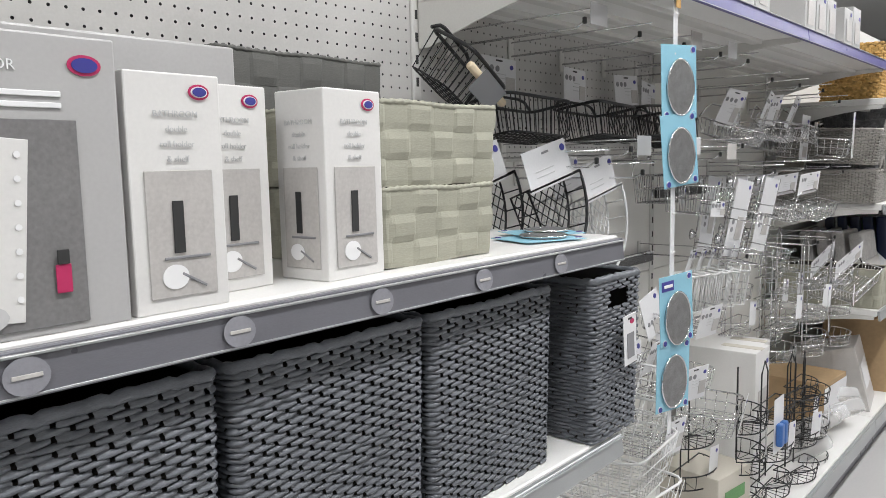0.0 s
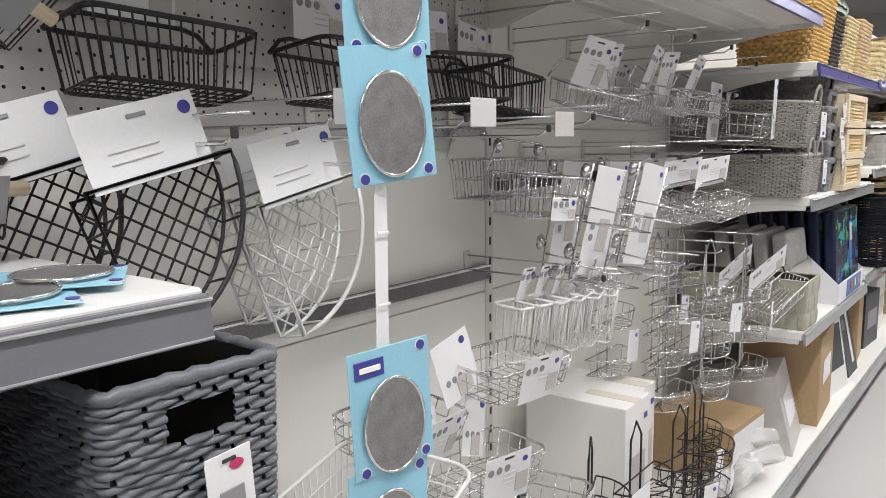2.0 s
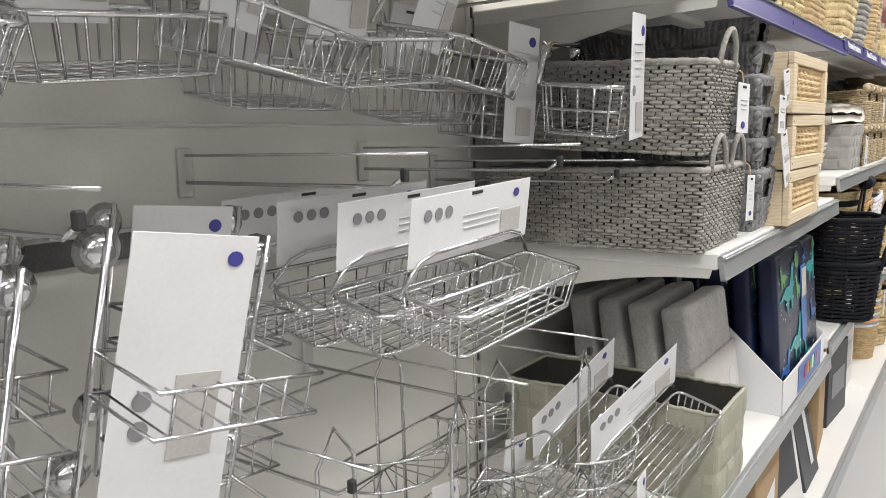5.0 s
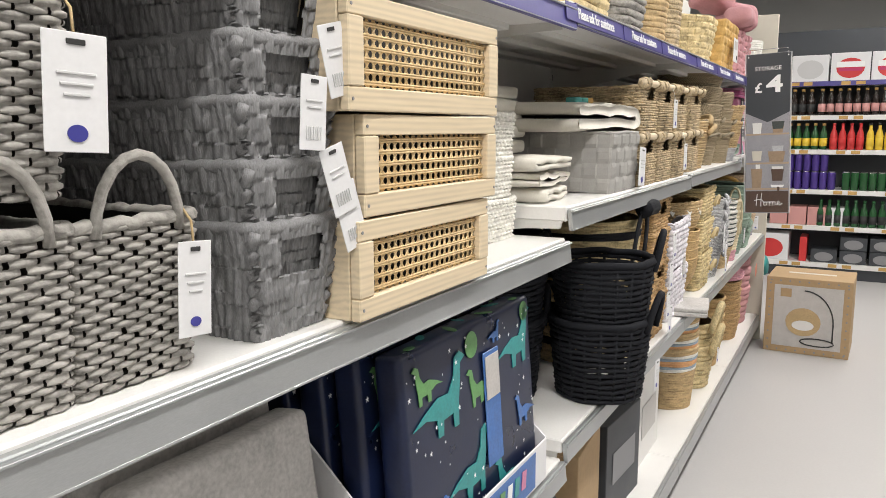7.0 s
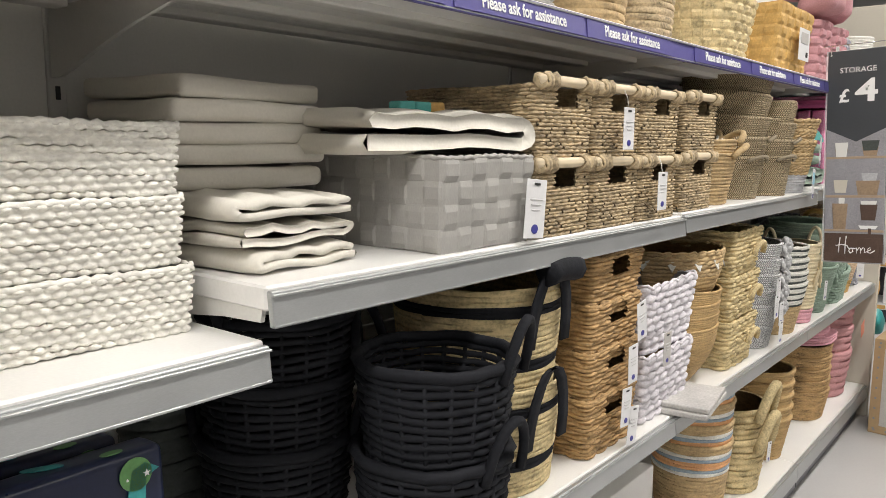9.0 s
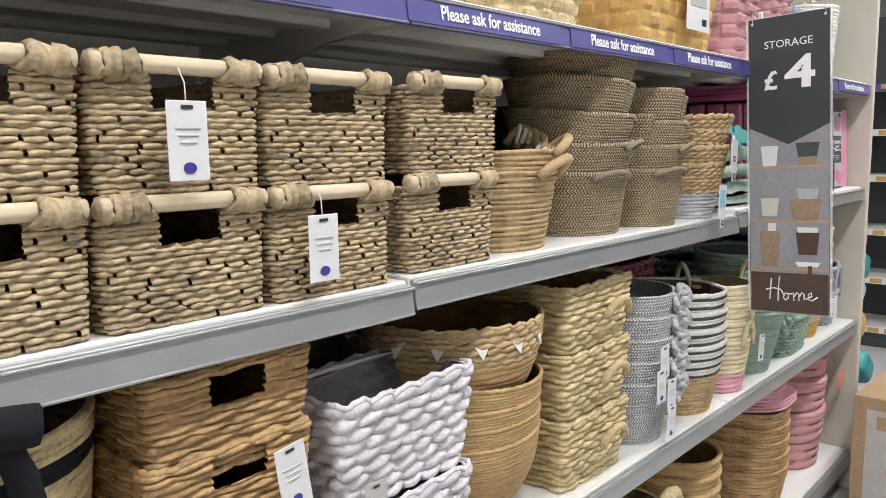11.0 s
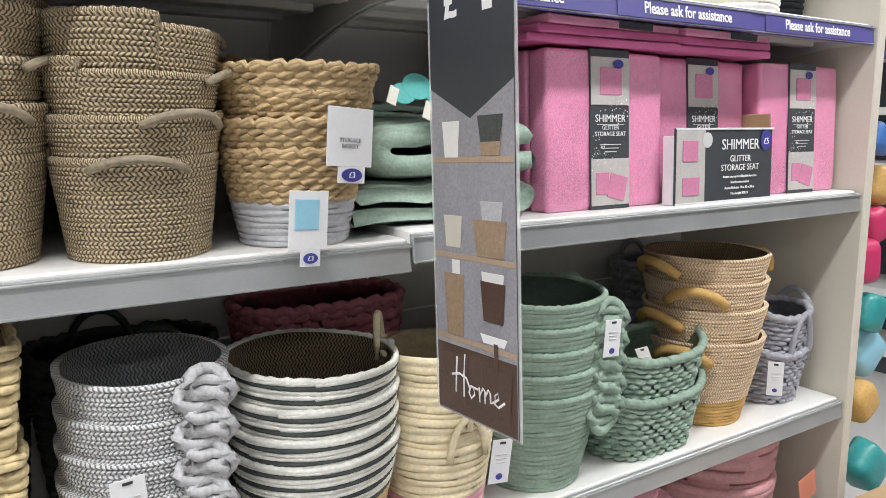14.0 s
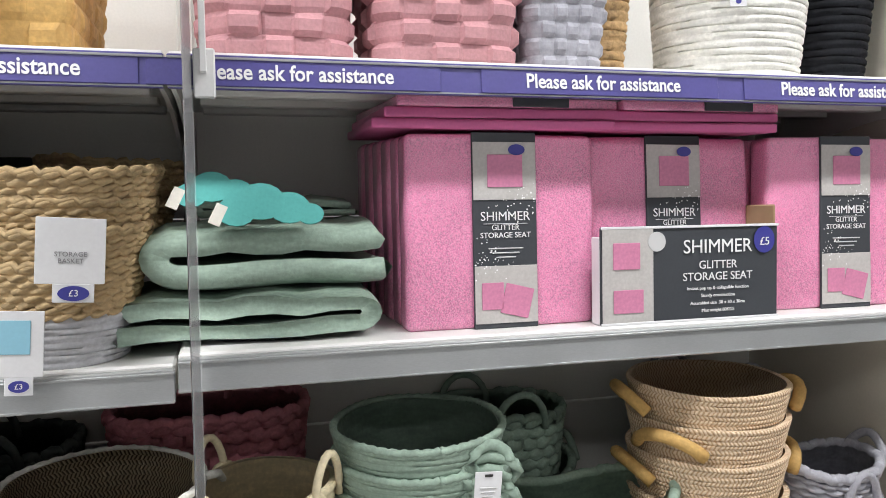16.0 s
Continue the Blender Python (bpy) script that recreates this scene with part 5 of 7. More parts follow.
# ---- bay A ----
def printed_box(x, y, z, w, d, h, mat, label, yaw=0.0, photo=0.62, words=(), item=True, mark=M_BLUELOGO, price=True):
    t = thing("product_box", pose(x, y, z, 0, 0, yaw), label, "box", "boxed bathroom goods")
    slab("carton", -w / 2, w / 2, 0, d, 0, h, mat, t, "", 0.0018, 2)
    slab("flap_seam", -w / 2 + 0.002, w / 2 - 0.002, d * 0.3, d * 0.305, h - 0.0006, h + 0.0004, M_INKLIGHT, t, "", 0.0)
    for side, ww in ((0, w), (1, d)):
        m = pose(0, -0.0006, 0) if not side else pose(-w / 2 - 0.0006, d / 2, 0, 0, 0, -90)
        ph = plate("photo", ww * 0.72, h * photo * 0.86, M_PHOTO, t, m @ pose(0, 0, h * photo * 0.5 + h * 0.02), "grey product photograph")
        if item:
            plate("photo_bottle", ww * 0.12, h * 0.22, M_BLACKINK, ph, pose(-ww * 0.04, -0.0016, h * 0.03))
            plate("photo_shelf", ww * 0.5, 0.003, M_INK, ph, pose(ww * 0.04, -0.0016, -h * 0.1))
            disc("photo_roll", ww * 0.14, ww * 0.12, M_WHITEINK, ph, pose(-ww * 0.1, -0.0016, -h * 0.18))
            plate("photo_arm", ww * 0.3, 0.003, M_INK, ph, pose(ww * 0.1, -0.0016, -h * 0.2, 0, 30))
        for k, s in enumerate(words):
            lettering("wording", s, 0.009, M_INKLIGHT, t, m @ pose(0, -0.0008, h * (0.83 - 0.062 * k)))
    if price:
        disc("price_mark", 0.012, 0.008, M_RED, t, pose(w * 0.26, -0.0008, h * 0.925), "red and blue price roundel")
        disc("price_ring", 0.0095, 0.0058, M_WHITEINK, t, pose(w * 0.26, -0.0017, h * 0.925))
        disc("price_mark", 0.0078, 0.0047, M_BLUELOGO, t, pose(w * 0.26, -0.0026, h * 0.925))
    return t


bx1 = thing("product_box", pose(0.215, 0.012, A_TOP), "pale grey boxed mirror with a photograph on its front", "box", "boxed bathroom goods")
slab("carton", -0.165, 0.163, 0, 0.09, 0, 0.268, M_BOX1, bx1, "", 0.002, 2)
p = plate("photo", 0.30, 0.185, M_PHOTODARK, bx1, pose(-0.028, -0.0006, 0.1), "grey product photograph")
plate("photo_mirror", 0.12, 0.16, M_BOXW, p, pose(0.04, -0.0014, 0.0, 0, 5))
for k in range(7):
    disc("photo_bulb", 0.003, 0.003, M_WHITEINK, p, pose(0.096 - 0.001 * k, -0.003, 0.062 - 0.021 * k), n=8)
disc("photo_base", 0.06, 0.02, M_INKLIGHT, p, pose(0.02, -0.003, -0.078))
plate("photo_bottle", 0.014, 0.026, M_RED, p, pose(0.128, -0.003, -0.05))
plate("photo_cap", 0.011, 0.013, M_BLACKINK, p, pose(0.128, -0.0045, -0.03))
for k in range(2):
    plate("print_line", 0.12, 0.005, M_WHITEINK, bx1, pose(0.05, -0.0006, 0.215 - 0.01 * k))
lettering("wording", "MIRROR", 0.013, M_WHITEINK, bx1, pose(0.05, -0.0008, 0.238))
disc("price_mark", 0.0155, 0.0095, M_RED, bx1, pose(0.133, -0.0006, 0.242), "red and blue price roundel")
disc("price_mark", 0.012, 0.0068, M_BLUELOGO, bx1, pose(0.133, -0.0016, 0.242))
ROLL = ("BATHROOM", "double", "roll holder", "& shelf")
printed_box(0.439, 0.016, A_TOP, 0.106, 0.075, 0.243, M_BOXW, "white boxed double roll holder with a photograph", 0, words=ROLL)
printed_box(0.545, 0.075, A_TOP, 0.106, 0.075, 0.243, M_BOXW, "white boxed roll holder behind the others", 4, words=ROLL)
printed_box(0.60, 0.10, A_TOP, 0.02, 0.1, 0.245, M_BOX1, "slim grey carton leaning between boxes", -6, words=(), item=False, price=False)
printed_box(0.7, 0.034, A_TOP, 0.106, 0.088, 0.243, M_BOXW, "white boxed double roll holder with a photograph", 4, words=ROLL)
carton(0.445, 0.2, A_TOP, 0.39, 0.1, 0.308, M_BOX1, "large pale grey carton at the back of the shelf", 0)
RG = "stacked ribbon baskets"
ra = ribbon_box(0.884, 0.042, A_TOP, 0.255, 0.3, 0.112, M_RIBBON, "sage grey woven ribbon storage basket", 3, 0.05, RG)
rb = ribbon_box(0.882, 0.04, A_TOP + 0.114, 0.27, 0.3, 0.118, M_RIBBON, "sage grey woven ribbon storage basket on another", 3, 0.05, RG)
ribbon_box(0.886, 0.345, A_TOP, 0.36, 0.15, 0.335, M_RIBBONDARK, "tall dark grey woven ribbon basket at the back", 6, 0.05)
# lower shelf: charcoal hampers
def hamper(x, y, z, w, d, h, label, hole=False, rows=44):
    t = thing("charcoal_hamper", pose(x, y, z), label, "basket", "charcoal woven hampers")
    b = shell("body", (w - 0.012, d - 0.012), (w, d), h, rows, M_CHARCOAL, t, style="slant", amp=0.0036, pitch=0.036, slant=0.45, gap=0.1, jitter=0.06, corner=0.014, wall=0.01, inside=M_SHADE_AND_CRATE,
              rim_r=0.007, rim_mat=M_CHARCOAL, holes=[(-0.035, 0.035, h * 0.82, h * 0.92)] if hole else ())
    for c in t.children:
        c.location.y = d / 2
    return t


hm = hamper(0.655, 0.025, A_LOW, 0.325, 0.38, 0.315, "charcoal grey woven plastic storage hamper")
copy_thing(hm, pose(0.315, 0.025, A_LOW))
copy_thing(hm, pose(-0.02, 0.025, A_LOW))
copy_thing(hm, pose(0.993, 0.025, A_LOW))
h4 = hamper(1.345, -0.005, A_LOW, 0.192, 0.36, 0.315, "narrow charcoal woven hamper with a cut-out handle and tag", True)
ht = hang_tag(h4, 0.02, -0.014, 0.19, 0.052, 0.1, -4, lines=0, logo=False)
plate("picture", 0.028, 0.05, M_INK, ht, pose(0.0, -0.0014, -0.012))
disc("tag_mark", 0.008, 0.005, M_RED, ht, pose(0.008, -0.0014, 0.035))
for k in range(5):
    x = 0.27 + 0.215 * k
    t = thing("strip_sticker", pose(x, -0.0095, A_TOP - 0.028, -6.8), "round frosted sticker on the price strip", "label", "frosted stickers")
    disc("sticker", 0.02, 0.017, M_FROST, t, pose(0, 0, 0))
    plate("print_line", 0.026, 0.004, M_PHOTO, t, pose(0, -0.001, 0))


def strainer_card(m, length=0.155, header=False):
    t = thing("strainer_pack", m, "pale blue card with a round steel sink strainer", "pack", "sink strainer cards")
    plate("card", 0.118, length, M_BLUECARD, t, pose(0, 0, 0), "pale blue card")
    zz = -0.012 if not header else -0.02
    disc("strainer", 0.043, 0.058 if length > 0.14 else 0.043, M_MESH, t, pose(0, -0.0015, zz), "round steel mesh", n=32, thick=0.005)
    rz = 0.059 if length > 0.14 else 0.044
    for k, q in enumerate((1.0, 0.88, 0.76, 0.64, 0.52, 0.4, 0.28, 0.16)):
        vs, fs = tube_arrays([(0.044 * q * math.cos(a), -0.0055, rz * q * math.sin(a) + zz) for a in [2 * math.pi * i / 28 for i in range(28)]], 0.0022 if k == 0 else 0.0008, 6, True)
        mesh_object("rim" if k == 0 else "mesh_ring", vs, fs, M_CHROME if k == 0 else M_RAIL, t, "", True)
    for sx, sz, mt in ((-0.044, -0.45, M_BLUELOGO), (0.046, -0.44, M_BLUELOGO), (0.046, 0.44, M_BLUELOGO)):
        disc("mark", 0.0075, 0.0075, M_CARD, t, pose(sx, -0.0012, sz * length), n=16)
        disc("mark", 0.006, 0.006, mt, t, pose(sx, -0.0024, sz * length), n=16)
    if header:
        plate("badge", 0.042, 0.022, M_BLUELOGO, t, pose(-0.03, -0.0014, length * 0.36), "dark blue maker's badge", 0.0012, 0.008)
        plate("badge_bar", 0.03, 0.007, M_WHITEINK, t, pose(-0.03, -0.003, length * 0.36))
    return t


st1 = strainer_card(pose(1.612, -0.008, 1.342, 0, -6, -14))
copy_thing(st1, pose(1.614, -0.004, 1.487, 0, -2, -14))
st2 = strainer_card(pose(1.605, -0.008, 0.995, 0, -3, -12), header=True)
copy_thing(st1, pose(1.60, -0.004, 0.845, 0, 1, -12))
cs = thing("clip_strip", pose(1.604, 0.0, 1.2, 0, 0.6), "milky plastic clip strip hanging from the shelf", "clip strip")
plate("strip", 0.022, 0.98, M_HAZE, cs, pose(0, 0.003, 0.0))
for k in range(11):
    plate("clip_tab", 0.021, 0.004, M_WHITEW, cs, pose(0, -0.001, -0.42 + 0.085 * k))
plate("price_card", 0.022, 0.03, M_OCHRE, cs, pose(0.0, -0.003, 0.455), "yellow price card")
for k, (x, y, r) in enumerate(((1.21, 0.09, 70), (1.28, 0.13, 58))):
    strainer_card(pose(x, y, A_TOP + 0.003 + 0.004 * k, -90, 0, r), 0.135)

# ---- bay B ----
def arch_basket(x, y, z, w, d, h, label, rows=24):
    t = thing("willow_basket", pose(x, y, z), label, "basket", "grey willow baskets")
    # the willow's inner wall carries its shade as a near-black colour
    b = shell("body", (w - 0.008, d - 0.02), (w, d), h, rows, M_GREYWEAVE, t, style="weave", amp=0.0032, pitch=0.0132, gap=0.025, jitter=0.05, corner=0.012, wall=0.01, inside=M_SHADE_AND_CRATE, rim_r=0.006, rim_mat=M_GREYWEAVE)
    loop_handle("handle", arch(0.0, -d / 2, h - 0.01, 0.085, 0.065, 0.004), 0.0048, M_GREYWEAVE, t)
    for c in t.children:
        c.location.y = d / 2
    return t


w1 = arch_basket(3.768, 0.018, B_TOP, 0.135, 0.43, 0.142, "long grey willow basket with an arched handle")
copy_thing(w1, pose(3.893, 0.02, B_TOP))
w3 = arch_basket(3.755, 0.012, B_TOP + 0.165, 0.16, 0.43, 0.15, "long grey willow basket tilted on the one below")
w3.rotation_euler = (radians(3), 0, 0)
for x, z, y in ((3.825, 1.355, -0.005), (3.935, 1.19, 0.005)):
    t = thing("swing_tag", pose(x, y, z, 0, 3, -8), "white swing tag with a blue round mark on string", "tag", "swing tags")
    hang_tag(t, 0, 0, 0, 0.034 if z < 1.3 else 0.048, 0.085)
    wires("string", [([(0, 0.0, 0.035), (0.0, 0.004, 0.06), (0, 0.016, 0.07)], 0.0012, False)], M_STRAW, t)


def felt_box(x, y, z):
    t = thing("felt_basket", pose(x, y, z), "dark grey fluffy paper rope basket with cut-out handle", "basket", "stacked dark grey baskets")
    b = shell("body", (0.108, 0.35), (0.142, 0.385), 0.118, 9, M_FELT, t, style="flute", amp=0.0035, pitch=0.011, corner=0.012, wall=0.012, inside=M_SHADE_AND_CRATE, rim_r=0.0075, rim_mat=M_FELT, holes=[(-0.032, 0.036, 0.066, 0.104)], sag=0.002)
    for sx in (-1, 1):
        pts = [(sx * (0.052 + 0.017 * k / 23) + 0.0022 * math.cos(k * 1.9), -0.172 - 0.016 * k / 23 + 0.0022 * math.sin(k * 1.9), 0.003 + 0.112 * k / 23) for k in range(24)]
        loop_handle("corner_plait", pts, 0.0065, M_FELT, t)
    for c in t.children:
        c.location.y = 0.19
    return t


fb = felt_box(4.09, 0.012, B_TOP)
for k in range(1, 5):
    copy_thing(fb, pose(4.09 - 0.002 * k, 0.012 + 0.002 * k, B_TOP + 0.062 * k))
copy_thing(fb, pose(4.085, 0.03, B_TOP + 0.062 * 5, 0, 0, 3))
for x, z, r in ((4.125, 1.40, -14), (4.085, 1.345, 4), (4.125, 1.275, -18), (4.145, 1.235, -18)):
    t = thing("swing_tag", pose(x, -0.014, z, 0, r, -8), "white swing tag with a barcode", "tag", "swing tags")
    g = hang_tag(t, 0, 0, 0, 0.036, 0.075, 0, None, 2, False)
    for k in range(7):
        plate("bar", 0.0008 + 0.0005 * (k % 3), 0.014, M_INKLIGHT, g, pose(-0.01 + 0.0033 * k, -0.0014, -0.02))


def cane_sheet(w, h, parent, x, z, y):
    """Open cane webbing: two upright, two level and two slanted strands for every cell, with holes between."""
    lines = []
    p, r = 0.0138, 0.0014
    n, m = int(w / p), int(h / 0.0112)
    px, pz = w / n, h / m
    for i in range(n):
        for o in (-0.0013, 0.0013):
            cx = -w / 2 + (i + 0.5) * px + o
            lines.append(([(cx, 0.001, 0), (cx, 0.001, h)], r, False))
    for j in range(m):
        for o in (-0.0013, 0.0013):
            cz = (j + 0.5) * pz + o
            lines.append(([(-w / 2, -0.001, cz), (w / 2, -0.001, cz)], r, False))
    for k in range(-m, n):
        for s in (1, -1):
            x0, z0, x1, z1 = (k + 0.5) * px, 0.0, (k + 0.5 + m) * px, h
            if x0 < 0:
                z0, x0 = -x0 / px * pz, 0
            if x1 > w:
                z1, x1 = h - (x1 - w) / px * pz, w
            if z1 - z0 < 0.004:
                continue
            a, b = x0 - w / 2, x1 - w / 2
            lines.append(([(s * a, 0.0005, z0), (s * b, 0.0005, z1)], r * 0.7, False))
    ob = wires("cane", lines, M_CANE, parent, "woven cane webbing", 4)
    ob.location = (x, y, z)
    ob["kind"] = "stuff"
    return ob


def crate(x, y, z, w, d, h, first=None):
    t = thing("cane_crate", pose(x, y, z), "pale pine crate with a cane webbing front", "crate", "pine and cane crates")
    f = 0.026
    slab("side", -w / 2, -w / 2 + 0.012, 0.014, d, 0, h, M_PINE, t, "", 0.0015)
    slab("side", w / 2 - 0.012, w / 2, 0.014, d, 0, h, M_PINE, t, "", 0.0015)
    slab("back", -w / 2 + 0.012, w / 2 - 0.012, d - 0.01, d, 0, h, M_PINE, t, "", 0.0015)
    slab("bottom", -w / 2 + 0.012, w / 2 - 0.012, 0.014, d - 0.01, 0.004, 0.012, M_PINE, t, "", 0.001)
    slab("rail", -w / 2, w / 2, 0, 0.013, 0, f, M_PINE, t, "", 0.0015)
    slab("rail", -w / 2, w / 2, 0, 0.013, h - f * 0.9, h, M_PINE, t, "", 0.0015)
    slab("stile", -w / 2, -w / 2 + f * 1.1, -0.001, 0.013, f + 0.0005, h - f * 0.9 - 0.0005, M_PINE, t, "", 0.0015)
    slab("stile", w / 2 - f * 1.1, w / 2, -0.001, 0.013, f + 0.0005, h - f * 0.9 - 0.0005, M_PINE, t, "", 0.0015)
    cane_sheet(w - f * 2.1, h - f * 1.85, t, 0, f - 0.001, 0.009)
    # added dark sheet: makes the cane holes read as shaded
    slab("lining", -w / 2 + 0.014, w / 2 - 0.014, 0.05, 0.052, 0.014, h - 0.004, M_SHADE_AND_CRATE, t, "", 0.0)
    for sx in (-1, 1):
        for zz in (f / 2, h - f / 2):
            disc("screw", 0.002, 0.002, M_INK, t, pose(sx * (w / 2 - 0.006), -0.0004, zz), n=8)
    return t


c1 = crate(4.32, -0.02, B_TOP, 0.335, 0.24, 0.115)
copy_thing(c1, pose(4.335, -0.022, B_TOP + 0.118, 0, 0, -1))
c3 = crate(4.322, -0.024, B_TOP + 0.236, 0.375, 0.25, 0.124)
wbk = thing("white_basket", pose(4.765, 0.1, B_TOP), "small white woven paper basket in a stack", "basket", "stacked white baskets")
b = shell("body", (0.225, 0.2), (0.236, 0.21), 0.08, 10, M_WHITEWEAVE, wbk, style="weave", amp=0.0038, gap=0.0, pitch=0.0085, jitter=0.2, corner=0.01, wall=0.008, rim_r=0.004, rim_mat=M_WHITEWEAVE)
for c in wbk.children:
    c.location.y = 0.105
copy_thing(wbk, pose(4.758, 0.1, B_TOP + 0.083, 0, 0, 2))
copy_thing(wbk, pose(4.752, 0.1, B_TOP + 0.166, 0, 0, -1))

# lower shelf of bay B: velvet ottomans, ribbon boxes, printed packs
def velvet_pack(x, y, z, lean, yaw, sleeve=True):
    t = thing("ottoman_pack", pose(x, y, z, lean, 0, yaw), "flat packed grey velvet ottoman with a card sleeve", "pack", "grey velvet ottoman packs")
    c = cushion("pack", 0.29, 0.055, 0.32, M_GREYVELVET, t, 0.014, 0.004, int(y * 100))
    c.location.y = 0.03
    if sleeve:
        s = slab("sleeve", -0.148, 0.148, -0.003, 0.06, 0.03, 0.19, M_PHOTO, t, "pale grey printed card sleeve", 0.002)
        disc("badge", 0.026, 0.026, M_INKLIGHT, s, pose(0.10, -0.0035, 0.11))
        plate("print", 0.12, 0.06, M_INKLIGHT, s, pose(-0.07, -0.0035, 0.09))
        plate("print_line", 0.07, 0.008, M_CARD, s, pose(0.06, -0.0035, 0.06))
    return t


for k in range(4):
    velvet_pack(4.09 + 0.01 * k, 0.08 + 0.075 * k, B_LOW, -8, 0, k == 0)
rbx = ribbon_box(3.845, 0.0, B_LOW, 0.185, 0.44, 0.175, M_RIBBON, "sage grey woven ribbon box on the lower shelf", 3, 0.045)


def dino(parent, x, z, s, mat, flip=1):
    """A long-necked toy dinosaur printed flat on the pack."""
    prof = [(-1.0, 0.25), (-0.6, 0.42), (-0.2, 0.55), (0.15, 0.52), (0.35, 0.75), (0.42, 1.05), (0.6, 1.12), (0.78, 1.0), (0.6, 0.92), (0.56, 0.6), (0.48, 0.28), (0.45, -0.1), (0.3, -0.1), (0.28, 0.15), (-0.05, 0.14), (-0.08, -0.1), (-0.24, -0.1), (-0.26, 0.2), (-0.6, 0.3)]
    vs = [(x + flip * a * s, -0.0014, z + b * s) for a, b in prof]
    n = len(vs)
    vs += [(v[0], 0.0, v[2]) for v in vs]
    f = tuple(range(n)) if flip > 0 else tuple(range(n))[::-1]
    fs = [f] + [(i, (i + 1) % n, (i + 1) % n + n, i + n) for i in range(n)]
    return mesh_object("dinosaur_print", vs, fs, mat, parent)


def dino_pack(x, y, z, lean, yaw=0.0, first=None):
    if first:
        return copy_thing(first, pose(x, y, z, lean, 0, yaw))
    t = thing("storage_pack", pose(x, y, z, lean, 0, yaw), "navy storage seat pack printed with dinosaurs and stars", "pack", "navy dinosaur packs")
    w, h = 0.47, 0.36
    c = cushion("pack", w, 0.045, h, M_NAVY, t, 0.012, 0.002, 3)
    c.location.y = 0.0235
    for k, (a, b, s, m, fl) in enumerate(((-0.12, 0.22, 0.095, M_DINOTEAL, 1), (0.0, 0.225, 0.055, M_DINOGREEN, -1), (0.16, 0.25, 0.085, M_DINOTEAL, 1), (-0.04, 0.08, 0.09, M_DINOTEAL, 1), (0.18, 0.13, 0.05, M_DINOBLUE, -1), (-0.17, 0.05, 0.06, M_DINOBLUE, 1))):
        dino(t, a, b, s, m, fl)
    disc("planet_print", 0.022, 0.022, M_DINOGREEN, t, pose(-0.02, -0.0006, 0.325))
    disc("planet_print", 0.018, 0.018, M_DINOGREEN, t, pose(0.2, -0.0006, 0.335))
    rng = random.Random(4)
    for k in range(70):
        a, b, r = rng.uniform(-0.225, 0.225), rng.uniform(0.03, 0.345), rng.uniform(0.002, 0.0058)
        vs = []
        for q in range(10):
            rr = r if q % 2 == 0 else r * 0.42
            vs.append((a + rr * math.sin(q * 0.628), -0.0016, b + rr * math.cos(q * 0.628)))
        mesh_object("star_print", vs, [tuple(range(10))], M_WHITEINK, t)
    for k in range(7):
        disc("leaf_print", 0.012 + 0.004 * (k % 3), 0.007, M_DINOTEAL if k % 2 else M_DINOGREEN, t, pose(-0.19 + 0.062 * k, 0.012 + 0.018 * (k % 2), h + 0.0006, -90, 0, 30 * k))
    for a, b, s2, mm, fl in ((-0.17, 0.28, 0.05, M_DINOGREEN, -1), (0.1, 0.02, 0.075, M_DINOTEAL, -1), (0.07, 0.31, 0.03, M_DINOBLUE, 1)):
        dino(t, a, b, s2, mm, fl)
    s = plate("sleeve", 0.06, 0.2, M_DINOBLUE, t, pose(0.045, -0.002, 0.2), "blue printed sleeve", 0.002)
    plate("photo", 0.052, 0.075, M_PHOTO, s, pose(0, -0.0028, 0.055))
    return t


d1 = dino_pack(4.56, 0.012, B_LOW + 0.012, -4)
for k in range(1, 6):
    dino_pack(4.55 - 0.012 * k, 0.012 + 0.056 * k, B_LOW + 0.012, -4, 0, d1)
db = thing("display_tray", pose(4.545, 0.0, B_LOW), "white printed cardboard display tray holding navy packs", "box")
slab("front", -0.26, 0.262, 0.0, 0.004, 0.0, 0.085, M_CARD, db)
plate("print", 0.3, 0.07, M_DINOBLUE, db, pose(0.05, -0.0008, 0.043), "blue printed picture")
for k, m in enumerate((M_RED, M_OCHRE, M_DINOGREEN, M_WHITEINK, M_DINOTEAL, M_PHOTOPINK)):
    plate("print_patch", 0.02, 0.035, m, db, pose(-0.02 + 0.032 * k, -0.0025, 0.048, 0, 6))
for sx in (-0.262, 0.262):
    vs = [(sx, 0.004, 0), (sx, 0.4, 0), (sx, 0.4, 0.36), (sx, 0.3, 0.36), (sx, 0.004, 0.085)]
    vs += [(v[0] + 0.004, v[1], v[2]) for v in vs]
    mesh_object("side", vs, [(0, 1, 2, 3, 4), (9, 8, 7, 6, 5)] + [(i, i + 5, (i + 1) % 5 + 5, (i + 1) % 5) for i in range(5)], M_CARD, db)


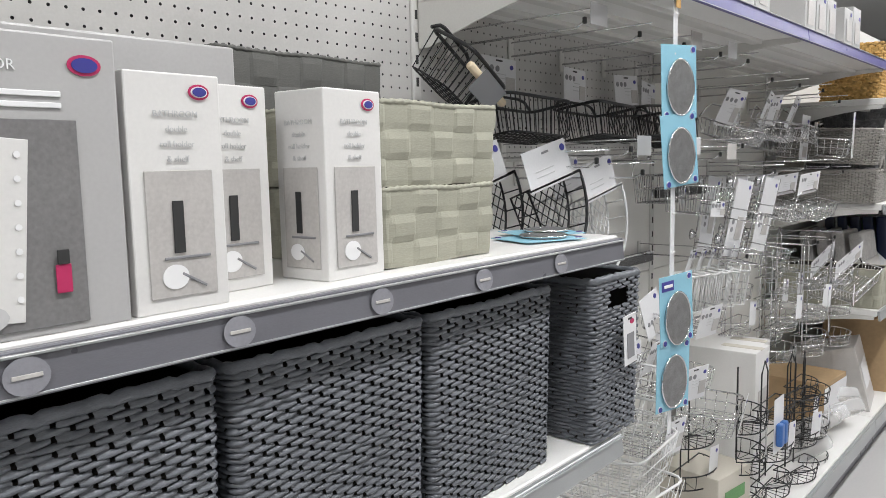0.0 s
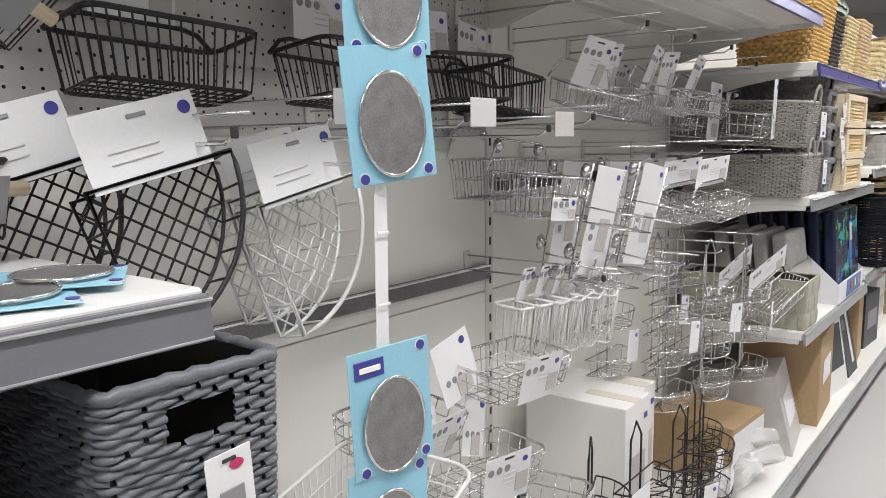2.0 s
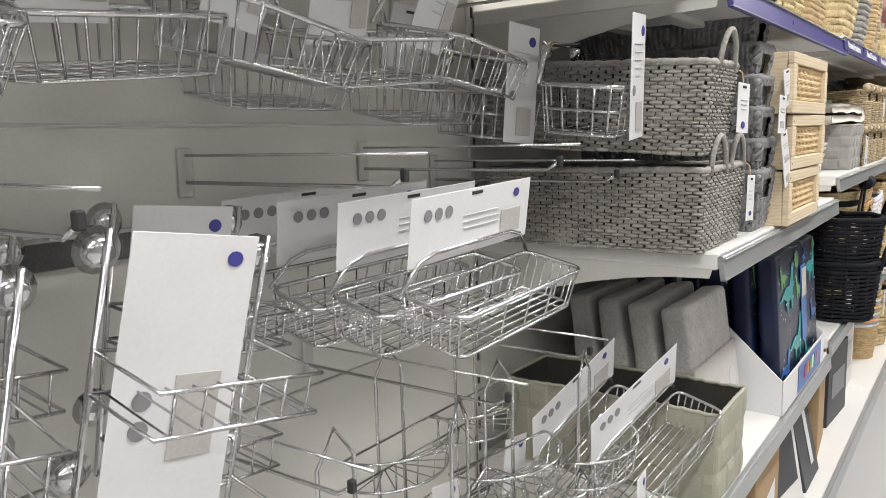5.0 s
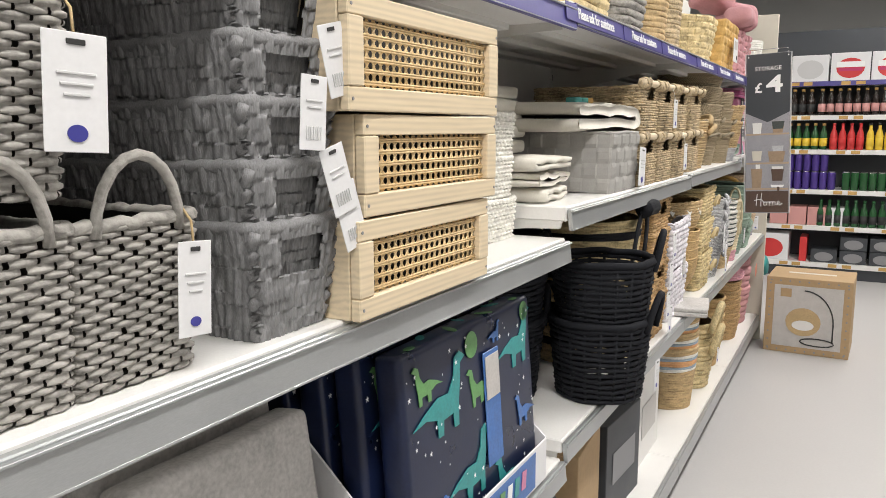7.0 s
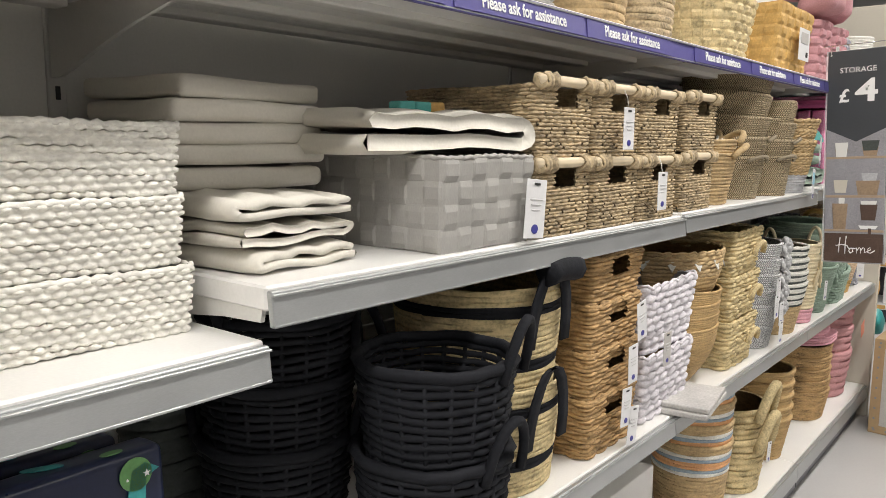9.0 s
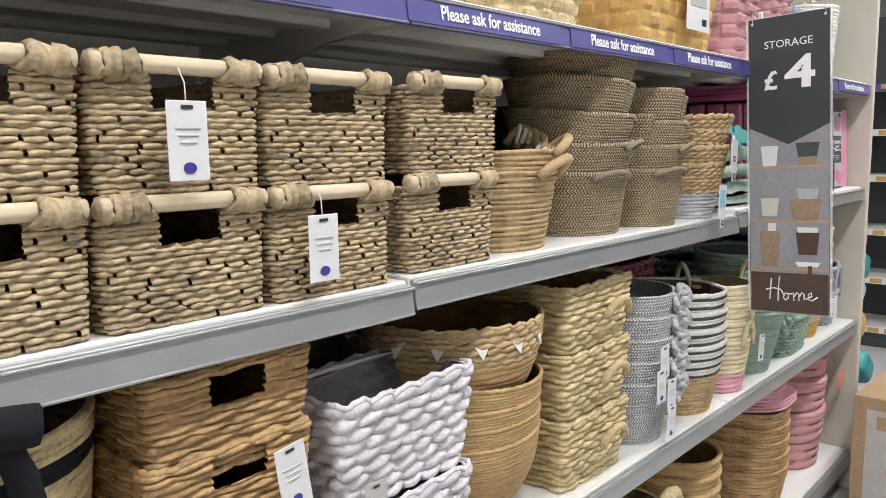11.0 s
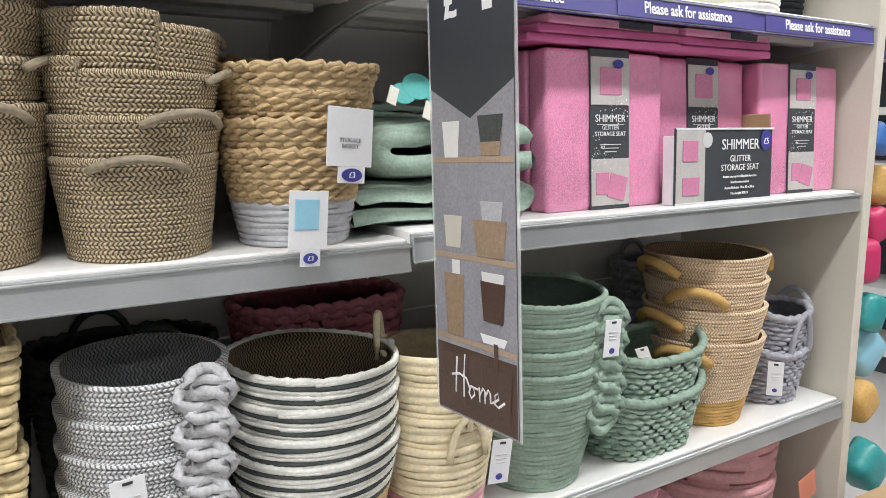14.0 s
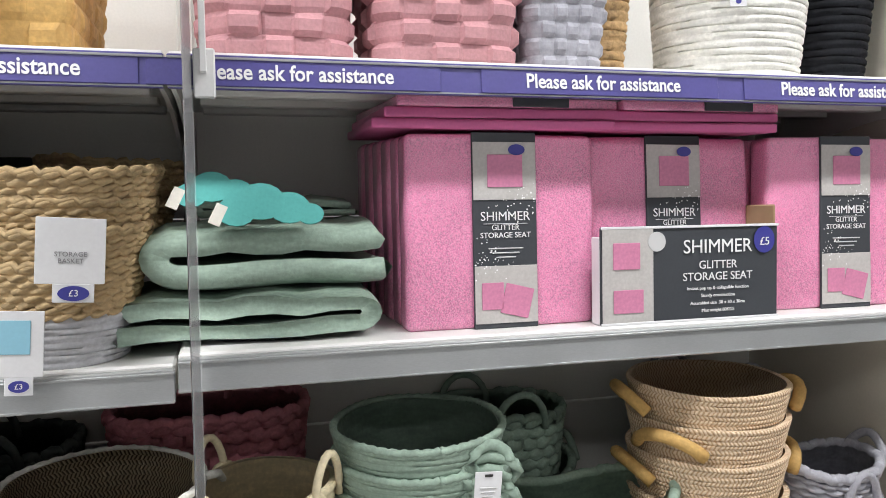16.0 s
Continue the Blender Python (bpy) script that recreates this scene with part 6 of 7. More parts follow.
# ---- hanging wire goods ----
def wire_basket(name, label, mat, w, d, h, nw, nd, m, rim=0.0028, thin=0.0013, rings=1, arch_h=0.0, card=None, group="", taper=0.9, suction=False, cat="wire basket"):
    """A rectangular wire basket with rounded corners: rim, lower ring, ribs across and along, and its card."""
    t = thing(name, m, label, cat, group)

    def ring(k, z):
        c = min(w, d) * 0.18
        pts = []
        for sx, sy, a0 in ((1, 1, 0), (-1, 1, 90), (-1, -1, 180), (1, -1, 270)):
            for q in range(4):
                a = radians(a0 + 30 * q)
                pts.append((sx * (w * k / 2 - c) + c * math.cos(a), sy * (d * k / 2 - c) + c * math.sin(a), z))
        return pts
    wires("rim", [(ring(1, 0), rim, True)], mat, t)
    for r in range(rings):
        f = (r + 1) / rings
        wires("ring", [(ring(1 - (1 - taper) * f, -h * f), thin * 1.3, True)], mat, t)
    for i in range(nw):
        x = -w / 2 + w * (i + 0.5) / nw
        k = taper
        wires("rib", [([(x, -d / 2, 0), (x * k, -d / 2 * k, -h), (x * k, d / 2 * k, -h), (x, d / 2, 0)], thin, False)], mat, t, "", 4)
    for i in range(nd):
        y = -d / 2 + d * (i + 0.5) / nd
        k = taper
        wires("rib", [([(-w / 2, y, 0), (-w / 2 * k, y * k, -h), (w / 2 * k, y * k, -h), (w / 2, y, 0)], thin, False)], mat, t, "", 4)
    if arch_h:
        wires("back_arch", [([(-w / 2, d / 2, 0), (-w * 0.4, d / 2, arch_h * 0.8), (-w * 0.3, d / 2, arch_h), (w * 0.3, d / 2, arch_h), (w * 0.4, d / 2, arch_h * 0.8), (w / 2, d / 2, 0)], rim, False)], mat, t)
    if suction:
        for sx in (-1, 1):
            bm = bmesh.new()
            bmesh.ops.create_cone(bm, cap_ends=True, segments=14, radius1=0.017, radius2=0.007, depth=0.012)
            bmesh.ops.rotate(bm, verts=bm.verts, cent=(0, 0, 0), matrix=Matrix.Rotation(radians(90), 3, "X"))
            o = part("suction_cup", bm, M_CHROME, t, "chrome suction cup", True)
            o.location = (sx * w * 0.32, d / 2 + 0.004, max(arch_h * 0.8, 0.02))
    if card:
        cw, ch, cy, cz, tilt = card
        c = plate("card", cw, ch, M_CARD, t, pose(0, cy, cz, tilt), "white header card")
        for k in range(3):
            disc("card_dot", 0.0075, 0.0075, M_INK, c, pose(-cw * 0.38 + 0.021 * k, -0.0016, ch * 0.22), n=12)
        disc("card_mark", 0.007, 0.006, M_BLUELOGO, c, pose(cw * 0.36, -0.0016, ch * 0.3), n=12)
        for k in range(3):
            plate("print_line", cw * 0.3, 0.002, M_INKLIGHT, c, pose(cw * 0.05, -0.0016, ch * (0.1 - 0.1 * k)))
        plate("picture", min(cw * 0.28, 0.05), ch * 0.4, M_PHOTO, c, pose(cw * 0.32, -0.0016, -ch * 0.15))
        slab("card_slot", -0.012, 0.012, -0.002, -0.001, ch * 0.4, ch * 0.4 + 0.004, M_BLACKINK, c, "", 0.0)
    return t


def price_hook(x, z, y1=0.12, ticket=None, drop=0.0):
    t = thing("display_hook", pose(x, 0, z), "steel display hook with upturned tip", "hook", "display hooks")
    wires("prong", [([(0, BACK, 0), (0, y1 + 0.02, -drop), (0, y1, 0.012 - drop)], 0.0026, False)], M_CHROME, t)
    wires("label_arm", [([(0, BACK, 0.035), (0, y1 - 0.03, 0.035)], 0.0018, False)], M_CHROME, t)
    slab("back_clip", -0.012, 0.012, BACK - 0.006, BACK - 0.001, -0.02, 0.045, M_STEEL, t)
    o = slab("tip_cap", -0.004, 0.004, y1 - 0.004, y1 + 0.004, 0.006 - drop, 0.02 - drop, M_BLACKINK, t, "black rubber tip", 0.0015)
    if ticket:
        plate("ticket", 0.07, 0.045, ticket, t, pose(0, y1 - 0.032, 0.02), "price ticket holder", 0.002)


for x, z, tk in ((1.45, 1.60, M_INKLIGHT), (1.70, 1.60, None), (1.95, 1.60, M_PHOTO), (2.2, 1.60, M_INKLIGHT), (2.42, 1.60, None), (1.50, 1.31, None), (1.72, 1.28, None), (1.66, 1.335, M_INKLIGHT), (1.95, 1.335, M_INKLIGHT), (2.21, 1.32, M_PHOTO),
                 (2.39, 1.345, None), (2.65, 1.56, None), (2.95, 1.56, None), (3.25, 1.56, None), (3.5, 1.53, None), (2.7, 1.26, None), (3.05, 1.27, None), (3.4, 1.27, None), (2.45, 1.0, None), (2.95, 0.97, None), (3.25, 0.97, None), (3.5, 0.97, None), (3.6, 1.24, None)):
    price_hook(x, z, 0.13, tk)

GB = "black wire shower baskets"
k1 = wire_basket("shower_basket", "black coated wire shower basket on a display hook", M_BLACKW, 0.25, 0.13, 0.085, 15, 5, pose(1.56, 0.37, 1.465, -8, 3, -4), arch_h=0.03, card=(0.13, 0.1, 0.06, 0.075, 6), group=GB, rim=0.0042, thin=0.0016)
for m in (pose(1.93, 0.37, 1.465, -8, 2, 3), pose(2.22, 0.36, 1.47, -10, -2, -5), pose(2.41, 0.38, 1.455, -6, 4, 6)):
    copy_thing(k1, m)
wh1 = wire_basket("wood_handle_basket", "black wire basket with a wooden handle and card", M_BLACKW, 0.17, 0.13, 0.09, 8, 6, pose(1.33, 0.34, 1.545, 30, 25, 10), arch_h=0.02, rim=0.0045)
wb_, wf_ = tube_arrays([(-0.08, -0.08, -0.03), (0.08, -0.08, -0.03)], 0.009, 10)
mesh_object("wooden_handle", wb_, wf_, M_PINE, wh1, "pale wooden handle", True)
plate("sleeve", 0.1, 0.055, M_INK, wh1, pose(0, -0.09, -0.04, 10), "printed card sleeve")
copy_thing(wh1, pose(1.245, 0.36, 1.30, 5, 0, 15))


def corner_wire(m, mat, label, R=0.185, deep=0.055, pitch=0.022, rim=0.0036, thin=0.0016, card=(0.15, 0.09)):
    """A quarter-round wire shelf hung by its straight side, with a crossed wire base, a raised rail and its header card."""
    t = thing("corner_basket", m, label, "wire basket", "corner baskets")
    bow = [(R * math.sin(a), -R * math.cos(a)) for a in [math.pi / 2 * k / 14 for k in range(15)]]
    for nm, y, r in (("base_rim", 0.0, rim * 0.8), ("rail", -deep, rim)):
        wires(nm, [([(0, y, 0)] + [(a, y, b) for a, b in bow], r, True)], mat, t)
    for a, b in bow[::2]:
        wires("post", [([(a, 0, b), (a, -deep, b)], thin, False)], mat, t, "", 4)
    for k in range(1, 4):
        wires("post", [([(R * k / 4, 0, 0), (R * k / 4, -deep, 0)], thin, False)], mat, t, "", 4)
        wires("post", [([(0, 0, -R * k / 4), (0, -deep, -R * k / 4)], thin, False)], mat, t, "", 4)
    n = int(1.41 * R / pitch)
    for k in range(1, n):
        c = R * 1.4 * k / n
        if c < R:
            wires("grid_wire", [([(c, 0.001, 0), (0, 0.001, -c)], thin, False)], mat, t, "", 4)
        else:
            h = math.sqrt(max(0.0, 2 * R * R - c * c))
            wires("grid_wire", [([((c + h) / 2, 0.001, -(c - h) / 2), ((c - h) / 2, 0.001, -(c + h) / 2)], thin, False)], mat, t, "", 4)
        d = -R + 2 * R * k / n
        q = math.sqrt(max(0.0, 2 * R * R - d * d))
        wires("grid_wire", [([(max(d, 0.0), -0.001, min(d, 0.0)), ((q + d) / 2, -0.001, -(q - d) / 2)], thin, False)], mat, t, "", 4)
    c = plate("card", card[0], card[1], M_CARD, t, pose(R * 0.45, -deep - 0.004, card[1] * 0.42, 6, 0), "white header card")
    disc("card_mark", 0.008, 0.008, M_BLUELOGO, c, pose(card[0] * 0.4, -0.0016, card[1] * 0.3), n=14)
    for k in range(2):
        plate("print_line", card[0] * 0.42, 0.0022, M_INKLIGHT, c, pose(-card[0] * 0.1, -0.0016, -card[1] * (0.05 + 0.14 * k)))
    plate("card_slot", 0.024, 0.005, M_INK, c, pose(0, -0.0016, card[1] * 0.34))
    return t


k2 = corner_wire(pose(1.375, 0.27, 1.245, -14, -14, -6), M_BLACKW, "black wire corner basket with a white header card")
copy_thing(k2, pose(1.27, 0.37, 1.24, -14, -16, -4))
k3 = corner_wire(pose(1.60, 0.27, 1.215, -12, -12, 0), M_WHITEW, "white wire corner basket with a white header card")
copy_thing(k3, pose(1.62, 0.37, 1.215, -12, -12, 4))

GC = "chrome wire shower caddies"
q1 = wire_basket("shower_caddy", "chrome wire shower caddy with suction cups and card", M_CHROME, 0.23, 0.13, 0.09, 12, 5, pose(2.44, 0.28, 1.235, 4, 4, -6), rings=2, arch_h=0.07, card=(0.09, 0.05, -0.068, -0.07, 0), group=GC, suction=True)
copy_thing(q1, pose(2.46, 0.42, 1.27, 0, 0, 8))


def tower(m, tiers=2, w=0.15):
    t = thing("tier_caddy", m, "two tier chrome wire shower caddy with a printed card", "wire caddy", "tiered chrome caddies")
    h = 0.26
    for sx in (-1, 1):
        wires("post", [([(sx * w / 2, 0, h * 0.5), (sx * w / 2, 0, -h * 0.55), (sx * w / 2 * 0.8, -0.02, -h * 0.6)], 0.003, False)], M_CHROME, t)
        for z in (h * 0.42, -h * 0.3):
            bm = bmesh.new()
            bmesh.ops.create_cone(bm, cap_ends=True, segments=14, radius1=0.02, radius2=0.008, depth=0.014)
            bmesh.ops.rotate(bm, verts=bm.verts, cent=(0, 0, 0), matrix=Matrix.Rotation(radians(90), 3, "X"))
            o = part("suction_cup", bm, M_CHROME, t, "chrome suction cup", True)
            o.location = (sx * w / 2, 0.01, z)
    for k in range(tiers):
        z = h * 0.12 - k * h * 0.52
        for zz in (z, z - 0.035):
            wires("tier_ring", [([(-w / 2, 0, zz), (-w / 2, -0.1, zz), (w / 2, -0.1, zz), (w / 2, 0, zz)], 0.002, True)], M_CHROME, t)
        for i in range(6):
            x = -w / 2 + w * (i + 0.5) / 6
            wires("tier_wire", [([(x, 0, z - 0.035), (x, -0.1, z - 0.035), (x, -0.1, z)], 0.0014, False)], M_CHROME, t, "", 4)
    c = plate("card", w * 0.8, h * 1.0, M_CARD, t, pose(0, -0.006, 0.0), "white printed card")
    for k in range(2):
        disc("card_dot", 0.009, 0.009, M_INK, c, pose(-w * 0.22, -0.0016, -h * 0.05 - 0.026 * k), n=12)
    plate("picture", w * 0.3, h * 0.3, M_PHOTO, c, pose(w * 0.12, -0.0016, -h * 0.12))
    disc("card_mark", 0.008, 0.007, M_BLUELOGO, c, pose(w * 0.25, -0.0016, h * 0.42), n=12)
    return t


tw = tower(pose(2.60, 0.22, 1.12, 8, 8, -4))
for m in (pose(2.81, 0.2, 1.12, 8, 9, -4), pose(2.66, 0.34, 1.13, 6, 6, 0), pose(2.90, 0.33, 1.13, 6, 6, 0)):
    copy_thing(tw, m)
soap = wire_basket("soap_rack", "chrome wire soap rack with a white header card", M_CHROME, 0.29, 0.09, 0.05, 5, 7, pose(3.235, 0.13, 1.14, 12, -2, 0), rings=1, arch_h=0.04, card=(0.27, 0.082, 0.05, 0.068, -4), group="chrome soap racks", taper=0.94, rim=0.003, thin=0.0016)
for k in range(1, 4):
    copy_thing(soap, pose(3.225 - 0.012 * k, 0.13 + 0.085 * k, 1.135, 12, -2, -3 * k))
copy_thing(soap, pose(3.62, 0.06, 0.80, 14, -16, -10))
copy_thing(soap, pose(3.60, 0.16, 0.80, 14, -16, -6))
up = wire_basket("corner_caddy", "chrome wire corner caddy with a card, hung on a hook", M_CHROME, 0.2, 0.13, 0.05, 9, 4, pose(2.62, 0.24, 1.43, 16, 8, -20), arch_h=0.05, card=(0.09, 0.13, 0.04, 0.05, 8), group="chrome corner caddies")
for m in (pose(2.80, 0.26, 1.435, 10, -5, 0), pose(2.96, 0.22, 1.44, 12, 6, 10), pose(3.12, 0.24, 1.44, 10, -4, -8), pose(3.28, 0.22, 1.44, 12, 6, 5), pose(3.38, 0.36, 1.40, 12, 0, 0), pose(3.10, 0.38, 1.42, 12, 0, 0)):
    copy_thing(up, m)
fr = wire_basket("corner_caddy", "chrome wire caddy with a tall white card and suction cups", M_CHROME, 0.24, 0.13, 0.075, 6, 5, pose(3.635, 0.175, 1.40, 6, -4, 8), rings=2, arch_h=0.06, suction=True, rim=0.0044, thin=0.002)
c = plate("card", 0.085, 0.19, M_CARD, fr, pose(-0.05, -0.072, 0.015, -4), "tall white printed card")
disc("card_mark", 0.009, 0.008, M_BLUELOGO, c, pose(0.022, -0.0016, 0.07))
disc("card_dot", 0.008, 0.008, M_INK, c, pose(-0.025, -0.0016, -0.02))
for k in range(5):
    plate("print_line", 0.05 - 0.006 * k, 0.002, M_INKLIGHT, c, pose(-0.004, -0.0016, 0.05 - 0.012 * k))
plate("picture", 0.04, 0.045, M_PHOTO, c, pose(0.008, -0.0016, -0.06))
copy_thing(fr, pose(3.60, 0.34, 1.39, 6, 4, -6))
wsh = wire_basket("white_hook_rack", "white wire rack with a folded card on a hook", M_WHITEW, 0.13, 0.07, 0.12, 4, 3, pose(2.36, 0.28, 0.955, 6, 4, 0), rim=0.0035, thin=0.0016, card=(0.05, 0.075, 0.0, 0.045, 10), group="white wire racks")
for k in range(1, 6):
    copy_thing(wsh, pose(2.36 + 0.055 * k, 0.28 - 0.012 * k, 0.955, 6, 5 - 2 * k, 4 * k))


def round_tier(m, mat, label, group, tiers=3, r=0.105):
    t = thing("round_caddy", m, label, "wire caddy", group)
    h = 0.36
    wires("post", [([(-0.03, 0, -h * 0.75), (-0.03, 0, 0.1), (0, 0, 0.14), (0.03, 0, 0.1), (0.03, 0, -h * 0.75)], 0.0028, False)], mat, t)
    for k in range(tiers):
        z = -k * h * 0.36
        for zz, q in ((z, 1.0), (z - 0.045, 0.92)):
            pts = [(r * q * math.cos(a), -r * q * math.sin(a) * 0.8, zz) for a in [math.pi * i / 14 for i in range(15)]]
            wires("tier_ring", [(pts, 0.0022, True)], mat, t)
        for i in range(9):
            a = math.pi * (i + 0.5) / 9
            wires("tier_wire", [([(r * math.cos(a), -r * math.sin(a) * 0.8, z), (r * 0.92 * math.cos(a), -r * 0.92 * math.sin(a) * 0.8, z - 0.045), (r * 0.3 * math.cos(a), -0.004, z - 0.045)], 0.0013, False)], mat, t, "", 4)
    c = plate("card", 0.07, 0.09, M_CARD, t, pose(0.01, -0.088, -0.1, 0, 8), "white hanging card")
    disc("card_mark", 0.007, 0.006, M_BLUELOGO, c, pose(0.015, -0.0016, 0.03), n=12)
    return t


rt = round_tier(pose(3.02, 0.22, 0.86), M_CHROME, "three tier round chrome wire corner caddy", "round chrome caddies")
for m in (pose(3.18, 0.16, 0.86, 0, 0, 15), pose(3.34, 0.2, 0.86, 0, 0, -10), pose(3.50, 0.14, 0.84, 0, 0, 10), pose(3.26, 0.34, 0.88), pose(3.46, 0.34, 0.88), pose(2.90, 0.35, 0.84)):
    copy_thing(rt, m)
bk = round_tier(pose(2.62, 0.12, 0.50), M_BLACKW, "round black wire corner caddy", "round black caddies", 3, 0.115)
for m in (pose(2.42, 0.14, 0.52, 0, 0, 20), pose(2.85, 0.1, 0.48, 0, 0, -10), pose(3.08, 0.12, 0.44, 0, 0, 10), pose(3.22, 0.2, 0.42), pose(2.25, 0.24, 0.5)):
    copy_thing(bk, m)
lw = wire_basket("wire_tray", "chrome wire shower tray on its card", M_CHROME, 0.26, 0.16, 0.06, 9, 5, pose(2.27, 0.26, 0.86, 5, 0, -8), rings=2, rim=0.003, card=(0.12, 0.1, -0.09, -0.02, 8), group="wire trays")
for m in (pose(2.0, 0.32, 0.80, 10, 4, 8), pose(2.12, 0.24, 0.70, 0, 0, -12), pose(1.92, 0.22, 0.6, 0, 5, 0), pose(2.2, 0.14, 0.6, 3, 0, 14)):
    copy_thing(lw, m)
ww = wire_basket("white_wire_basket", "round cornered white wire basket stacked on the base", M_WHITEW, 0.3, 0.24, 0.12, 12, 8, pose(1.72, 0.2, 0.62, 0, 0, 5), rings=3, rim=0.004, group="white wire baskets", taper=0.8)
for m in (pose(1.72, 0.2, 0.5, 0, 0, -5), pose(1.75, 0.2, 0.38, 0, 0, 5), pose(1.8, 0.2, 0.76, 8, 0, 20), pose(1.74, 0.2, 0.29, 0, 0, 0)):
    copy_thing(ww, m)
for x, z, r, w in ((2.14, 0.86, -14, 0.12), (1.97, 0.83, 4, 0.09), (2.02, 0.74, 12, 0.1), (2.2, 0.72, 20, 0.08)):
    t = thing("header_card", pose(x, 0.3, z, -8, r, 0), "white header card of a wire rack with a blue mark", "card", "header cards")
    plate("card", w, 0.13, M_CARD, t, pose(0, 0, 0))
    disc("mark", 0.009, 0.008, M_BLUELOGO, t, pose(w * 0.3, -0.0016, 0.045), n=12)
    for k in range(3):
        disc("dot", 0.007, 0.007, M_INK, t, pose(-w * 0.3 + 0.02 * k, -0.0016, -0.02), n=10)
    plate("picture", w * 0.4, 0.04, M_PHOTO, t, pose(w * 0.1, -0.0016, -0.04))
carton(2.72, 0.16, BASE, 0.16, 0.28, 0.49, M_BOXW, "tall white carton standing on the base deck", 2, 0, [(0.0, 0.3, 0.1, 0.1, M_PHOTO), (0.05, 0.44, 0.02, 0.016, M_BLUELOGO)], True)
carton(2.88, 0.20, BASE, 0.11, 0.25, 0.48, M_BOXW, "tall white carton standing on the base deck", 4, 0, [(0.0, 0.3, 0.07, 0.1, M_PHOTO), (0.03, 0.43, 0.02, 0.016, M_BLUELOGO)], True)
carton(2.30, 0.10, BASE, 0.2, 0.2, 0.2, M_CREAM, "cream printed carton on the base deck", -8, 0, [(0, 0.13, 0.12, 0.04, M_DINOGREEN), (0.05, 0.06, 0.04, 0.04, M_BLACKINK)])
t = thing("spray_pack", pose(2.36, -0.005, 0.52), "clear pack with blue bottles on a white card", "pack")
plate("card", 0.09, 0.17, M_CARD, t, pose(0, 0, 0))
for k in range(2):
    c = cushion("bottle", 0.028, 0.02, 0.07, M_DINOBLUE, t, 0.008, 0.0, 1, "blue plastic bottle")
    c.location = (-0.02 + 0.036 * k, -0.012, -0.06)
for k in range(6):
    t = thing("bagged_goods", pose(3.1 + 0.11 * k, 0.1 + 0.05 * (k % 2), BASE + 0.01 + 0.02 * (k % 3), -35, 0, 20 - 12 * k), "clear bagged wire goods lying on the base deck", "pack", "bagged goods")
    cushion("bag", 0.16, 0.2, 0.05, M_FILM, t, 0.015, 0.012, 70 + k)
    cushion("filling", 0.12, 0.15, 0.03, M_PHOTO, t, 0.012, 0.01, 80 + k)
carton(3.56, 0.12, BASE, 0.28, 0.3, 0.2, M_KRAFT, "open brown display carton on the base deck", -4, 0, [(0.0, 0.1, 0.28, 0.16, M_CARD)])
rl = thing("back_rail", pose(0, BACK - 0.012, 0.985), "dark steel accessory rail across the back panel", "rail")
slab("rail", BX[1] + 0.02, BX[2] - 0.02, -0.01, 0.01, -0.018, 0.018, M_RAIL, rl, "", 0.003)
slab("rail_lip", BX[1] + 0.02, BX[2] - 0.02, -0.014, -0.008, 0.014, 0.02, M_CHROME, rl, "", 0.001)
slab("rail", BX[2] + 0.02, BX[3] - 0.02, -0.01, 0.01, 0.2, 0.236, M_RAIL, rl, "", 0.003)
slab("rail_lip", BX[2] + 0.02, BX[3] - 0.02, -0.014, -0.008, 0.232, 0.238, M_CHROME, rl, "", 0.001)


# ---- top shelf ----
def top_basket(name, x, w0, w1, d, h, rows, mat, label, style="braid", amp=0.007, pitch=0.03, corner=0.03, y=0.16, z=UP, **kw):
    t = thing(name, pose(x, y, z), label, "basket")
    shell("body", (w0, d * 0.85), (w1, d), h, rows, mat, t, style=style, amp=amp, pitch=pitch, corner=corner, **kw)
    return t


UB = UP - 0.01
top_basket("wicker_basket", 3.92, 0.3, 0.34, 0.28, 0.24, 18, M_OCHRE, "golden willow basket on the top shelf", "weave", 0.006, 0.014, z=UB)
top_basket("wicker_basket", 4.2, 0.18, 0.2, 0.26, 0.2, 14, M_SHADE_AND_CRATE, "dark wire crate on the top shelf", "weave", 0.006, 0.02, z=UB)
top_basket("wicker_basket", 4.45, 0.24, 0.27, 0.26, 0.22, 16, M_CREAMGRASS, "pale willow basket on the top shelf", "weave", 0.006, 0.014, z=UB)
folded(4.2, 0.15, UB + 0.205, 0.22, 0.24, 0.06, M_GREENCORD, "folded green fabric basket on the top shelf", 3, 91)
top_basket("wicker_basket", 4.74, 0.24, 0.27, 0.26, 0.24, 16, M_STRAW, "straw basket on the top shelf", "twist", 0.006, 0.02, z=UB)
top_basket("braided_basket", 5.14, 0.3, 0.36, 0.3, 0.17, 8, M_CREAMGRASS, "cream braided basket on the top shelf", corner=0.1)
top_basket("braided_basket", 5.5, 0.26, 0.3, 0.28, 0.17, 9, M_GREYWEAVE, "grey twig basket on the top shelf", "braid", 0.01, 0.02, corner=0.1)
top_basket("rope_basket", 5.82, 0.24, 0.29, 0.28, 0.25, 16, M_STRAW, "tall straw rope basket on the top shelf", "twist", 0.005, 0.02, corner=1.0)
top_basket("rope_basket", 6.1, 0.22, 0.24, 0.24, 0.3, 20, M_SEAGRASS, "tall seagrass rope basket on the top shelf", "twist", 0.005, 0.02, corner=1.0)
top_basket("check_basket", 6.52, 0.3, 0.4, 0.34, 0.16, 7, M_CREAMGRASS, "cream and natural chequer woven bowl on the top shelf", "check", 0.006, 0.03, corner=0.16, y=0.18)
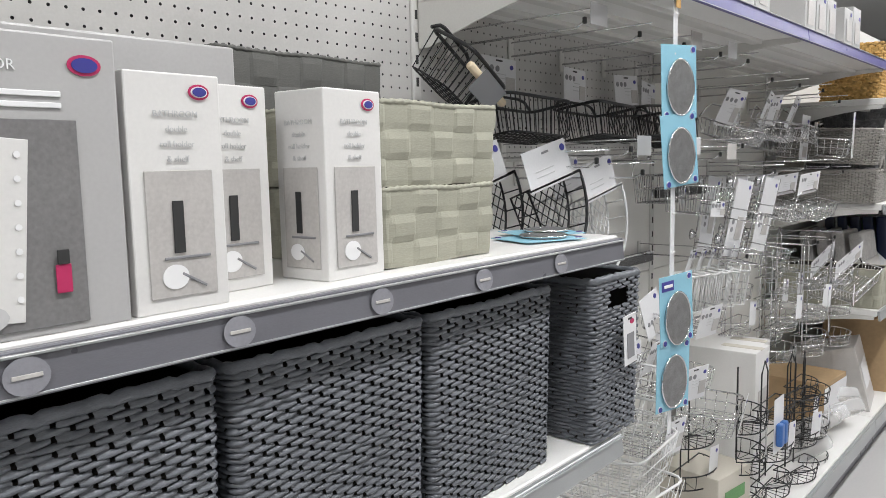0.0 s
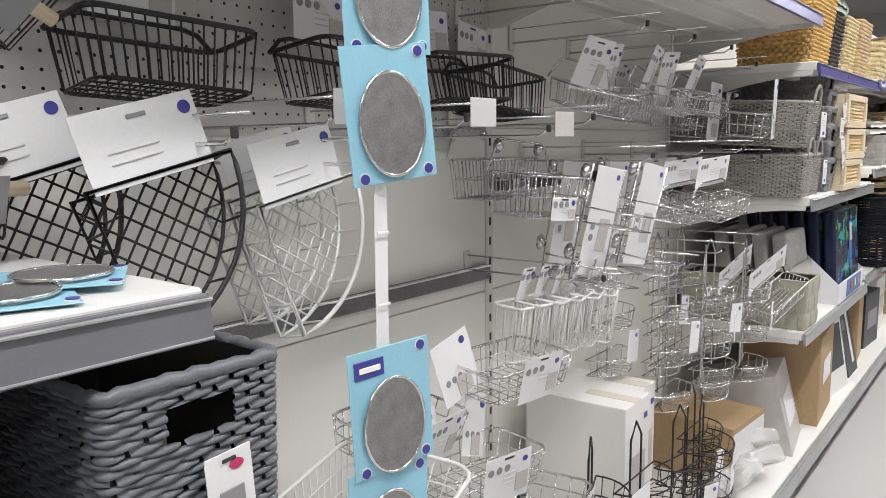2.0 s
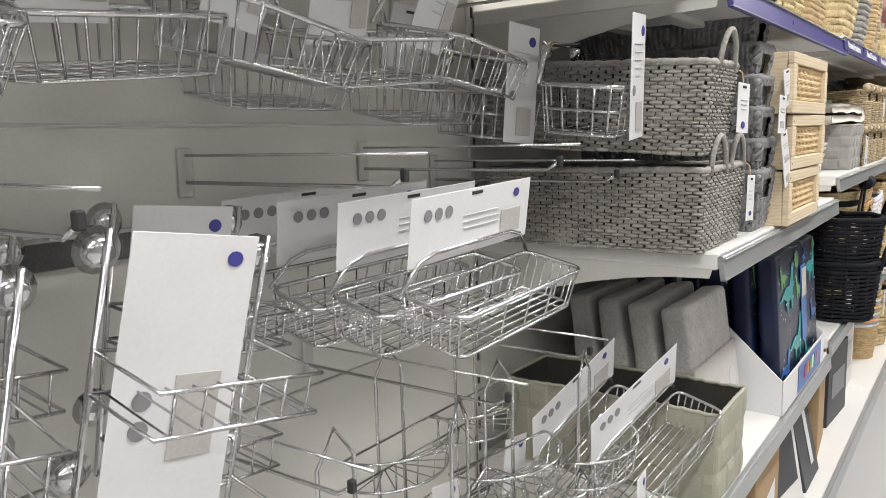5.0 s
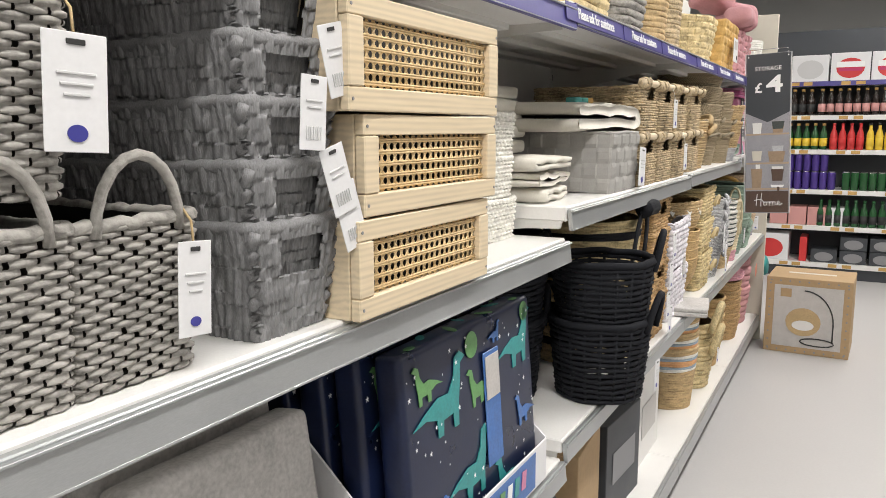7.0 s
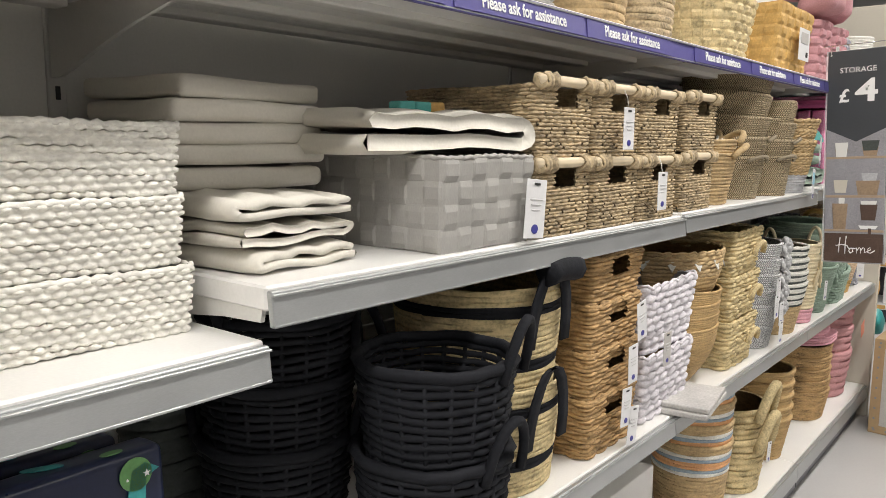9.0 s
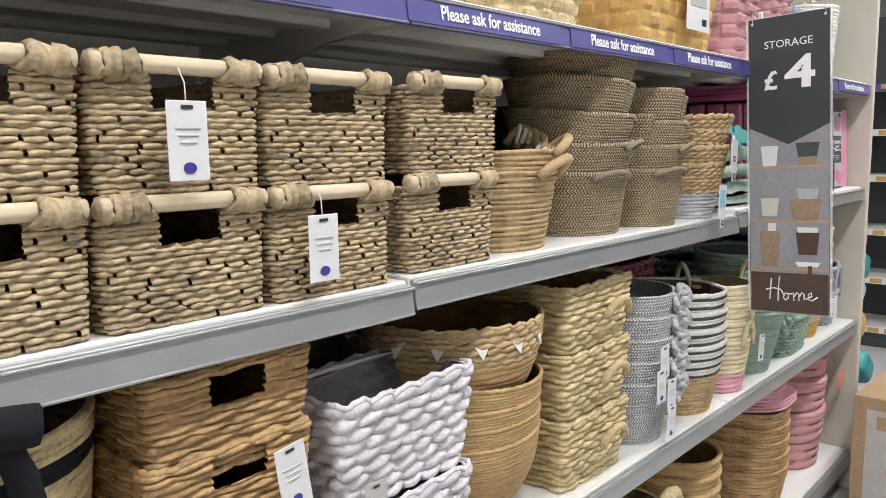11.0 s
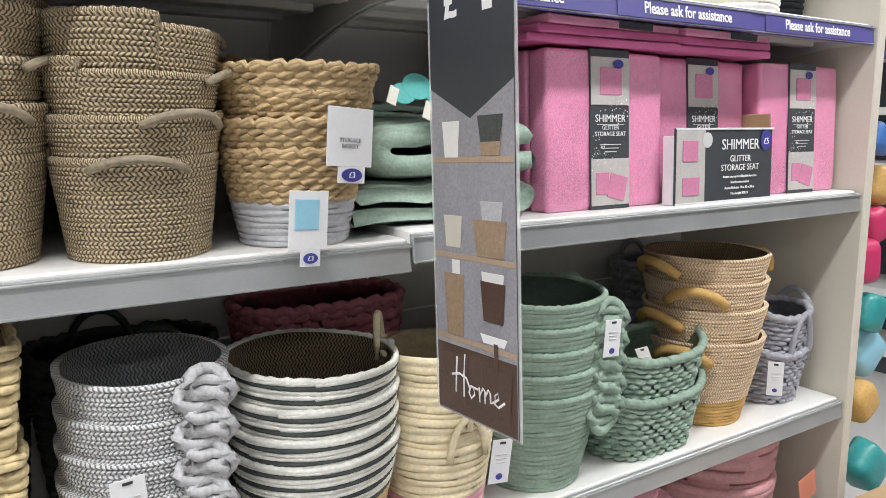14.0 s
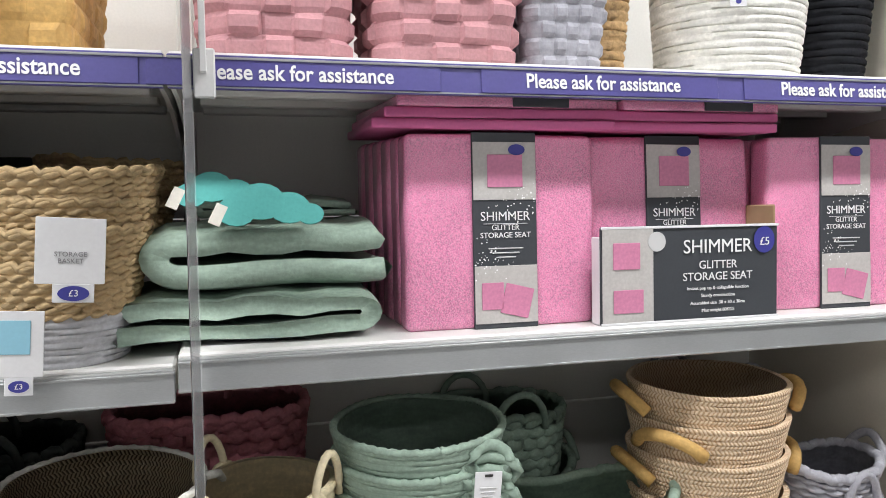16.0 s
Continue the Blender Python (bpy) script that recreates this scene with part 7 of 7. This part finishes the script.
og = top_basket("ribbon_basket", 7.03, 0.34, 0.37, 0.3, 0.2, 6, M_OCHRE, "ochre woven ribbon basket with a card label on the top shelf", "check", 0.005, 0.04, corner=0.012, y=0.17)
c = plate("label_card", 0.12, 0.1, M_CARD, og, pose(0.04, -0.16, 0.09), "white card label")
plate("print", 0.08, 0.035, M_PHOTO, c, pose(0, -0.0014, 0.02))
for k in range(8):
    plate("bar", 0.0016, 0.016, M_BLACKINK, c, pose(0.02 + 0.003 * k, -0.0014, -0.03))


def quilted(x, w, mat, label, z=UP):
    t = thing("velvet_basket", pose(x, 0.15, z), label, "basket", "pink velvet baskets")
    c = shell("body", (w * 0.94, 0.2), (w, 0.22), 0.22, 7, mat, t, style="check", amp=0.012, pitch=0.045, corner=0.05, wall=0.02, sub=5, sag=0.006)
    return t


quilted(7.455, 0.205, M_PINKVELVET, "pink quilted velvet basket on the top shelf")
quilted(7.695, 0.22, M_PINKVELVET, "pink quilted velvet basket on the top shelf")
top_basket("velvet_basket", 7.885, 0.12, 0.15, 0.2, 0.2, 8, M_LILACCORD, "grey sequinned woven basket on the top shelf", "check", 0.006, 0.025, y=0.16)
top_basket("rope_basket", 7.985, 0.07, 0.09, 0.2, 0.22, 14, M_BROWNGRASS, "narrow brown rope basket on the top shelf", "twist", 0.005, 0.018, y=0.22)
wr = round_cord(8.225, 0.165, UP, 0.23, 0.27, 0.24, 20, M_WHITECORD, "white cotton rope basket on the top shelf", style="rope", amp=0.004, wall=0.01)
hang_tag(wr, -0.07, -0.125, 0.13, 0.03, 0.05, -4)
round_cord(8.46, 0.2, UP, 0.13, 0.17, 0.25, 18, M_BLACKSTRAP, "black rope basket on the top shelf", style="rope", amp=0.004)
for k, (x, y, z, s) in enumerate(((7.42, 0.05, UP + 0.24, 0.16), (7.62, 0.1, UP + 0.25, 0.2), (7.5, 0.2, UP + 0.33, 0.2))):
    t = thing("pink_plush", pose(x, y, z, 10 * k, 0, 30 * k), "crumpled pink fabric basket on the pile", "basket", "pink fabric pile")
    cushion("fabric", s, s * 0.8, s * 0.5, M_PINKVELVET, t, s * 0.2, 0.02, 100 + k)
for x, n in ((1.7, 3), (2.2, 2), (2.8, 3), (3.3, 2)):
    for k in range(n):
        carton(x + 0.13 * k, 0.06, 1.715, 0.12, 0.2, 0.16 + 0.02 * (k % 2), M_BOX1, "grey boxed wire goods on the top shelf", 0, 0, [(0, 0.08, 0.07, 0.08, M_PHOTO), (0.03, 0.14, 0.02, 0.014, M_BLUELOGO)])

# middle shelf's black baskets, plus fillers added to darken the lower shelf's back
for x, y, z, w in ((6.42, 0.42, C_MID, 0.3), (6.9, 0.42, C_MID, 0.34), (5.1, 0.44, C_LOW, 0.3), (5.85, 0.42, C_LOW, 0.3), (6.3, 0.42, C_LOW, 0.3), (6.7, 0.42, C_LOW, 0.28)):
    t = thing("dark_basket", pose(x, y, z), "dark rope basket filling and darkening the back of the shelf", "basket", "dark baskets at the back")
    shell("body", (w * 0.85, 0.1), (w, 0.12), 0.28, 14, M_BLACKCORD, t, style="twist", amp=0.005, pitch=0.03, corner=0.05)

# ---- hanging storage sign ----
sign = thing("hanging_sign", pose(7.345, -0.112, 1.30, 0, -2.6, -90), "hanging storage price sign with photographs of baskets", "sign")
SWD, SHT = 0.19, 0.735
plate("board", SWD, SHT, M_SLATE, sign, pose(0, 0.0006, 0), "slate printed board", 0.0008)
plate("sleeve", SWD + 0.012, SHT + 0.004, M_FILM, sign, pose(0, 0.004, 0), "clear acrylic sleeve", 0.003)
phz = -SHT / 2 + 0.24
pb_ = plate("photo", SWD - 0.002, 0.48, M_SIGNPHOTO, sign, pose(0, -0.0015, phz), "photograph of shelved baskets", 0.0012)
vs = [(-SWD / 2 + 0.001, -0.003, 0.14), (-SWD / 2 + 0.001, -0.003, 0.10), (0.0, -0.003, 0.055), (SWD / 2 - 0.001, -0.003, 0.10), (SWD / 2 - 0.001, -0.003, 0.14)]
mesh_object("pennant", vs + [(v[0], -0.001, v[2]) for v in vs], [(0, 1, 2, 3, 4)] + [(i, (i + 1) % 5, (i + 1) % 5 + 5, i + 5)[::-1] for i in range(5)], M_SLATE, sign, "slate pennant point")
lettering("wording", "STORAGE", 0.026, M_WHITEINK, sign, pose(0, -0.0022, 0.30))
lettering("price", "£", 0.062, M_WHITEINK, sign, pose(-0.042, -0.0022, 0.212), bold=0.0016)
lettering("price", "4", 0.105, M_WHITEINK, sign, pose(0.028, -0.0022, 0.225), squeeze=1.3, bold=0.003)
plate("photo_table", SWD - 0.004, 0.1, M_SIGNDARK, sign, pose(0, -0.0022, -0.315), "", 0.0006)
for z in (0.0, -0.135, -0.255):
    plate("photo_shelf", SWD - 0.004, 0.008, M_SIGNWOOD, sign, pose(0, -0.003, z))
for x, z, w, h, m in ((-0.045, 0.028, 0.042, 0.05, M_BOXW), (-0.045, 0.018, 0.04, 0.025, M_SIGNTAN), (0.045, 0.04, 0.055, 0.035, M_BLACKCORD), (0.045, 0.02, 0.05, 0.03, M_SIGNTAN), (-0.045, -0.1, 0.045, 0.045, M_CREAM), (0.04, -0.105, 0.075, 0.05, M_SIGNTAN), (0.045, -0.07, 0.05, 0.03, M_GREYROPE),
                      (-0.045, -0.205, 0.05, 0.09, M_SIGNTAN), (-0.04, -0.165, 0.02, 0.05, M_BOXW), (0.045, -0.19, 0.055, 0.055, M_SIGNDARK), (0.045, -0.165, 0.05, 0.03, M_BOXW), (0.045, -0.242, 0.06, 0.012, M_WHITEINK), (-0.05, -0.315, 0.07, 0.08, M_SIGNDARK), (-0.05, -0.315, 0.072, 0.014, M_BLACKCORD), (0.05, -0.315, 0.07, 0.07, M_SIGNDARK), (0.05, -0.28, 0.01, 0.07, M_SIGNDARK)):
    o = plate("photo_basket", w, h, m, sign, pose(x, -0.0042 - 0.0002 * (w + h) * 50, z), "", 0.0012)
    for v in o.data.vertices:
        if v.co.z < 0:
            v.co.x *= 0.78
plate("photo_floor", SWD - 0.004, 0.03, M_SIGNDARK, sign, pose(0, -0.0034, -0.35))
# the word Home in a brush script
HOME = (((0.25, 0.1), (0.3, 0.9), (0.36, 1.5)), ((0.88, 1.65), (0.8, 0.9), (0.78, 0.0)), ((0.0, 0.75), (0.5, 0.86), (0.95, 0.75), (1.15, 0.4)),
        ((1.22, 0.5), (1.1, 0.25), (1.25, 0.04), (1.45, 0.2), (1.4, 0.48), (1.22, 0.5), (1.65, 0.45)), ((1.65, 0.45), (1.75, 0.55), (1.78, 0.0)),
        ((1.78, 0.25), (1.98, 0.55), (2.1, 0.45), (2.1, 0.0)), ((2.1, 0.25), (2.3, 0.55), (2.42, 0.42), (2.43, 0.08), (2.6, 0.15)),
        ((2.6, 0.15), (2.9, 0.32), (2.86, 0.54), (2.68, 0.42), (2.68, 0.1), (2.9, 0.02), (3.25, 0.25)))
wires("wording", [([(-0.055 + 0.038 * a, -0.0085, -0.338 + 0.038 * b + 0.002 * a) for a, b in st], 0.0019, False) for st in HOME], M_WHITEINK, sign, "white brush script word")
for sx in (-0.085, 0.085):
    disc("eyelet", 0.003, 0.003, M_WHITEINK, sign, pose(sx, -0.003, SHT / 2 - 0.012), n=10)
wires("hanger", [([(-0.085, 0.0, SHT / 2 - 0.012), (-0.085, 0.0, SHT / 2 + 0.02), (0.085, 0.0, SHT / 2 + 0.02), (0.085, 0.0, SHT / 2 - 0.012)], 0.0016, False), ([(-0.11, 0, SHT / 2 + 0.02), (-0.09, 0, SHT / 2 + 0.02)], 0.0016, False)], M_CHROME, sign)
for c in sign.children:
    c.location.y *= 0.35
    c.scale.y *= 0.35
an = thing("sign_arm", pose(7.36, -0.01, UP - 0.03), "clear acrylic sign arm clipped to the shelf strip", "sign arm")
slab("clip", -0.012, 0.014, -0.012, 0.004, -0.03, 0.03, M_WHITEW, an, "", 0.002)
slab("arm", -0.004, 0.004, -0.02, -0.01, 0.0, 0.14, M_WHITEW, an, "", 0.001)

# ---- carton on the floor and toys by the end panel ----
fbx = thing("chair_carton", pose(8.33, -0.06, 0, 0, 0, -92), "large brown carton with hanging chair picture on the floor", "box")
W = 0.46
slab("carton", 0, W, 0, 0.38, 0, 0.455, M_KRAFT, fbx, "", 0.004, 2)
f = plate("photo", W - 0.09, 0.37, M_PHOTO, fbx, pose(W / 2, -0.001, 0.225), "photograph of a hanging chair")
plate("photo_square", 0.06, 0.05, M_KRAFT, f, pose(-0.12, -0.0016, 0.14))
wires("photo_stand", [(arc(-0.02, -0.03, 0.16, 0.19, 90, 0, 10, -0.003) + [(0.14, -0.003, -0.14)], 0.004, False), ([(0.09 * math.cos(a) + 0.06, -0.003, 0.022 * math.sin(a) - 0.145) for a in [0.393 * i for i in range(16)]], 0.004, True)], M_BLACKINK, f)
disc("photo_seat", 0.095, 0.085, M_STRAW, f, pose(-0.02, -0.0016, -0.03))
disc("photo_cushion", 0.06, 0.03, M_BOXW, f, pose(-0.02, -0.003, -0.05))
rng = random.Random(2)
for k in range(36):
    e = k % 4
    a = (k // 4 + 0.5) / 9
    px, pz = ((0.022, a * 0.44), (W - 0.022, a * 0.44), (a * W, 0.018), (a * W, 0.435))[e]
    disc("dot_print", 0.0055, 0.0055, M_INK, fbx, pose(px, -0.0008, pz), n=8)
slab("tape", 0.1, 0.36, 0.17, 0.21, 0.4545, 0.4562, M_CREAM, fbx, "clear packing tape", 0.0)
for k, (y, z, s, m) in enumerate(((0.0, 0.95, 0.11, M_RED), (-0.01, 0.82, 0.1, M_DINOTEAL), (0.02, 0.7, 0.12, M_BLUECARD), (-0.005, 0.6, 0.1, M_OCHRE), (0.01, 1.08, 0.09, M_RED), (0.02, 1.2, 0.1, M_OCHRE), (0.0, 1.33, 0.08, M_DINOBLUE), (-0.03, 0.50, 0.12, M_DINOTEAL))):
    t = thing("plush_toy", pose(8.68 + 0.02 * (k % 3), y + 0.05, z, 0, 20 * k, 0), "brightly coloured soft toy hanging by the end panel", "toy", "hanging soft toys")
    cushion("plush", s, s * 0.7, s, m, t, s * 0.32, 0.012, 110 + k)

# ---- drinks aisle across the end ----
DX, DY0, DY1 = 10.95, -2.6, 2.6
structure("drinks_back", DX + 0.42, DX + 0.46, DY0, DY1, 0, 2.2, M_SLATE, "dark back panel of the drinks shelving", "panel")
levels = (0.14, 0.47, 0.79, 1.14, 1.436, 1.727)
for z in levels:
    t = thing("drinks_shelf", pose(DX, 0, z), "white steel drinks shelf with yellow price tickets", "shelf", "drinks shelves")
    slab("deck", 0.006, 0.42, DY0, DY1, -0.03, 0, M_DECK, t, "", 0.002)
    slab("price_strip", -0.004, 0.006, DY0, DY1, -0.042, 0, M_DECK if z < 1.7 else M_PURPLE, t, "", 0.002)
    for k in range(14):
        plate("ticket", 0.07, 0.03, M_OCHRE, t, pose(-0.005, -1.9 + 0.2 * k + 0.05 * math.sin(k * 3), -0.021, 0, 0, -90), "yellow price ticket", 0.001)
slab("kick", 0.02, 0.04, DY0, DY1, -0.14, -0.03, M_SLATE, [o for o in scene.objects if o.name == "drinks_shelf"][0], "dark kick plate")
GLASS_DARK = plain("dark bottle glass", (0.02, 0.012, 0.01), 0.12)
GLASS_GREEN = plain("green bottle glass", (0.02, 0.09, 0.03), 0.12)
CAN_PURPLE = plain("purple can", (0.1, 0.06, 0.3), 0.25, 0.5)
LAB_RED = plain("red label", (0.6, 0.04, 0.04), 0.4)
LAB_YELLOW = plain("yellow label", (0.8, 0.55, 0.05), 0.4)
LAB_PINK = plain("pink label", (0.6, 0.3, 0.28), 0.4)


def lathe(name, prof, mat, parent, n=10):
    vs = [(r * math.cos(2 * math.pi * k / n), r * math.sin(2 * math.pi * k / n), z) for r, z in prof for k in range(n)]
    fs = [(i * n + k, i * n + (k + 1) % n, (i + 1) * n + (k + 1) % n, (i + 1) * n + k) for i in range(len(prof) - 1) for k in range(n)]
    fs += [tuple(range(n))[::-1], tuple((len(prof) - 1) * n + k for k in range(n))]
    return mesh_object(name, vs, fs, mat, parent, "", True)


def bottle(glass, label_mat, cap, words):
    t = thing("bottle", pose(0, 0, 0), words, "bottle", "bottles on the drinks shelves")
    lathe("glass", [(0.028, 0), (0.031, 0.01), (0.031, 0.12), (0.026, 0.145), (0.012, 0.18), (0.012, 0.215)], glass, t)
    lathe("label", [(0.0318, 0.03), (0.0318, 0.1)], label_mat, t)
    lathe("cap", [(0.014, 0.208), (0.014, 0.228)], cap, t)
    return t


def can(mat, top, words):
    t = thing("can", pose(0, 0, 0), words, "can", "cans on the drinks shelves")
    lathe("tin", [(0.026, 0), (0.033, 0.008), (0.033, 0.14), (0.028, 0.155)], mat, t)
    lathe("lid", [(0.029, 0.15), (0.029, 0.157)], top, t)
    return t


def row_of(maker, y0, n, z, step=0.068, deep=2):
    first = None
    for k in range(n):
        for d in range(deep):
            m = pose(DX + 0.045 + 0.075 * d, y0 - step * k, z)
            if first is None:
                first = maker
                first.matrix_basis = m
            else:
                copy_thing(first, m)


row_of(bottle(GLASS_DARK, M_BLACKINK, M_OCHRE, "dark glass beer bottle with black label"), 0.12, 4, 1.436)
row_of(bottle(GLASS_DARK, LAB_PINK, M_OCHRE, "dark glass bottle with pale pink label"), -0.17, 9, 1.436)
row_of(bottle(GLASS_GREEN, LAB_YELLOW, M_OCHRE, "green glass bottle with yellow label"), 0.14, 6, 1.14)
row_of(bottle(LAB_RED, LAB_RED, LAB_RED, "red bottle with red label"), -0.28, 4, 1.14)
row_of(bottle(LAB_YELLOW, LAB_YELLOW, M_BLACKINK, "yellow bottle with dark cap"), -0.56, 5, 1.14)
row_of(can(CAN_PURPLE, M_CHROME, "purple metal drink can"), 0.12, 7, 0.79)
row_of(can(CAN_PURPLE, M_CHROME, "purple metal drink can"), 0.05, 5, 0.95, deep=1)
row_of(can(GLASS_GREEN, M_CHROME, "green metal drink can"), -0.4, 7, 0.79)
row_of(bottle(GLASS_GREEN, M_BLACKINK, GLASS_GREEN, "green glass bottle with dark label"), -0.22, 8, 0.47)


def beer_case(y, z, w, h, mat, words, band=None, text="", dx=0.0):
    t = thing("drinks_case", pose(DX + 0.03 + dx, y, z, 0, 0, -90), words, "case", "drinks cases")
    slab("case", -w / 2, w / 2, 0, 0.25, 0, h, mat, t, "", 0.004, 2)
    if band:
        disc("emblem", w * 0.36, h * 0.36, band, t, pose(0, -0.001, h * 0.45))
    if text:
        plate("emblem_bar", w * 0.7, h * 0.2, M_WHITEINK, t, pose(0, -0.0022, h * 0.58))
        plate("emblem_bar", w * 0.6, h * 0.12, M_RED, t, pose(0, -0.0022, h * 0.4))
    return t


for k in range(6):
    beer_case(-0.37 - 0.31 * k, 1.727, 0.3, 0.235, M_CARD, "white and red beer case", LAB_RED, "x")
beer_case(-0.06, 1.727, 0.29, 0.225, M_CARD, "white beer case with dark bottle print", M_INKLIGHT)
beer_case(0.24, 1.727, 0.29, 0.225, M_CARD, "white beer case with dark bottle print", M_INK)
for k in range(4):
    beer_case(0.12 - 0.155 * k, 0.47, 0.145, 0.16, LAB_PINK if k < 3 else M_CARD, "pale pink drinks carton")
beer_case(0.18, 0.14, 0.32, 0.24, M_CARD, "white and yellow drinks carton", LAB_RED)
beer_case(-0.1, 0.14, 0.06, 0.22, LAB_RED, "narrow red drinks carton")
for k in range(7):
    for j in range(2):
        if k == 0 and j:
            continue
        beer_case(-0.27 - 0.23 * k, 0.14 + 0.12 * j, 0.21, 0.115, M_SLATE, "dark shrink wrapped drinks pack", M_INK)
